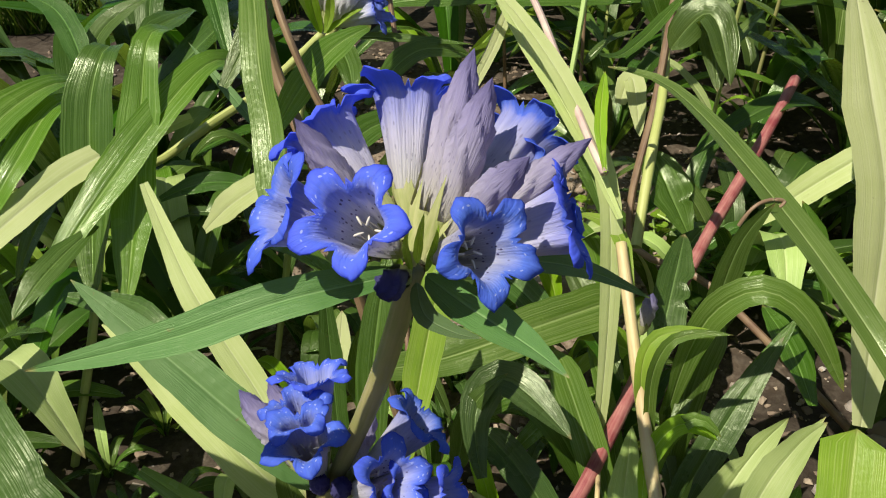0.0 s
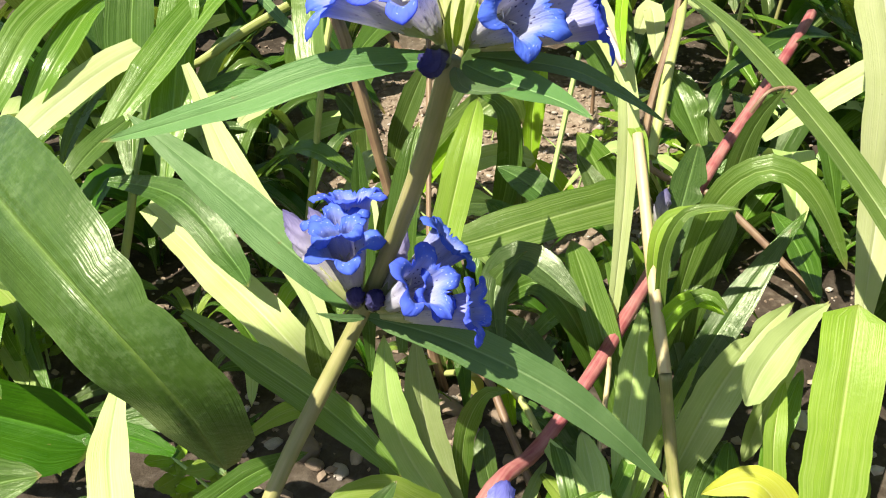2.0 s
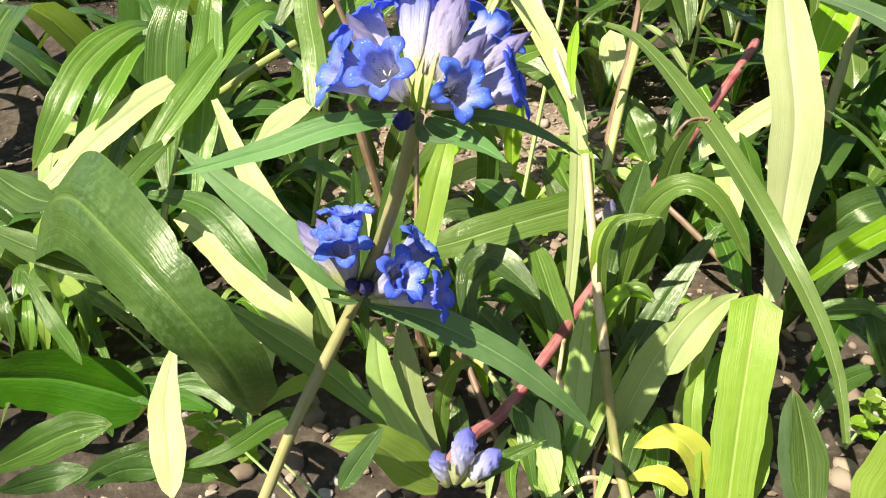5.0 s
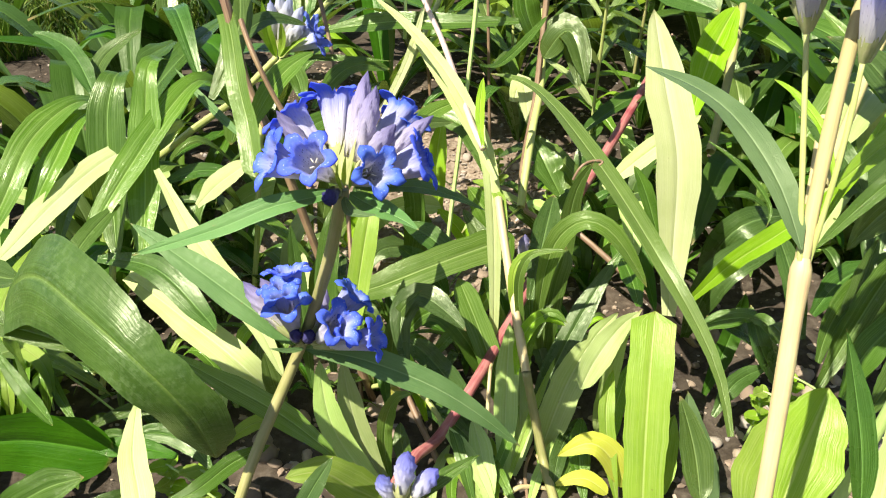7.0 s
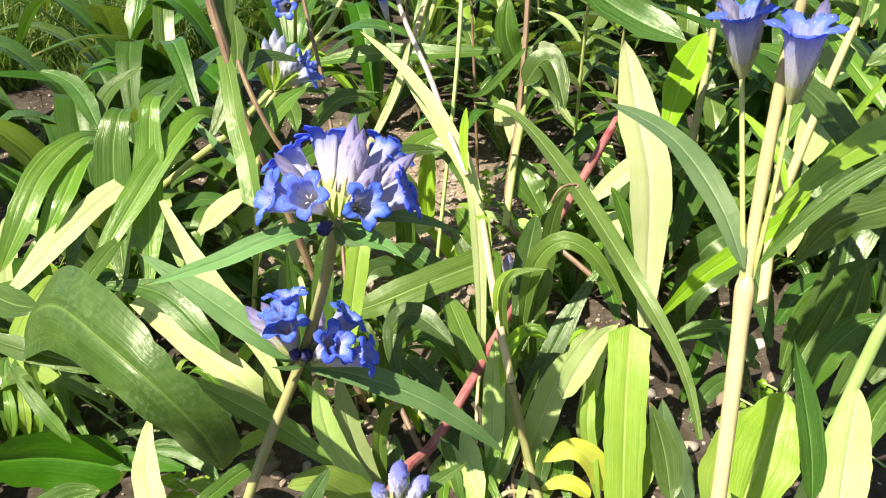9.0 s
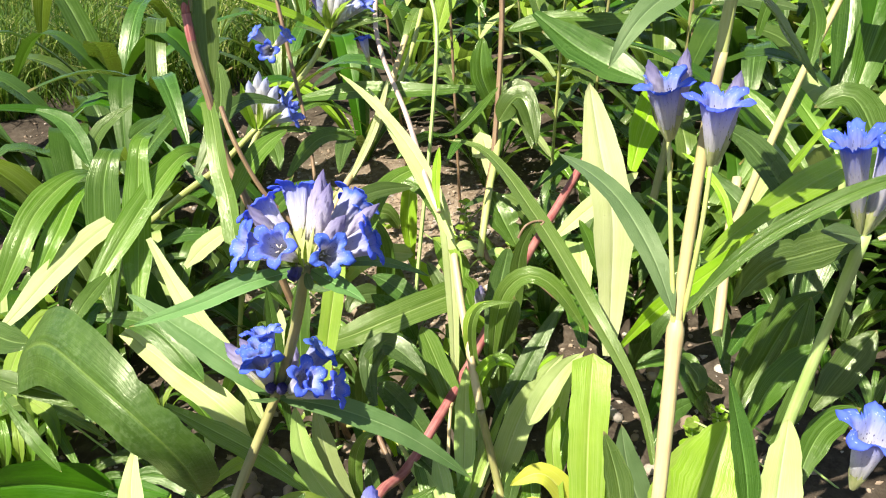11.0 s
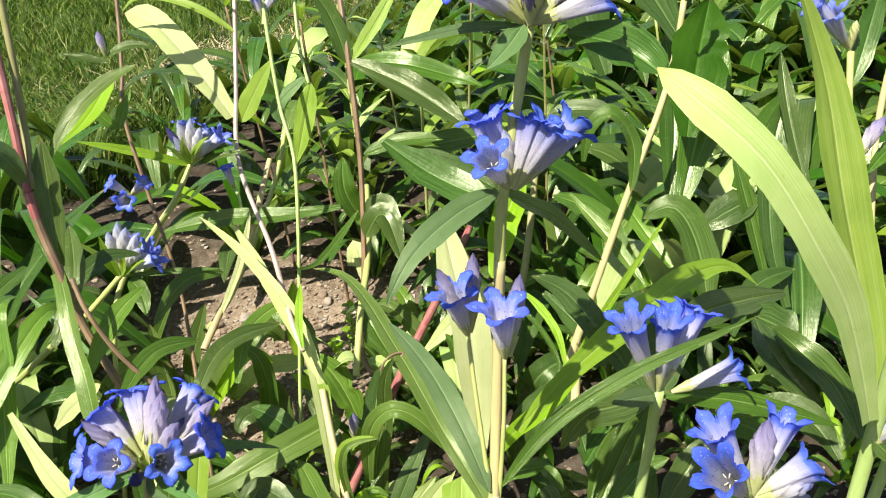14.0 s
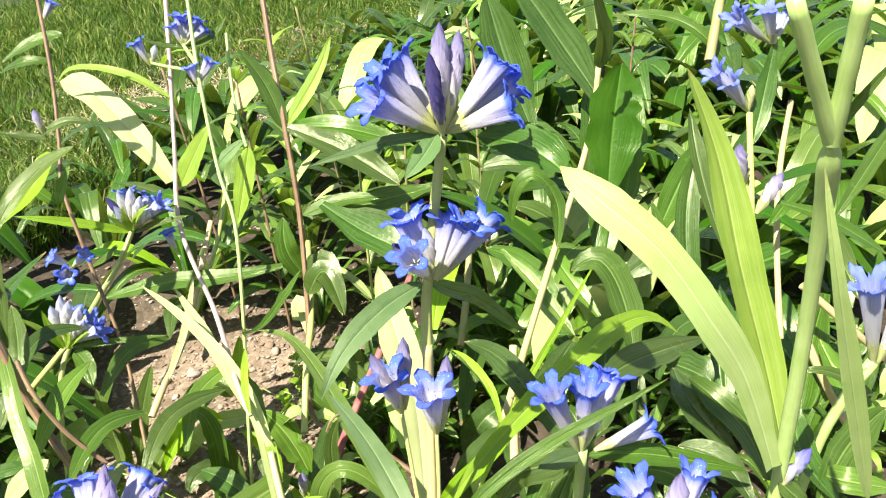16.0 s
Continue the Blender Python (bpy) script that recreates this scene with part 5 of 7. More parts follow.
leaf(clump_d, [(-0.108, 0.170, 0.018), (-0.132, 0.180, 0.017), (-0.161, 0.185, 0.015)], 0.0109, LEAF_DEEP)
leaf(clump_d, [(-0.188, 0.220, 0.024), (-0.199, 0.240, 0.035), (-0.229, 0.260, 0.041)], 0.0096, LEAF_LIME)
leaf(clump_d, [(-0.169, 0.200, 0.014), (-0.191, 0.230, 0.029), (-0.200, 0.250, 0.038)], 0.0063, LEAF_GREEN)
leaf(clump_d, [(-0.136, 0.130, 0.013), (-0.118, 0.135, 0.014), (-0.096, 0.130, 0.015)], 0.0092, LEAF_GREEN)
leaf(clump_d, [(0.017, 0.250, 0.008), (0.015, 0.270, 0.030), (0.028, 0.280, 0.040), (0.055, 0.250, 0.031)], 0.0174, LEAF_DARK, cup=0.25)
leaf(clump_d, [(0.241, 0.150, 0.045), (0.262, 0.170, 0.058), (0.286, 0.180, 0.072), (0.303, 0.180, 0.076)], 0.0165, LEAF_GREEN)
leaf(clump_d, [(0.250, 0.190, 0.037), (0.267, 0.210, 0.054), (0.300, 0.230, 0.072), (0.329, 0.240, 0.080)], 0.0154, LEAF_GREEN)
leaf(clump_d, [(0.259, 0.220, 0.049), (0.286, 0.240, 0.059), (0.313, 0.250, 0.063)], 0.0166, LEAF_DARK)
leaf(clump_d, [(0.175, 0.100, 0.022), (0.190, 0.115, 0.043), (0.214, 0.130, 0.064)], 0.0338, LEAF_LIME, shape='oval')
stem(clump_d, [(0.129, 0.300, 0.108), (0.134, 0.300, 0.117), (0.142, 0.303, 0.119), (0.148, 0.303, 0.118), (0.143, 0.300, 0.115)], 0.0009, STEM_BROWN)

stem(clump_d, [(0.013, 0.200, -0.031), (0.035, 0.228, -0.035), (0.064, 0.262, -0.016), (0.087, 0.300, -0.008), (0.123, 0.360, 0.010), (0.166, 0.430, 0.029), (0.201, 0.480, 0.046), (0.239, 0.535, 0.066), (0.269, 0.580, 0.083)], 0.0036, STEM_RED, taper=1.15)
stem(clump_d, [(0.103, 0.190, -0.058), (0.102, 0.205, -0.055), (0.101, 0.220, -0.049), (0.091, 0.235, 0.008)], 0.0031, STEM_OLIVE)
stem(clump_d, [(0.091, 0.235, 0.008), (0.088, 0.263, 0.035), (0.085, 0.292, 0.066), (0.084, 0.320, 0.088)], 0.0030, STEM_STRAW)
leaf(clump_d, [(0.102, 0.232, -0.060), (0.120, 0.245, -0.014), (0.139, 0.259, 0.011), (0.159, 0.272, 0.023)], 0.0221, LEAF_MID, shape='lance', cup=0.35, nibble=1)
leaf(clump_d, [(0.144, 0.249, -0.060), (0.152, 0.255, -0.014), (0.160, 0.262, 0.011), (0.173, 0.268, 0.027)], 0.0126, LEAF_MID, shape='lance', cup=0.35)
leaf(clump_d, [(0.156, 0.181, -0.060), (0.160, 0.202, -0.017), (0.166, 0.224, 0.017), (0.173, 0.245, 0.041)], 0.0271, LEAF_LIME, cup=0.1, shape='band', twist=0.0, face=(-0.3, -0.8, 0.5))
leaf(clump_d, [(0.096, 0.262, -0.006), (0.089, 0.261, 0.051), (0.093, 0.260, 0.074), (0.103, 0.259, 0.080), (0.118, 0.258, 0.080)], 0.0059, LEAF_FRESH, cup=0.3)
leaf(clump_d, [(0.111, 0.280, -0.021), (0.114, 0.285, 0.029), (0.124, 0.290, 0.066)], 0.0190, LEAF_GREEN, shape='blunt')
leaf(clump_d, [(0.107, 0.285, 0.007), (0.113, 0.278, 0.070), (0.129, 0.271, 0.093), (0.147, 0.264, 0.087), (0.170, 0.257, 0.051)], 0.0131, LEAF_FRESH, cup=0.3)
leaf(clump_d, [(0.095, 0.262, -0.026), (0.097, 0.258, 0.019), (0.108, 0.254, 0.039), (0.119, 0.250, 0.032)], 0.0082, LEAF_FRESH, cup=0.3)
leaf(clump_d, [(0.089, 0.236, -0.060), (0.121, 0.269, -0.006), (0.162, 0.301, 0.047)], 0.0160, LEAF_DARK)
leaf(clump_d, [(0.097, 0.252, -0.060), (0.132, 0.282, 0.004), (0.173, 0.312, 0.052)], 0.0112, LEAF_GREEN)
leaf(clump_d, [(0.087, 0.256, -0.060), (0.072, 0.285, -0.008), (0.056, 0.314, 0.031)], 0.0173, LEAF_FRESH, shape='blunt')
leaf(clump_d, [(0.094, 0.285, -0.060), (0.086, 0.308, -0.008), (0.076, 0.330, 0.021)], 0.0099, LEAF_FRESH)
leaf(clump_d, [(0.082, 0.286, -0.060), (0.059, 0.292, -0.006), (0.038, 0.299, 0.014), (0.018, 0.305, -0.008)], 0.0161, LEAF_GREEN, cup=0.25)
leaf(clump_d, [(0.007, 0.270, -0.008), (0.013, 0.272, 0.029), (0.029, 0.275, 0.047)], 0.0120, LEAF_GREEN, shape='lance')
leaf(clump_d, [(0.029, 0.272, -0.060), (0.020, 0.278, -0.022), (0.012, 0.285, 0.004)], 0.0095, LEAF_LIME)
leaf(clump_d, [(0.067, 0.253, -0.060), (0.041, 0.278, -0.022), (0.020, 0.303, -0.012)], 0.0173, LEAF_DARK, shape='blunt')
leaf(clump_d, [(0.064, 0.238, -0.060), (0.045, 0.263, -0.053), (0.027, 0.288, -0.059)], 0.0136, LEAF_DARK, shape='blunt')
leaf(clump_b, [(0.005, 0.198, -0.060), (-0.027, 0.209, -0.011), (-0.034, 0.220, 0.038)], 0.0159, LEAF_MID)
leaf(clump_b, [(0.003, 0.206, -0.060), (-0.015, 0.216, -0.014), (-0.021, 0.225, 0.034)], 0.0151, LEAF_MID)
leaf(clump_b, [(0.010, 0.198, -0.060), (-0.027, 0.209, -0.047), (-0.032, 0.219, -0.010), (-0.028, 0.230, 0.006)], 0.0111, LEAF_FRESH)
leaf(clump_b, [(-0.041, 0.230, 0.010), (-0.043, 0.240, 0.059), (-0.045, 0.250, 0.112)], 0.0096, LEAF_DARK)
leaf(clump_b, [(-0.063, 0.240, -0.027), (-0.066, 0.245, -0.004), (-0.071, 0.250, 0.024)], 0.0116, LEAF_GREEN)
leaf(clump_b, [(0.002, 0.220, -0.060), (0.001, 0.219, -0.018), (0.009, 0.219, 0.007), (0.020, 0.218, 0.010)], 0.0098, LEAF_FRESH, cup=0.3)
leaf(clump_b, [(0.018, 0.212, -0.060), (0.011, 0.226, -0.038), (0.011, 0.240, -0.031)], 0.0106, LEAF_GREEN)
leaf(clump_d, [(0.075, 0.210, -0.060), (0.079, 0.237, -0.032), (0.085, 0.265, 0.025)], 0.0156, LEAF_MID)
leaf(clump_d, [(0.081, 0.215, -0.060), (0.089, 0.237, -0.047), (0.092, 0.260, -0.011)], 0.0170, LEAF_MID)
leaf(clump_d, [(0.063, 0.186, -0.060), (0.061, 0.212, -0.039), (0.058, 0.239, -0.032)], 0.0141, LEAF_MID)
leaf(clump_d, [(0.054, 0.187, -0.060), (0.047, 0.213, -0.035), (0.043, 0.239, -0.032)], 0.0078, LEAF_GREEN)
leaf(clump_d, [(0.073, 0.199, -0.060), (0.091, 0.229, -0.036), (0.115, 0.259, -0.001)], 0.0048, LEAF_LIME)
leaf(clump_d, [(0.100, 0.207, -0.060), (0.108, 0.236, -0.060), (0.127, 0.264, -0.041)], 0.0146, LEAF_LIME)
leaf(clump_d, [(0.102, 0.192, -0.060), (0.113, 0.221, -0.046), (0.134, 0.249, -0.046)], 0.0108, LEAF_DARK)
leaf(clump_d, [(0.065, 0.186, -0.060), (0.069, 0.212, -0.053), (0.070, 0.238, -0.047)], 0.0080, LEAF_LIME)
leaf(clump_d, [(0.057, 0.195, -0.060), (0.076, 0.222, -0.046), (0.090, 0.250, -0.030)], 0.0070, LEAF_FRESH)
stem(clump_d, [(0.059, 0.210, -0.060), (0.043, 0.239, -0.045), (0.022, 0.267, -0.027)], 0.0019, STEM_YEL)
stem(clump_d, [(0.037, 0.221, -0.060), (0.023, 0.249, -0.039), (0.012, 0.276, -0.030)], 0.0022, STEM_BROWN)
stem(clump_d, [(0.060, 0.210, -0.061), (0.067, 0.237, -0.032), (0.073, 0.265, -0.011)], 0.0013, STEM_STRAW)
leaf(clump_d, [(0.011, 0.290, -0.056), (0.002, 0.295, -0.041), (-0.008, 0.300, -0.034)], 0.0111, LEAF_YELLOW, shape='lance')
leaf(clump_d, [(0.151, 0.200, -0.060), (0.137, 0.202, -0.033), (0.125, 0.203, -0.025), (0.107, 0.205, -0.036)], 0.0180, LEAF_YELLOW, shape='lance', cup=0.4)
leaf(clump_d, [(0.138, 0.195, -0.061), (0.122, 0.198, -0.049), (0.104, 0.200, -0.056)], 0.0106, LEAF_YELLOW, shape='lance', cup=0.4)
leaf(clump_d, [(0.141, 0.218, -0.060), (0.153, 0.241, -0.033), (0.169, 0.265, -0.012)], 0.0122, LEAF_FRESH)
leaf(clump_d, [(0.122, 0.191, -0.060), (0.124, 0.217, -0.044), (0.132, 0.243, -0.041)], 0.0135, LEAF_GREEN)
leaf(clump_d, [(0.142, 0.190, -0.060), (0.139, 0.216, -0.017), (0.149, 0.241, 0.000)], 0.0105, LEAF_LIME)
leaf(clump_d, [(0.168, 0.188, -0.060), (0.179, 0.212, -0.042), (0.192, 0.235, -0.036)], 0.0165, LEAF_LIME, shape='lance')
leaf(clump_d, [(0.199, 0.178, -0.060), (0.186, 0.189, -0.020), (0.181, 0.200, 0.014)], 0.0223, LEAF_BLUE, shape='lance')
leaf(clump_d, [(0.067, 0.183, -0.060), (0.054, 0.210, -0.040), (0.035, 0.238, -0.030)], 0.0099, LEAF_MID)
leaf(clump_d, [(0.061, 0.183, -0.060), (0.048, 0.208, -0.047), (0.039, 0.233, -0.054)], 0.0084, LEAF_LIME)
leaf(clump_d, [(0.080, 0.182, -0.060), (0.071, 0.207, -0.048), (0.067, 0.232, -0.054)], 0.0063, LEAF_FRESH)
leaf(clump_d, [(0.085, 0.182, -0.060), (0.097, 0.210, -0.055), (0.115, 0.237, -0.048)], 0.0070, LEAF_MID)
leaf(clump_d, [(0.095, 0.181, -0.060), (0.115, 0.208, -0.055), (0.132, 0.236, -0.055)], 0.0091, LEAF_FRESH)
leaf(clump_d, [(0.027, 0.185, -0.059), (0.031, 0.212, -0.054), (0.043, 0.240, -0.053)], 0.0064, LEAF_MID)
leaf(clump_d, [(0.042, 0.185, -0.061), (0.041, 0.210, -0.059), (0.051, 0.235, -0.060)], 0.0069, LEAF_FRESH)
stem(clump_d, [(0.072, 0.194, -0.060), (0.083, 0.200, -0.055), (0.105, 0.205, -0.064)], 0.0016, STEM_STRAW)
stem(clump_d, [(0.107, 0.192, -0.060), (0.100, 0.209, -0.054), (0.100, 0.225, -0.057)], 0.0012, STEM_STRAW)
stem(clump_d, [(0.087, 0.193, -0.060), (0.089, 0.214, -0.056), (0.097, 0.235, -0.059)], 0.0012, STEM_BROWN)
stem(low, [(0.009, 0.149, -0.034), (0.009, 0.149, -0.009)], 0.0022, STEM_GREEN)
bud(low, (0.009, 0.149, -0.004), (0.014, 0.151, 0.028), fat=1.5, mat=BUD_BLUE)
bud(low, (0.005, 0.149, -0.007), (-0.001, 0.151, 0.013), fat=1.4, mat=BUD_BLUE)
bud(low, (0.013, 0.149, -0.006), (0.03, 0.151, 0.014), fat=1.5, mat=BUD_BLUE)
leaf(low, [(0.012, 0.149, -0.007), (0.032, 0.159, 0.000), (0.054, 0.169, 0.005)], 0.0090, LEAF_GREEN, shape='lance')
leaf(low, [(0.001, 0.159, -0.016), (-0.015, 0.154, 0.002), (-0.030, 0.149, 0.020), (-0.048, 0.144, 0.023)], 0.0226, LEAF_LIME, shape='oval', face=(0.0, -0.5, 0.9))
leaf(low, [(-0.042, 0.129, 0.011), (-0.034, 0.136, 0.022), (-0.023, 0.144, 0.035)], 0.0105, LEAF_DARK, shape='lance')

clump_e = plant("strap_leaf_clump", (0.220, 0.300, 0.0), "clump with a tall pale cream-green leaf and dark blades")
leaf(clump_e, [(0.192, 0.270, 0.019), (0.201, 0.300, 0.060), (0.206, 0.325, 0.108), (0.203, 0.360, 0.153), (0.204, 0.400, 0.190)], 0.0304, LEAF_PALE, cup=0.12)
leaf(clump_e, [(0.194, 0.250, 0.041), (0.208, 0.230, 0.081), (0.220, 0.210, 0.110), (0.237, 0.200, 0.134), (0.247, 0.190, 0.157)], 0.0116, LEAF_LIME, cup=0.3)
leaf(clump_e, [(0.179, 0.400, 0.053), (0.210, 0.400, 0.080), (0.250, 0.400, 0.110)], 0.0168, LEAF_PALE)
leaf(clump_e, [(0.251, 0.420, 0.103), (0.276, 0.460, 0.138), (0.309, 0.500, 0.167)], 0.0271, LEAF_LIME)
leaf(clump_e, [(0.214, 0.360, 0.026), (0.203, 0.370, 0.062), (0.195, 0.380, 0.080)], 0.0122, LEAF_GREEN)
leaf(clump_e, [(0.150, 0.420, 0.039), (0.138, 0.440, 0.064), (0.132, 0.460, 0.076)], 0.0269, LEAF_GREEN, nibble=1)
leaf(clump_e, [(0.238, 0.230, 0.034), (0.235, 0.250, 0.028), (0.219, 0.260, 0.019), (0.210, 0.260, 0.012)], 0.0128, LEAF_GREEN)
leaf(clump_e, [(0.242, 0.220, 0.029), (0.237, 0.230, 0.038), (0.232, 0.240, 0.035)], 0.0099, LEAF_GREEN)
leaf(clump_e, [(0.259, 0.400, 0.088), (0.274, 0.370, 0.079), (0.279, 0.330, 0.067), (0.275, 0.320, 0.055)], 0.0053, LEAF_GREEN)
stem(clump_e, [(0.259, 0.240, 0.050), (0.277, 0.280, 0.115), (0.287, 0.300, 0.143)], 0.0037, STEM_STRAW)
stem(clump_e, [(0.284, 0.450, 0.058), (0.311, 0.500, 0.093), (0.342, 0.560, 0.154)], 0.0038, STEM_OLIVE)
# dark leaf streaks, with more blades added in place of shade on the soil
leaf(clump_e, [(0.236, 0.337, -0.050), (0.254, 0.330, 0.014), (0.309, 0.350, 0.023)], 0.0251, LEAF_DARK)
leaf(clump_e, [(0.269, 0.399, -0.050), (0.272, 0.360, 0.030), (0.326, 0.380, 0.031)], 0.0242, LEAF_DARK)
leaf(clump_e, [(0.302, 0.301, -0.050), (0.243, 0.260, 0.008), (0.223, 0.280, 0.010)], 0.0165, LEAF_DARK)
leaf(clump_e, [(0.226, 0.269, -0.050), (0.252, 0.297, -0.023), (0.253, 0.290, 0.020)], 0.0151, LEAF_DEEP)
leaf(clump_e, [(0.284, 0.264, -0.050), (0.245, 0.240, 0.009), (0.242, 0.260, 0.031)], 0.0167, LEAF_DARK)
leaf(clump_e, [(0.276, 0.250, 0.008), (0.276, 0.280, 0.042), (0.269, 0.300, 0.066)], 0.0166, LEAF_DARK)
leaf(clump_e, [(0.224, 0.246, -0.050), (0.240, 0.255, -0.030), (0.255, 0.246, -0.010)], 0.0125, LEAF_DARK)

clump_f = plant("strap_leaf_clump", (0.250, 0.160, 0.0), "clump of broad fresh green leaves on dark soil")
leaf(clump_f, [(0.182, 0.090, 0.039), (0.200, 0.110, 0.058), (0.214, 0.125, 0.075)], 0.0363, LEAF_LIME, shape='oval')
leaf(clump_f, [(0.203, 0.070, 0.057), (0.202, 0.080, 0.085), (0.196, 0.100, 0.128)], 0.0137, LEAF_DARK, shape='lance')
leaf(clump_f, [(0.212, 0.060, 0.044), (0.219, 0.075, 0.069), (0.226, 0.090, 0.104)], 0.0222, LEAF_PALE, shape='oval', nibble=1)
leaf(clump_f, [(0.240, 0.170, 0.035), (0.266, 0.190, 0.061), (0.294, 0.210, 0.084), (0.317, 0.220, 0.093)], 0.0166, LEAF_GREEN)
leaf(clump_f, [(0.257, 0.190, 0.031), (0.284, 0.220, 0.065), (0.302, 0.240, 0.087)], 0.0134, LEAF_GREEN, nibble=1)
leaf(clump_f, [(0.264, 0.170, 0.041), (0.287, 0.190, 0.068), (0.303, 0.210, 0.096)], 0.0156, LEAF_GREEN)
leaf(clump_f, [(0.154, 0.110, 0.022), (0.154, 0.125, 0.041), (0.149, 0.140, 0.063)], 0.0164, LEAF_GREEN, shape='lance')
leaf(clump_f, [(0.249, 0.140, 0.042), (0.274, 0.160, 0.053), (0.292, 0.180, 0.070)], 0.0136, LEAF_GREEN)
leaf(clump_f, [(0.252, 0.110, 0.035), (0.274, 0.130, 0.056), (0.302, 0.140, 0.062)], 0.0160, LEAF_GREEN)
leaf(clump_f, [(0.286, 0.160, 0.047), (0.306, 0.170, 0.063), (0.331, 0.180, 0.087)], 0.0206, LEAF_GREEN)
leaf(clump_f, [(0.218, 0.190, 0.066), (0.220, 0.180, 0.064), (0.216, 0.170, 0.061)], 0.0124, LEAF_GREEN, shape='oval')

clump_g = plant("strap_leaf_clump", (0.360, 0.320, 0.0), "tall clump of broad glossy green leaves")
stem(clump_g, [(0.246, 0.220, 0.134), (0.292, 0.280, 0.159), (0.350, 0.350, 0.199), (0.406, 0.400, 0.266), (0.428, 0.420, 0.329)], 0.0029, STEM_BUFF)
leaf(clump_g, [(0.397, 0.360, 0.339), (0.396, 0.350, 0.367), (0.383, 0.340, 0.403)], 0.0192, LEAF_GREEN, shape='lance')
leaf(clump_g, [(0.404, 0.360, 0.232), (0.417, 0.375, 0.276), (0.434, 0.390, 0.333)], 0.0480, LEAF_DEEP, cup=0.15, nibble=1)
leaf(clump_g, [(0.444, 0.440, 0.282), (0.425, 0.470, 0.327), (0.400, 0.500, 0.379), (0.387, 0.520, 0.399)], 0.0424, LEAF_DARK)
leaf(clump_g, [(0.394, 0.500, 0.254), (0.385, 0.530, 0.312), (0.377, 0.560, 0.382)], 0.0453, LEAF_DARK)
leaf(clump_g, [(0.307, 0.340, 0.233), (0.314, 0.340, 0.261), (0.329, 0.335, 0.269), (0.343, 0.330, 0.244), (0.337, 0.320, 0.210)], 0.0134, LEAF_GREEN, nibble=2)
leaf(clump_g, [(0.380, 0.270, 0.119), (0.384, 0.300, 0.166), (0.374, 0.320, 0.191), (0.353, 0.330, 0.181)], 0.0280, LEAF_GREEN, cup=0.2)
leaf(clump_g, [(0.176, 0.100, 0.193), (0.221, 0.135, 0.198), (0.282, 0.180, 0.196), (0.335, 0.220, 0.189), (0.374, 0.240, 0.178), (0.399, 0.240, 0.157)], 0.0167, LEAF_LIME, cup=0.25)
leaf(clump_g, [(0.405, 0.220, 0.161), (0.360, 0.200, 0.175), (0.318, 0.180, 0.185), (0.287, 0.160, 0.185)], 0.0208, LEAF_GREEN)
leaf(clump_g, [(0.269, 0.140, 0.157), (0.250, 0.170, 0.190), (0.236, 0.190, 0.211), (0.218, 0.200, 0.221)], 0.0171, LEAF_DARK)
leaf(clump_g, [(0.239, 0.200, 0.146), (0.240, 0.220, 0.165), (0.232, 0.240, 0.179), (0.223, 0.250, 0.185)], 0.0056, LEAF_LIME)
leaf(clump_g, [(0.363, 0.300, 0.150), (0.352, 0.340, 0.177), (0.350, 0.380, 0.193)], 0.0173, LEAF_FRESH)
leaf(clump_g, [(0.346, 0.330, 0.139), (0.332, 0.380, 0.169), (0.310, 0.420, 0.175)], 0.0252, LEAF_GREEN)
leaf(clump_g, [(0.394, 0.450, 0.227), (0.356, 0.470, 0.234), (0.330, 0.480, 0.230)], 0.0218, LEAF_DARK)
leaf(clump_g, [(0.289, 0.500, 0.215), (0.242, 0.500, 0.212), (0.196, 0.500, 0.210), (0.166, 0.500, 0.210)], 0.0251, LEAF_GREEN)
leaf(clump_g, [(0.262, 0.440, 0.183), (0.231, 0.460, 0.200), (0.182, 0.480, 0.214)], 0.0243, LEAF_DARK)
leaf(clump_g, [(0.129, 0.520, 0.156), (0.073, 0.520, 0.157), (0.019, 0.540, 0.155), (-0.049, 0.560, 0.143)], 0.0190, LEAF_GREEN)
leaf(clump_g, [(0.081, 0.400, 0.155), (0.101, 0.420, 0.151), (0.141, 0.460, 0.174)], 0.0070, LEAF_GREEN)
leaf(clump_g, [(0.445, 0.350, 0.184), (0.486, 0.380, 0.214), (0.521, 0.400, 0.245)], 0.0258, LEAF_GREEN)
leaf(clump_g, [(0.479, 0.300, 0.185), (0.481, 0.340, 0.243), (0.488, 0.370, 0.289)], 0.0145, LEAF_GREEN)
leaf(clump_g, [(0.158, 0.520, 0.293), (0.200, 0.490, 0.273), (0.243, 0.450, 0.241)], 0.0297, LEAF_GREEN)
leaf(clump_g, [(0.156, 0.500, 0.212), (0.194, 0.490, 0.223), (0.238, 0.480, 0.221)], 0.0153, LEAF_GREEN, shape='lance')
leaf(clump_g, [(0.171, 0.460, 0.234), (0.210, 0.430, 0.205), (0.251, 0.400, 0.187)], 0.0316, LEAF_DARK)
leaf(clump_g, [(0.412, 0.400, 0.161), (0.435, 0.440, 0.224), (0.443, 0.480, 0.289)], 0.0299, LEAF_DARK)
leaf(clump_g, [(0.401, 0.360, 0.171), (0.431, 0.390, 0.222), (0.460, 0.420, 0.260), (0.477, 0.440, 0.292)], 0.0343, LEAF_GREEN, nibble=1)
leaf(clump_g, [(0.450, 0.300, 0.112), (0.449, 0.330, 0.163), (0.446, 0.360, 0.215)], 0.0144, LEAF_GREEN)
leaf(clump_g, [(0.409, 0.340, 0.158), (0.434, 0.340, 0.170), (0.461, 0.340, 0.179)], 0.0271, LEAF_DARK)
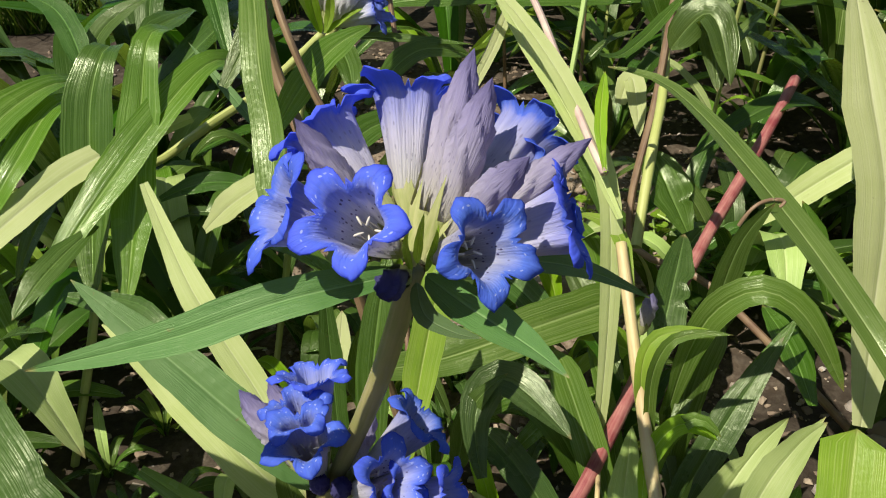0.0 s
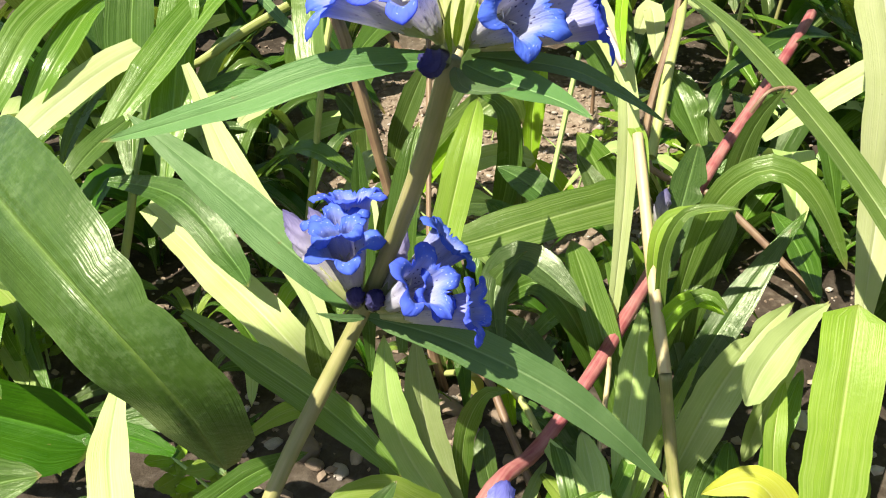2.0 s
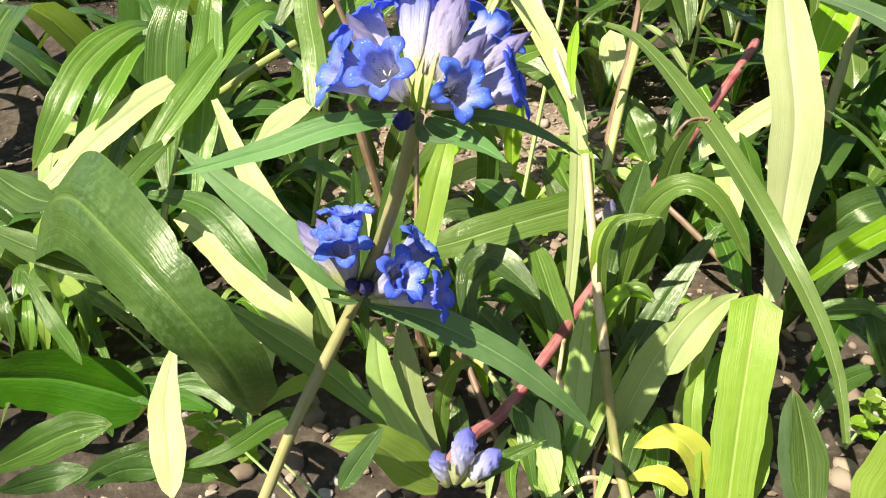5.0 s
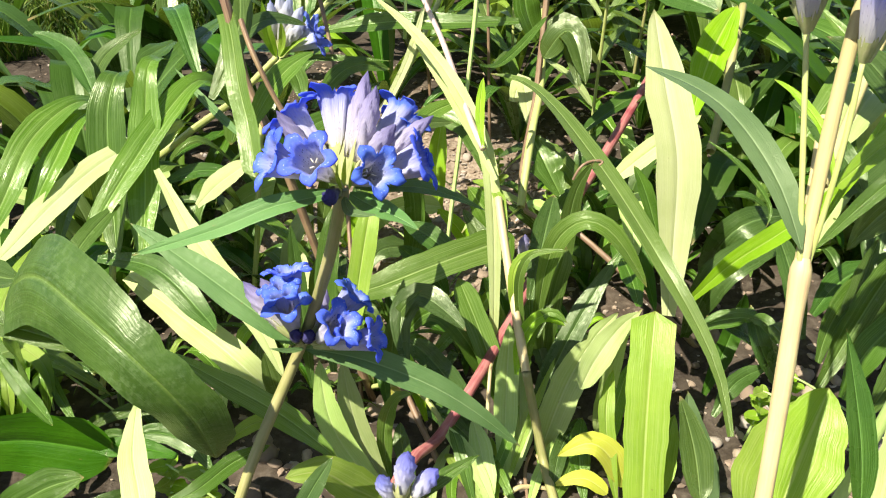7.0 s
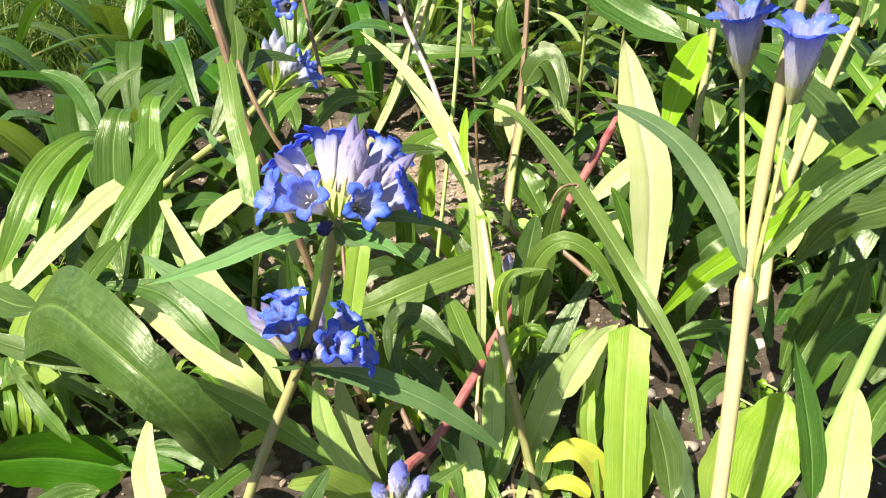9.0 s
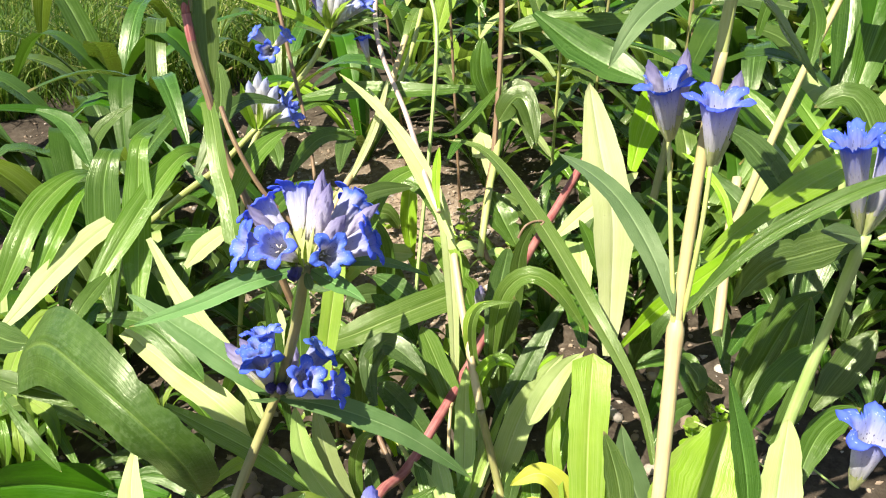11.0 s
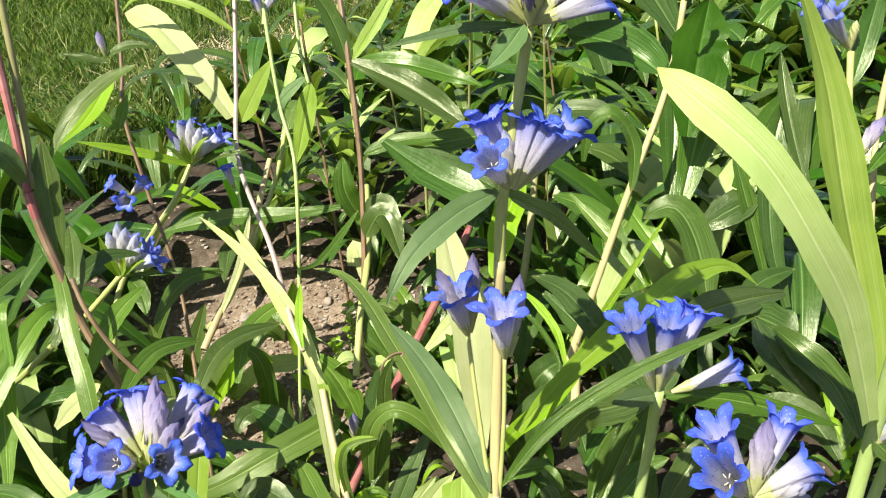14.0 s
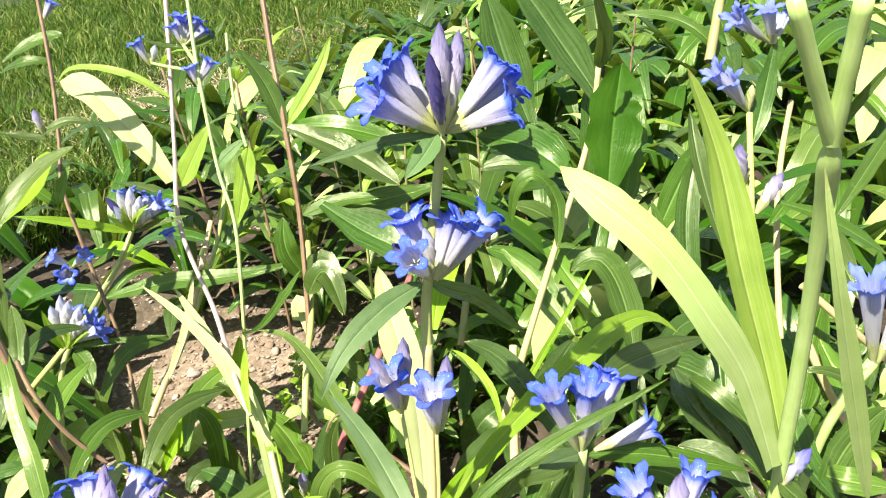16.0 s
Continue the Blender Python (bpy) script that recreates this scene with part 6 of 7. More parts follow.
leaf(clump_g, [(0.307, 0.370, 0.195), (0.324, 0.330, 0.170), (0.337, 0.290, 0.143)], 0.0113, LEAF_FRESH)
leaf(clump_g, [(0.369, 0.360, 0.199), (0.343, 0.370, 0.222), (0.323, 0.380, 0.230)], 0.0179, LEAF_GREEN, nibble=1)
leaf(clump_g, [(0.454, 0.280, 0.106), (0.454, 0.310, 0.160), (0.469, 0.340, 0.213), (0.492, 0.360, 0.255)], 0.0221, LEAF_DARK)
leaf(clump_g, [(0.388, 0.250, 0.112), (0.422, 0.280, 0.130), (0.465, 0.290, 0.134)], 0.0170, LEAF_DARK)
leaf(clump_g, [(0.252, 0.280, 0.161), (0.274, 0.250, 0.137), (0.279, 0.230, 0.121)], 0.0157, LEAF_DARK)
leaf(clump_g, [(0.272, 0.240, 0.116), (0.309, 0.270, 0.131), (0.335, 0.290, 0.141)], 0.0205, LEAF_DARK)
leaf(clump_g, [(0.364, 0.200, 0.165), (0.381, 0.190, 0.157), (0.388, 0.180, 0.151)], 0.0277, LEAF_DARK)
leaf(clump_g, [(0.363, 0.120, 0.145), (0.354, 0.150, 0.162), (0.356, 0.180, 0.174)], 0.0219, LEAF_DARK)
leaf(clump_g, [(0.384, 0.070, 0.141), (0.420, 0.090, 0.153), (0.456, 0.100, 0.164)], 0.0204, LEAF_GREEN)
leaf(clump_g, [(0.354, 0.090, 0.135), (0.348, 0.110, 0.149), (0.329, 0.130, 0.154)], 0.0192, LEAF_DARK)
leaf(clump_g, [(0.424, 0.060, 0.144), (0.402, 0.070, 0.149), (0.393, 0.090, 0.143)], 0.0163, LEAF_FRESH)
leaf(clump_g, [(0.386, 0.060, 0.149), (0.396, 0.100, 0.149), (0.411, 0.130, 0.167)], 0.0193, LEAF_DARK)
leaf(clump_g, [(0.337, 0.110, 0.124), (0.319, 0.120, 0.143), (0.298, 0.130, 0.147)], 0.0173, LEAF_GREEN)
leaf(clump_g, [(0.459, 0.100, 0.146), (0.455, 0.130, 0.158), (0.456, 0.160, 0.180)], 0.0207, LEAF_FRESH)

clump_h = plant("strap_leaf_clump", (-0.100, 0.340, 0.0), "clump of slender green strap leaves beside bare soil")
leaf(clump_h, [(-0.095, 0.330, 0.161), (-0.078, 0.360, 0.196), (-0.081, 0.400, 0.224)], 0.0166, LEAF_GREEN)
leaf(clump_h, [(-0.072, 0.300, 0.146), (-0.052, 0.340, 0.171), (-0.033, 0.370, 0.177)], 0.0149, LEAF_FRESH)
leaf(clump_h, [(-0.010, 0.300, 0.104), (0.015, 0.340, 0.129), (0.059, 0.370, 0.124)], 0.0149, LEAF_GREEN)
leaf(clump_h, [(0.022, 0.330, 0.102), (0.036, 0.370, 0.125), (0.071, 0.400, 0.130)], 0.0139, LEAF_FRESH)
leaf(clump_h, [(-0.040, 0.400, 0.128), (-0.014, 0.430, 0.148), (0.017, 0.450, 0.140)], 0.0146, LEAF_GREEN)
leaf(clump_h, [(-0.094, 0.360, 0.170), (-0.070, 0.400, 0.191), (-0.041, 0.420, 0.183)], 0.0142, LEAF_DARK)
leaf(clump_h, [(-0.051, 0.280, 0.134), (-0.029, 0.320, 0.147), (0.001, 0.340, 0.139)], 0.0141, LEAF_GREEN)
leaf(clump_h, [(0.083, 0.360, 0.083), (0.071, 0.400, 0.107), (0.040, 0.420, 0.115)], 0.0167, LEAF_GREEN)

clump_s = plant("strap_leaf_clump", (0.060, 0.330, 0.0), "young clump of fresh green strap leaves on the bare soil")
leaf(clump_s, [(-0.049, 0.529, -0.056), (-0.002, 0.539, -0.002), (0.031, 0.549, 0.022), (0.049, 0.559, -0.004)], 0.0284, LEAF_FRESH, cup=0.3)
leaf(clump_s, [(-0.060, 0.549, -0.056), (-0.048, 0.564, -0.006), (-0.025, 0.579, 0.048)], 0.0184, LEAF_GREEN, cup=0.4)
leaf(clump_s, [(-0.115, 0.572, -0.056), (-0.086, 0.582, 0.011), (-0.058, 0.592, 0.054)], 0.0114, LEAF_GREEN, cup=0.4)
leaf(clump_s, [(-0.014, 0.546, -0.056), (0.020, 0.556, -0.032), (0.063, 0.566, -0.039)], 0.0204, LEAF_SAGE, shape='blunt')
leaf(clump_s, [(0.017, 0.445, -0.056), (0.031, 0.452, -0.005), (0.028, 0.458, 0.044), (0.007, 0.465, 0.056)], 0.0176, LEAF_GREEN, cup=0.35)
leaf(clump_s, [(0.040, 0.436, -0.056), (0.042, 0.451, -0.024), (0.040, 0.466, 0.009)], 0.0183, LEAF_GREEN)
leaf(clump_s, [(0.114, 0.447, -0.056), (0.100, 0.462, -0.007), (0.080, 0.477, 0.024)], 0.0274, LEAF_FRESH, cup=0.3, nibble=1)
leaf(clump_s, [(0.062, 0.583, -0.056), (0.061, 0.598, -0.005), (0.069, 0.613, 0.040)], 0.0187, LEAF_LIME, cup=0.4)
leaf(clump_s, [(-0.037, 0.524, -0.056), (-0.012, 0.521, -0.015), (0.016, 0.517, 0.013), (0.038, 0.514, -0.002)], 0.0163, LEAF_LIME, cup=0.35)
leaf(clump_s, [(-0.070, 0.554, -0.056), (-0.083, 0.564, -0.012), (-0.104, 0.574, 0.015)], 0.0237, LEAF_GREEN)
leaf(clump_s, [(-0.123, 0.626, -0.056), (-0.143, 0.641, -0.017), (-0.169, 0.656, 0.017)], 0.0168, LEAF_DARK)
leaf(clump_s, [(-0.161, 0.591, -0.056), (-0.138, 0.601, -0.034), (-0.093, 0.611, -0.021)], 0.0251, LEAF_MID, shape='blunt')
leaf(clump_s, [(-0.221, 0.667, -0.056), (-0.224, 0.682, -0.009), (-0.202, 0.697, 0.010)], 0.0259, LEAF_FRESH, cup=0.35)
leaf(clump_s, [(-0.227, 0.603, -0.056), (-0.217, 0.618, -0.028), (-0.197, 0.633, -0.014)], 0.0225, LEAF_GREEN)
leaf(clump_s, [(0.084, 0.474, -0.056), (0.076, 0.484, -0.027), (0.054, 0.494, -0.005)], 0.0161, LEAF_LIME)
leaf(clump_s, [(-0.010, 0.484, -0.056), (0.001, 0.494, -0.045), (0.028, 0.504, -0.049)], 0.0214, LEAF_DARK)
leaf(clump_s, [(0.056, 0.417, -0.056), (0.044, 0.427, -0.033), (0.016, 0.437, -0.010)], 0.0198, LEAF_DARK)
leaf(clump_s, [(-0.079, 0.542, -0.056), (-0.078, 0.557, -0.032), (-0.084, 0.572, 0.039)], 0.0155, LEAF_FRESH, cup=0.4)
leaf(clump_s, [(0.079, 0.395, -0.056), (0.101, 0.405, -0.034), (0.126, 0.415, -0.050)], 0.0220, LEAF_LIME, cup=0.3)
stem(clump_s, [(-0.008, 0.400, 0.096), (0.007, 0.430, 0.111), (0.029, 0.500, 0.123), (0.069, 0.580, 0.195)], 0.0031, STEM_STRAW)

back_r = plant("gentian", (0.430, 0.260, 0.0), "gentian with faded blue and white flowers among leaves")
stem(back_r, [(0.452, 0.220, 0.148), (0.473, 0.260, 0.232), (0.487, 0.289, 0.303)], 0.0028, STEM_YEL)
flower(back_r, (0.485, 0.289, 0.305), (0.454, 0.290, 0.340), narrow=0.75, pale=True)
flower(back_r, (0.485, 0.289, 0.305), (0.464, 0.285, 0.333), narrow=0.75, pale=True)
bud(back_r, (0.486, 0.289, 0.305), (0.487, 0.288, 0.325), mat=CALYX)
bud(back_r, (0.471, 0.270, 0.252), (0.463, 0.265, 0.289), fat=1.3)
bud(back_r, (0.470, 0.250, 0.238), (0.490, 0.250, 0.266), fat=1.3)
stem(back_r, [(0.476, 0.220, 0.142), (0.512, 0.280, 0.231), (0.559, 0.330, 0.291)], 0.0026, STEM_BUFF)
stem(back_r, [(0.485, 0.340, 0.334), (0.505, 0.360, 0.369), (0.516, 0.370, 0.384)], 0.0042, STEM_OLIVE)
flower(back_r, (0.508, 0.300, 0.352), (0.470, 0.290, 0.377), narrow=0.75, pale=True)
flower(back_r, (0.511, 0.300, 0.351), (0.502, 0.295, 0.378), narrow=0.75, pale=True)
flower(back_r, (0.514, 0.300, 0.350), (0.528, 0.310, 0.367), narrow=0.75, pale=True)
leaf(back_r, [(0.514, 0.300, 0.349), (0.499, 0.290, 0.309), (0.484, 0.280, 0.279)], 0.0156, LEAF_DARK)
leaf(back_r, [(0.509, 0.340, 0.321), (0.490, 0.360, 0.353), (0.470, 0.380, 0.367), (0.434, 0.400, 0.372)], 0.0150, LEAF_GREEN, shape='lance')
leaf(back_r, [(0.559, 0.320, 0.321), (0.601, 0.340, 0.340), (0.654, 0.360, 0.339)], 0.0189, LEAF_GREEN)
leaf(back_r, [(0.531, 0.270, 0.245), (0.495, 0.250, 0.240), (0.473, 0.240, 0.230)], 0.0103, LEAF_GREEN)
leaf(back_r, [(0.465, 0.220, 0.257), (0.492, 0.200, 0.245), (0.524, 0.180, 0.220)], 0.0134, LEAF_GREEN)
leaf(back_r, [(0.515, 0.220, 0.237), (0.560, 0.240, 0.262), (0.606, 0.260, 0.289)], 0.0128, LEAF_GREEN)
leaf(back_r, [(0.475, 0.180, 0.201), (0.458, 0.170, 0.156), (0.436, 0.150, 0.118)], 0.0238, LEAF_GREEN)
leaf(back_r, [(0.500, 0.160, 0.168), (0.478, 0.165, 0.153), (0.458, 0.160, 0.124)], 0.0239, LEAF_GREEN)


# ---- ground: one sheet to the horizon, fine near the plants ----
def ground_sheet():
    n = 260
    k = np.linspace(-1, 1, n)
    f = 0.0016 * np.sinh(11.0 * np.abs(k)) * np.sign(k) + 0.55 * k
    xs, ys = 0.12 + f, 0.55 + f
    verts = [(x, y, ground_height(x, y)) for y in ys for x in xs]
    faces = [(i * n + j, i * n + j + 1, (i + 1) * n + j + 1, (i + 1) * n + j) for i in range(n - 1) for j in range(n - 1)]
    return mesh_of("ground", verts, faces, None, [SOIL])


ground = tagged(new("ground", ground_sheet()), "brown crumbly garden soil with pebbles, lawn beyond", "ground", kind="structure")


# ---- rosettes that fill the bed between the larger plants ----
def rosette(seed, count, reach, width, mats):
    """Long strap leaves that rise from one crown and arch over."""
    r = np.random.default_rng(seed)
    ob = tagged(new("strap_leaf_clump"), "leafy clump of arching green strap leaves in the flower bed", "plant")
    for i in range(count):
        a = 2.4 * i + r.uniform(-0.4, 0.4)
        d = np.array((math.cos(a), math.sin(a), 0))
        ln = reach * r.uniform(0.6, 1.1)
        rise, droop = r.uniform(0.55, 1.15), r.uniform(-0.15, 0.45)
        p0 = d * 0.006
        p1 = d * ln * 0.22 + np.array((0, 0, ln * 0.45 * rise))
        p2 = d * ln * 0.52 + np.array((0, 0, ln * 0.68 * rise))
        p3 = d * ln * 0.85 + np.array((0, 0, max(0.012, ln * (0.72 - droop) * rise)))
        leaf(ob, [p0, p1, p2, p3], width * r.uniform(0.7, 1.2), mats[int(r.integers(0, len(mats)))], face=tuple(np.array((0, 0, 1.0)) - 0.5 * d))
    return ob


def in_view(x, y):
    """The wedge of ground that the camera's walk looks over."""
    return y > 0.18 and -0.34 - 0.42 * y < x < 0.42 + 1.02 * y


def bed():
    r = np.random.default_rng(11)
    mats = [[LEAF_GREEN, LEAF_FRESH, LEAF_DEEP, LEAF_DARK], [LEAF_LIME, LEAF_DARK, LEAF_GREEN, LEAF_DEEP, LEAF_FRESH, LEAF_DARK], [LEAF_DARK, LEAF_FRESH, LEAF_DEEP, LEAF_GREEN, LEAF_MID]]
    kinds = [rosette(200 + i, 8 + i % 3, 0.25 + 0.02 * (i % 3), 0.027 + 0.008 * (i % 3), mats[i % 3]) for i in range(8)]
    # darker leaf colours stand in for the shade over the back left
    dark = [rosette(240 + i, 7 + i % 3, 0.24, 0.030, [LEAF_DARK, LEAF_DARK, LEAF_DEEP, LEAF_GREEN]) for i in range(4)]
    small = [rosette(260 + i, 8 + i % 3, 0.115, 0.017, mats[(i + 2) % 3]) for i in range(5)]
    tall_spots, low_spots = [], []
    for _ in range(9000):
        x, y = r.uniform(-0.9, 2.6), 0.33 + 3.0 * r.random() ** 1.5
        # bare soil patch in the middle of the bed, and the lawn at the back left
        if not in_view(x, y) or ((x - 0.02) / 0.20) ** 2 + ((y - 0.60) / 0.20) ** 2 < 1 or y - x > 1.50:
            continue
        if x < 0.02 + 0.12 * (y - 0.9) and y > 0.80 and r.random() < 0.86:
            continue
        if (y < 0.70 and -0.22 < x < 0.34) or (y < 0.56 and x < 0) or (y < 0.50 and x > 0.0):
            continue
        if all(math.hypot(x - a, y - b) > 0.086 + 0.022 * y + (0.02 if x < -0.1 else 0) for a, b in tall_spots) and len(tall_spots) < 290:
            tall_spots.append((x, y))
    for _ in range(4000):
        x, y = r.uniform(-0.35, 0.75), r.uniform(0.19, 0.62)
        if not in_view(x, y) or ((x - 0.02) / 0.17) ** 2 + ((y - 0.60) / 0.17) ** 2 < 1 or (0.17 < x < 0.40 and y < 0.44) or y < 0.24 or (-0.02 < x < 0.20 and y < 0.30):
            continue
        if all(math.hypot(x - a, y - b) > 0.040 for a, b in low_spots) and len(low_spots) < 110:
            low_spots.append((x, y))
    # spots whose shade comes from the darker leaves, not from a caster
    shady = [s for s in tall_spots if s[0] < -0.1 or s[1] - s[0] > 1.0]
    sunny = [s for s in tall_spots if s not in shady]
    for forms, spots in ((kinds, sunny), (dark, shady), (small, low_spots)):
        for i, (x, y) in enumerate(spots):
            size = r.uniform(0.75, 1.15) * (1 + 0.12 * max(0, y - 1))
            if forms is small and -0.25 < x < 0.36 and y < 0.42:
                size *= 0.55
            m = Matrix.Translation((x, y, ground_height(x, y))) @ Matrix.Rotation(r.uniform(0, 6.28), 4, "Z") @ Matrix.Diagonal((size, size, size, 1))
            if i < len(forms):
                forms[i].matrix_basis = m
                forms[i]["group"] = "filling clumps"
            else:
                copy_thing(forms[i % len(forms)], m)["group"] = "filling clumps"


bed()


# ---- leafy gentian stalks further back in the bed ----
def leafy_stalk(seed, mat, leaf_mats):
    """A thin upright stalk with crossed pairs of narrow leaves and a leaf tuft at the top."""
    r = np.random.default_rng(seed)
    ob = tagged(new("gentian"), "thin upright gentian stalk with paired narrow leaves", "plant", "stalks at the back")
    h, lean = r.uniform(0.30, 0.38), r.uniform(-0.05, 0.05)
    line = [(0, 0, -0.005), (lean * 0.3, 0.01, h * 0.4), (lean, 0.03, h)]
    stem(ob, line, 0.0020, mat, taper=0.7)
    for k in range(6):
        s = 0.30 + 0.14 * k
        p = np.array((lean * s * s, 0.03 * s * s, h * s))
        turn = k * 1.57 + r.uniform(-0.3, 0.3)
        for side in (0, math.pi):
            d = np.array((math.cos(turn + side), math.sin(turn + side), 0))
            ln = r.uniform(0.055, 0.085) * (1.1 - 0.4 * s)
            up = np.array((0, 0, 1.0))
            leaf(ob, [p, p + d * ln * 0.4 + up * ln * 0.35, p + d * ln + up * ln * r.uniform(0.1, 0.6)], r.uniform(0.010, 0.016), leaf_mats[int(r.integers(0, len(leaf_mats)))], shape="lance", face=tuple(up - 0.4 * d))
    return ob


stalks = [leafy_stalk(300, STEM_BROWN, (LEAF_LIME, LEAF_FRESH, LEAF_GREEN)), leafy_stalk(301, STEM_YEL, (LEAF_LIME, LEAF_MID, LEAF_FRESH)), leafy_stalk(302, STEM_OLIVE, (LEAF_FRESH, LEAF_GREEN, LEAF_DARK))]
for i, (x, y, turn) in enumerate(((0.130, 0.700, 20), (0.230, 0.640, 140), (0.300, 0.740, 250), (0.070, 0.800, 70), (0.180, 0.860, 310), (0.400, 0.700, 200), (0.470, 0.820, 100), (0.560, 0.640, 30), (0.260, 0.960, 160), (0.640, 0.780, 280))):
    m = pose(x, y, ground_height(x, y), rz=turn)
    if i < 3:
        stalks[i].matrix_basis = m
    else:
        copy_thing(stalks[i % 3], m)


# ---- lawn ----
def lawn():
    r = np.random.default_rng(5)
    verts, faces = [], []
    count = 0
    while count < 90000:
        u = r.random()
        y = 1.05 + 5.0 * u ** 2.2
        x = r.uniform(-2.4, 1.4)
        if y - x < 1.46 + 0.12 * math.sin(9 * x) or abs(x) > 0.5 + 0.55 * y:
            continue
        tuft = noise.noise(Vector((x * 7.0, y * 7.0, 0.3))) + 0.6 * noise.noise(Vector((x * 19.0, y * 19.0, 5.0)))
        if tuft < -0.2 and r.random() < 0.7:
            continue
        # a worn, strawy patch at the edge keeps few green blades
        if ((x - 0.03) / 0.30) ** 2 + ((y - 2.05) / 0.42) ** 2 < 1 and r.random() < 0.8:
            continue
        h = r.uniform(0.02, 0.055) * (1 + 0.12 * y) * (1 + 0.9 * tuft) * (1.9 if y - x < 1.9 else 1.0)
        a, b = r.uniform(0, 6.28), r.uniform(0, 6.28)
        w = 0.0008 * (1 + 0.4 * y)
        dx, dy = math.cos(a) * w, math.sin(a) * w
        lean = r.uniform(0.4, 1.3)
        lx, ly = math.cos(b) * h * lean, math.sin(b) * h * lean
        z = ground_height(x, y)
        o = len(verts)
        verts += [(x - dx, y - dy, z), (x + dx, y + dy, z), (x + lx * 0.4 + dx * 0.8, y + ly * 0.4 + dy * 0.8, z + h * 0.7), (x + lx * 0.4 - dx * 0.8, y + ly * 0.4 - dy * 0.8, z + h * 0.7), (x + lx, y + ly, z + h * 0.95)]
        faces += [(o, o + 1, o + 2, o + 3), (o + 3, o + 2, o + 4)]
        count += 1
    tagged(new("lawn_grass", mesh_of("lawn_grass", verts, faces, None, [GRASS])), "short sunlit lawn grass with dry straw", "grass", kind="stuff")
    # a patch of dry cut straw at the edge of the bed
    verts, faces = [], []
    for _ in range(5200):
        x, y = r.normal(0.06, 0.26), r.normal(2.0, 0.24)
        if y - x < 1.4:
            continue
        a, tip, w = r.uniform(0, 6.28), r.uniform(-0.3, 0.6), 0.0016
        ln = r.uniform(0.02, 0.07)
        dx, dy = math.cos(a) * ln, math.sin(a) * ln
        z = r.uniform(0.004, 0.03)
        o = len(verts)
        verts += [(x - dy / ln * w, y + dx / ln * w, z), (x + dy / ln * w, y - dx / ln * w, z), (x + dx, y + dy, z + ln * tip)]
        faces.append((o, o + 1, o + 2))
    tagged(new("dry_straw", mesh_of("dry_straw", verts, faces, None, [STRAW])), "dry pale straw lying on the lawn edge", "straw", kind="stuff")


lawn()


# ---- dry leaf litter on bare ground behind the bed ----
def litter():
    r = np.random.default_rng(9)
    verts, faces = [], []
    for _ in range(900):
        x, y = r.normal(0.52, 0.16), r.normal(2.75, 0.28)
        ln, w, a = r.uniform(0.015, 0.05), r.uniform(0.006, 0.016), r.uniform(0, 6.28)
        d, e = np.array((math.cos(a), math.sin(a), r.uniform(-0.2, 0.5))) * ln, np.array((-math.sin(a), math.cos(a), r.uniform(-0.3, 0.3))) * w
        p = np.array((x, y, ground_height(x, y) + r.uniform(0.004, 0.03)))
        o = len(verts)
        verts += [p - d, p - d * 0.3 + e, p + d * 0.5 + e * 0.7, p + d, p + d * 0.3 - e, p - d * 0.5 - e * 0.8]
        faces += [(o, o + 1, o + 2, o + 3), (o, o + 3, o + 4, o + 5)]
    n = Nodes("dry_leaf_litter")
    base = n.ramp(n.add("NewGeometry").outputs["Random Per Island"], [(0.0, (0.10, 0.05, 0.03)), (0.6, (0.24, 0.14, 0.09)), (1.0, (0.42, 0.31, 0.22))])
    tagged(new("leaf_litter", mesh_of("leaf_litter", verts, faces, None, [n.out(n.principled(base, 0.8))])), "dry brown curled leaf litter on bare ground", "litter", kind="stuff")


litter()


# ---- small weeds with rounded leaves ----
def weed(x, y, h, seed):
    r = np.random.default_rng(seed)
    ob = plant("weed", (x, y, 0), "small weed with rounded bright green leaflets", "weed")
    z0 = ground_height(x, y)
    stem(ob, [(x, y, z0), (x + 0.004, y - 0.003, z0 + h * 0.6), (x + 0.006, y - 0.004, z0 + h)], 0.0009, STEM_GREEN, sides=6)
    for i in range(13):
        a = 2.4 * i
        z = z0 + h * (0.3 + 0.7 * i / 12)
        d = np.array((math.cos(a), math.sin(a), 0.25))
        p = np.array((x + 0.005, y - 0.003, z))
        ln = r.uniform(0.007, 0.013)
        leaf(ob, [p, p + d * ln * 0.5, p + d * ln], ln * 0.75, LEAF_LIME, shape="oval", face=(-0.2 * d[0], -0.3, 1.0))
    return ob


for i, (x, y, h) in enumerate([(-0.135, 0.214, 0.040), (-0.116, 0.212, 0.036), (-0.241, 0.313, 0.050), (0.245, 0.238, 0.045), (0.266, 0.242, 0.050), (0.10, 0.56, 0.05), (0.12, 0.60, 0.07),
                              (0.16, 0.53, 0.06), (-0.08, 0.50, 0.05), (0.03, 0.66, 0.04), (0.17, 0.50, 0.05), (0.200, 0.130, 0.060), (-0.02, 0.55, 0.04)]):
    weed(x, y, h, 300 + i)


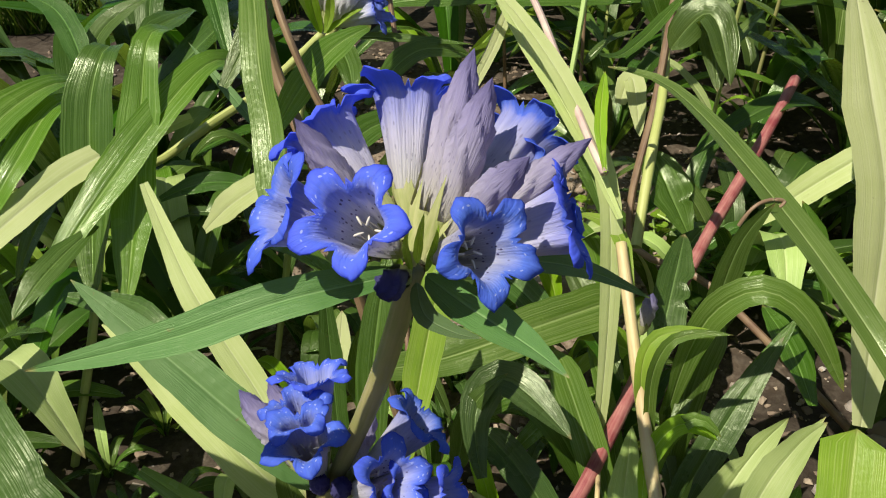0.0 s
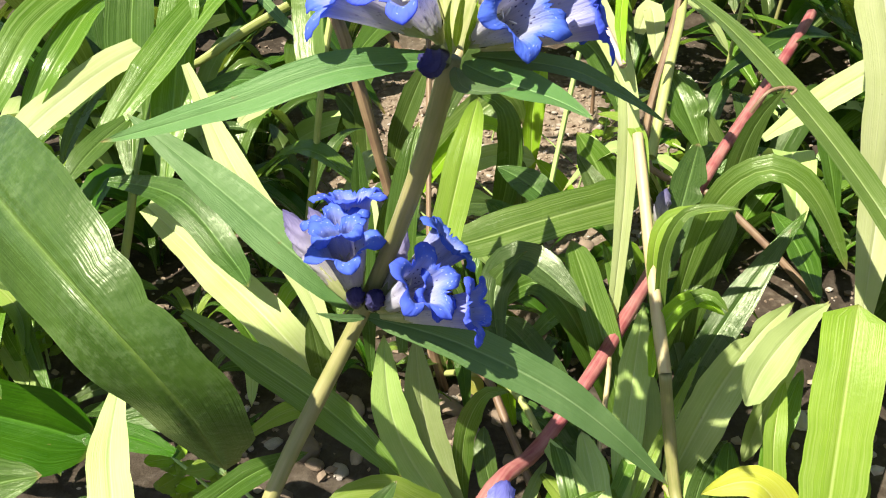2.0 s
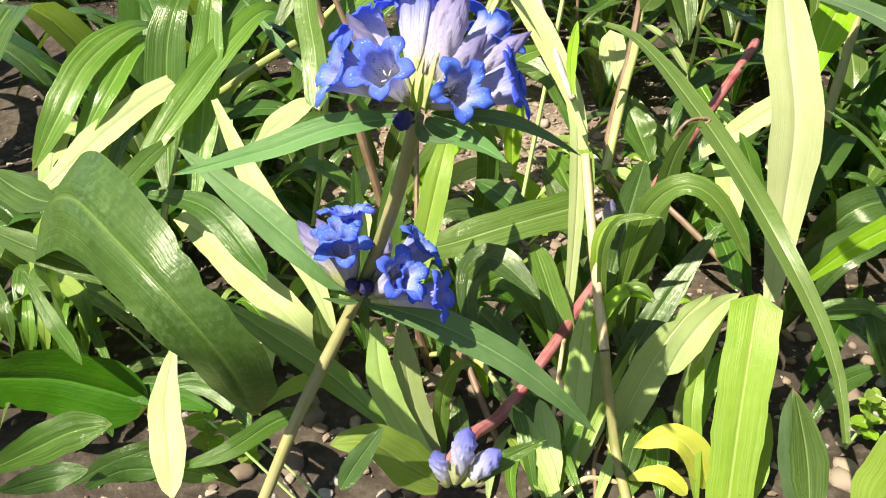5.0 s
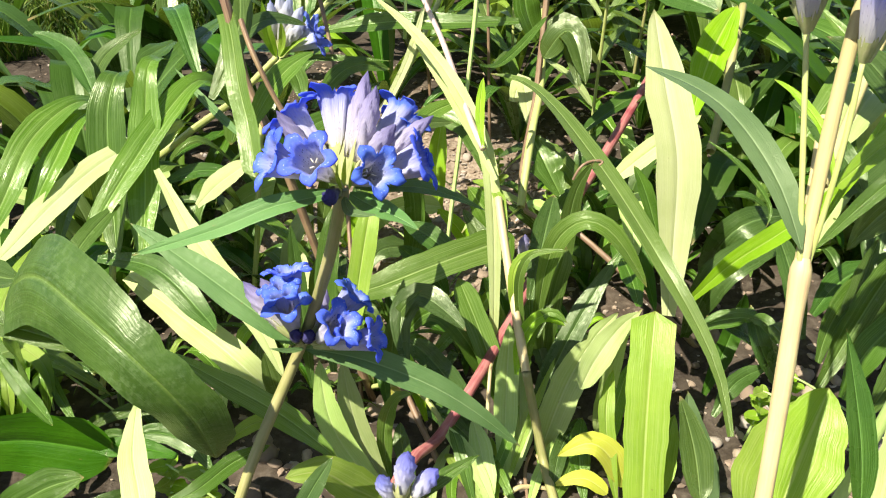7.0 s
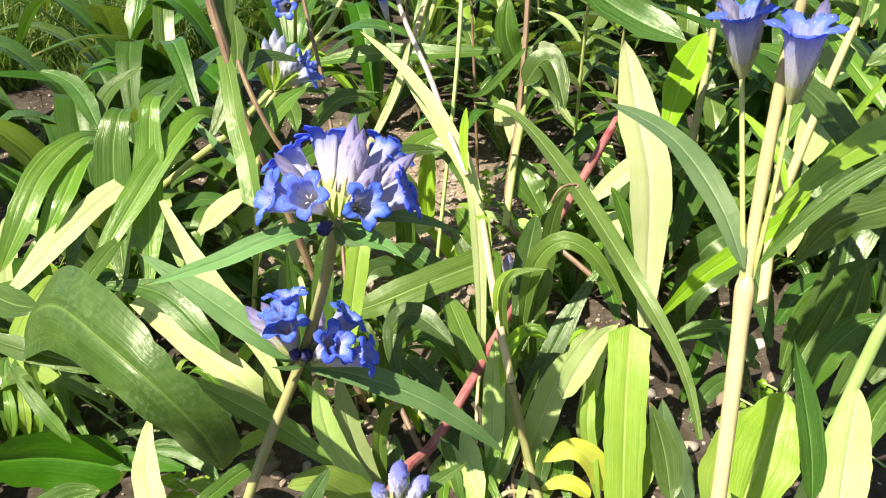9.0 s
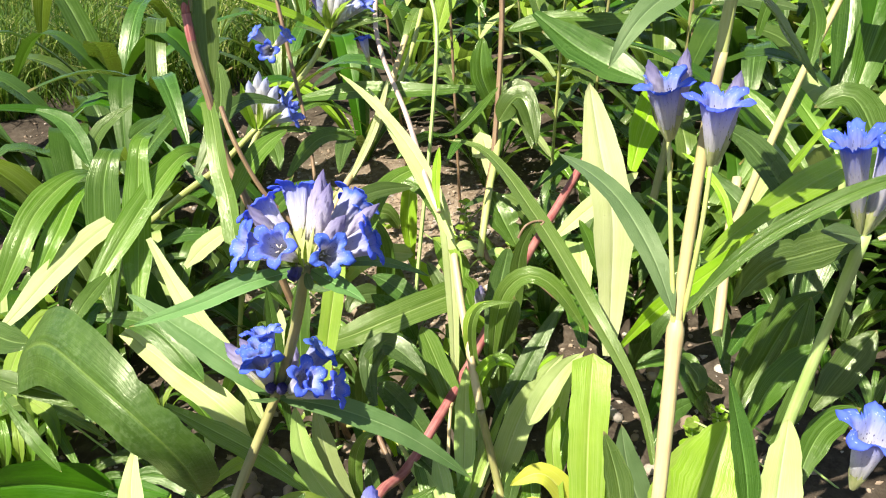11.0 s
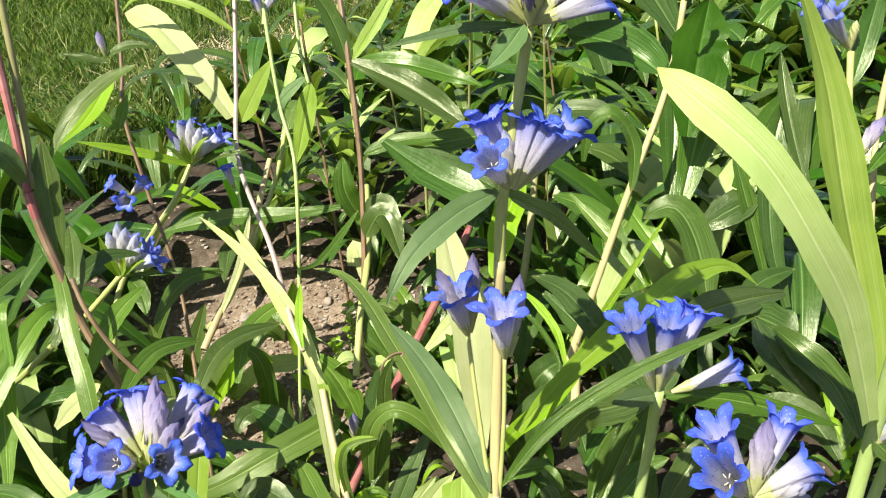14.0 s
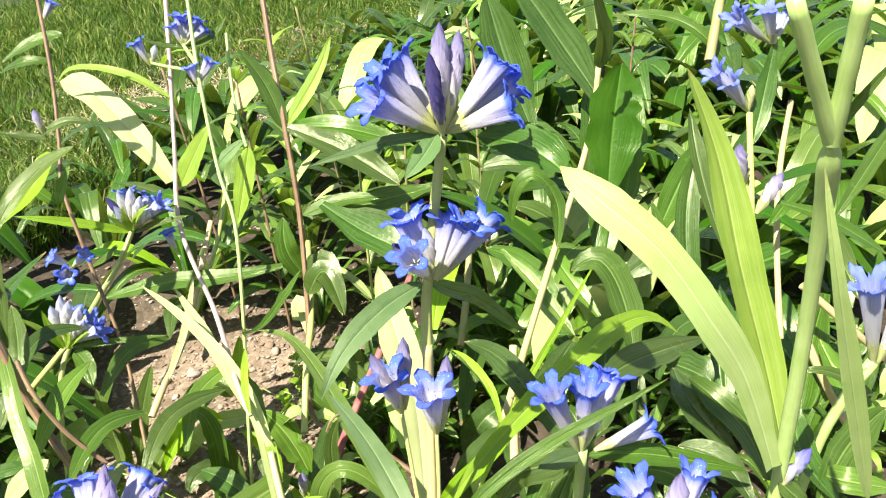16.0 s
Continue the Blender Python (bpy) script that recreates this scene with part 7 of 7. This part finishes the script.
# ---- pebbles and crumbs on the soil ----
def stone_mesh(seed):
    r = np.random.default_rng(seed)
    bm = bmesh.new()
    bmesh.ops.create_icosphere(bm, subdivisions=2, radius=1.0)
    off = r.uniform(0, 40, 3)
    for v in bm.verts:
        v.co *= 1 + 0.42 * noise.noise(v.co * 1.1 + Vector(off)) + 0.18 * noise.noise(v.co * 2.7 + Vector(off))
        v.co.z *= 0.62
    me = bpy.data.meshes.new("pebble")
    bm.to_mesh(me)
    bm.free()
    me.materials.append(STONE)
    me.polygons.foreach_set("use_smooth", np.ones(len(me.polygons), dtype=bool))
    return me


def pebbles():
    r = np.random.default_rng(21)
    forms = [stone_mesh(400 + i) for i in range(8)]
    for i in range(290):
        if i < 170:
            x, y = r.normal(0.03, 0.11), r.normal(0.60, 0.11)
        elif i < 230:
            x, y = r.uniform(0.18, 0.34), r.uniform(0.17, 0.36)
        else:
            x, y = r.uniform(-0.13, 0.03), r.uniform(0.13, 0.30)
        s = (0.0025 if i < 170 else 0.0032) + 0.0055 * r.random() ** 2.2
        ob = put("pebble", forms[int(r.integers(0, 8))], ground, Matrix.Translation((x, y, ground_height(x, y) + s * 0.25)) @ Euler((r.uniform(-0.4, 0.4), r.uniform(-0.4, 0.4), r.uniform(0, 6.28))).to_matrix().to_4x4() @ Matrix.Diagonal((s * r.uniform(0.8, 1.4), s, s, 1)))
    # finer gravel and clods in one piece
    verts, faces = [], []
    ico = [(0, 0, 1), (0.89, 0, 0.45), (0.28, 0.85, 0.45), (-0.72, 0.53, 0.45), (-0.72, -0.53, 0.45), (0.28, -0.85, 0.45), (0.72, 0.53, -0.45), (-0.28, 0.85, -0.45), (-0.89, 0, -0.45), (-0.28, -0.85, -0.45), (0.72, -0.53, -0.45), (0, 0, -1)]
    tri = [(0, 1, 2), (0, 2, 3), (0, 3, 4), (0, 4, 5), (0, 5, 1), (1, 6, 2), (2, 7, 3), (3, 8, 4), (4, 9, 5), (5, 10, 1), (6, 7, 2), (7, 8, 3), (8, 9, 4), (9, 10, 5), (10, 6, 1), (11, 7, 6), (11, 8, 7), (11, 9, 8), (11, 10, 9), (11, 6, 10)]
    for i in range(12000):
        if i % 2:
            x, y = r.normal(0.02, 0.15), r.normal(0.60, 0.15)
        else:
            x, y = r.uniform(-0.5, 0.8), r.uniform(0.08, 1.1)
        s = 0.0008 + 0.0028 * r.random() ** 2.4
        z = ground_height(x, y) + s * 0.3
        o = len(verts)
        k = r.uniform(0.5, 1.4, (12, 1)) * np.array(ico) * s * np.array((r.uniform(0.7, 1.5), r.uniform(0.7, 1.2), r.uniform(0.5, 0.9)))
        verts += [(x + a, y + b, z + c) for a, b, c in k]
        faces += [(o + a, o + b, o + c) for a, b, c in tri]
    ob = new("gravel", mesh_of("gravel", verts, faces, None, [STONE], smooth=False))
    ob.parent = ground
    ob["kind"] = "stuff"


pebbles()
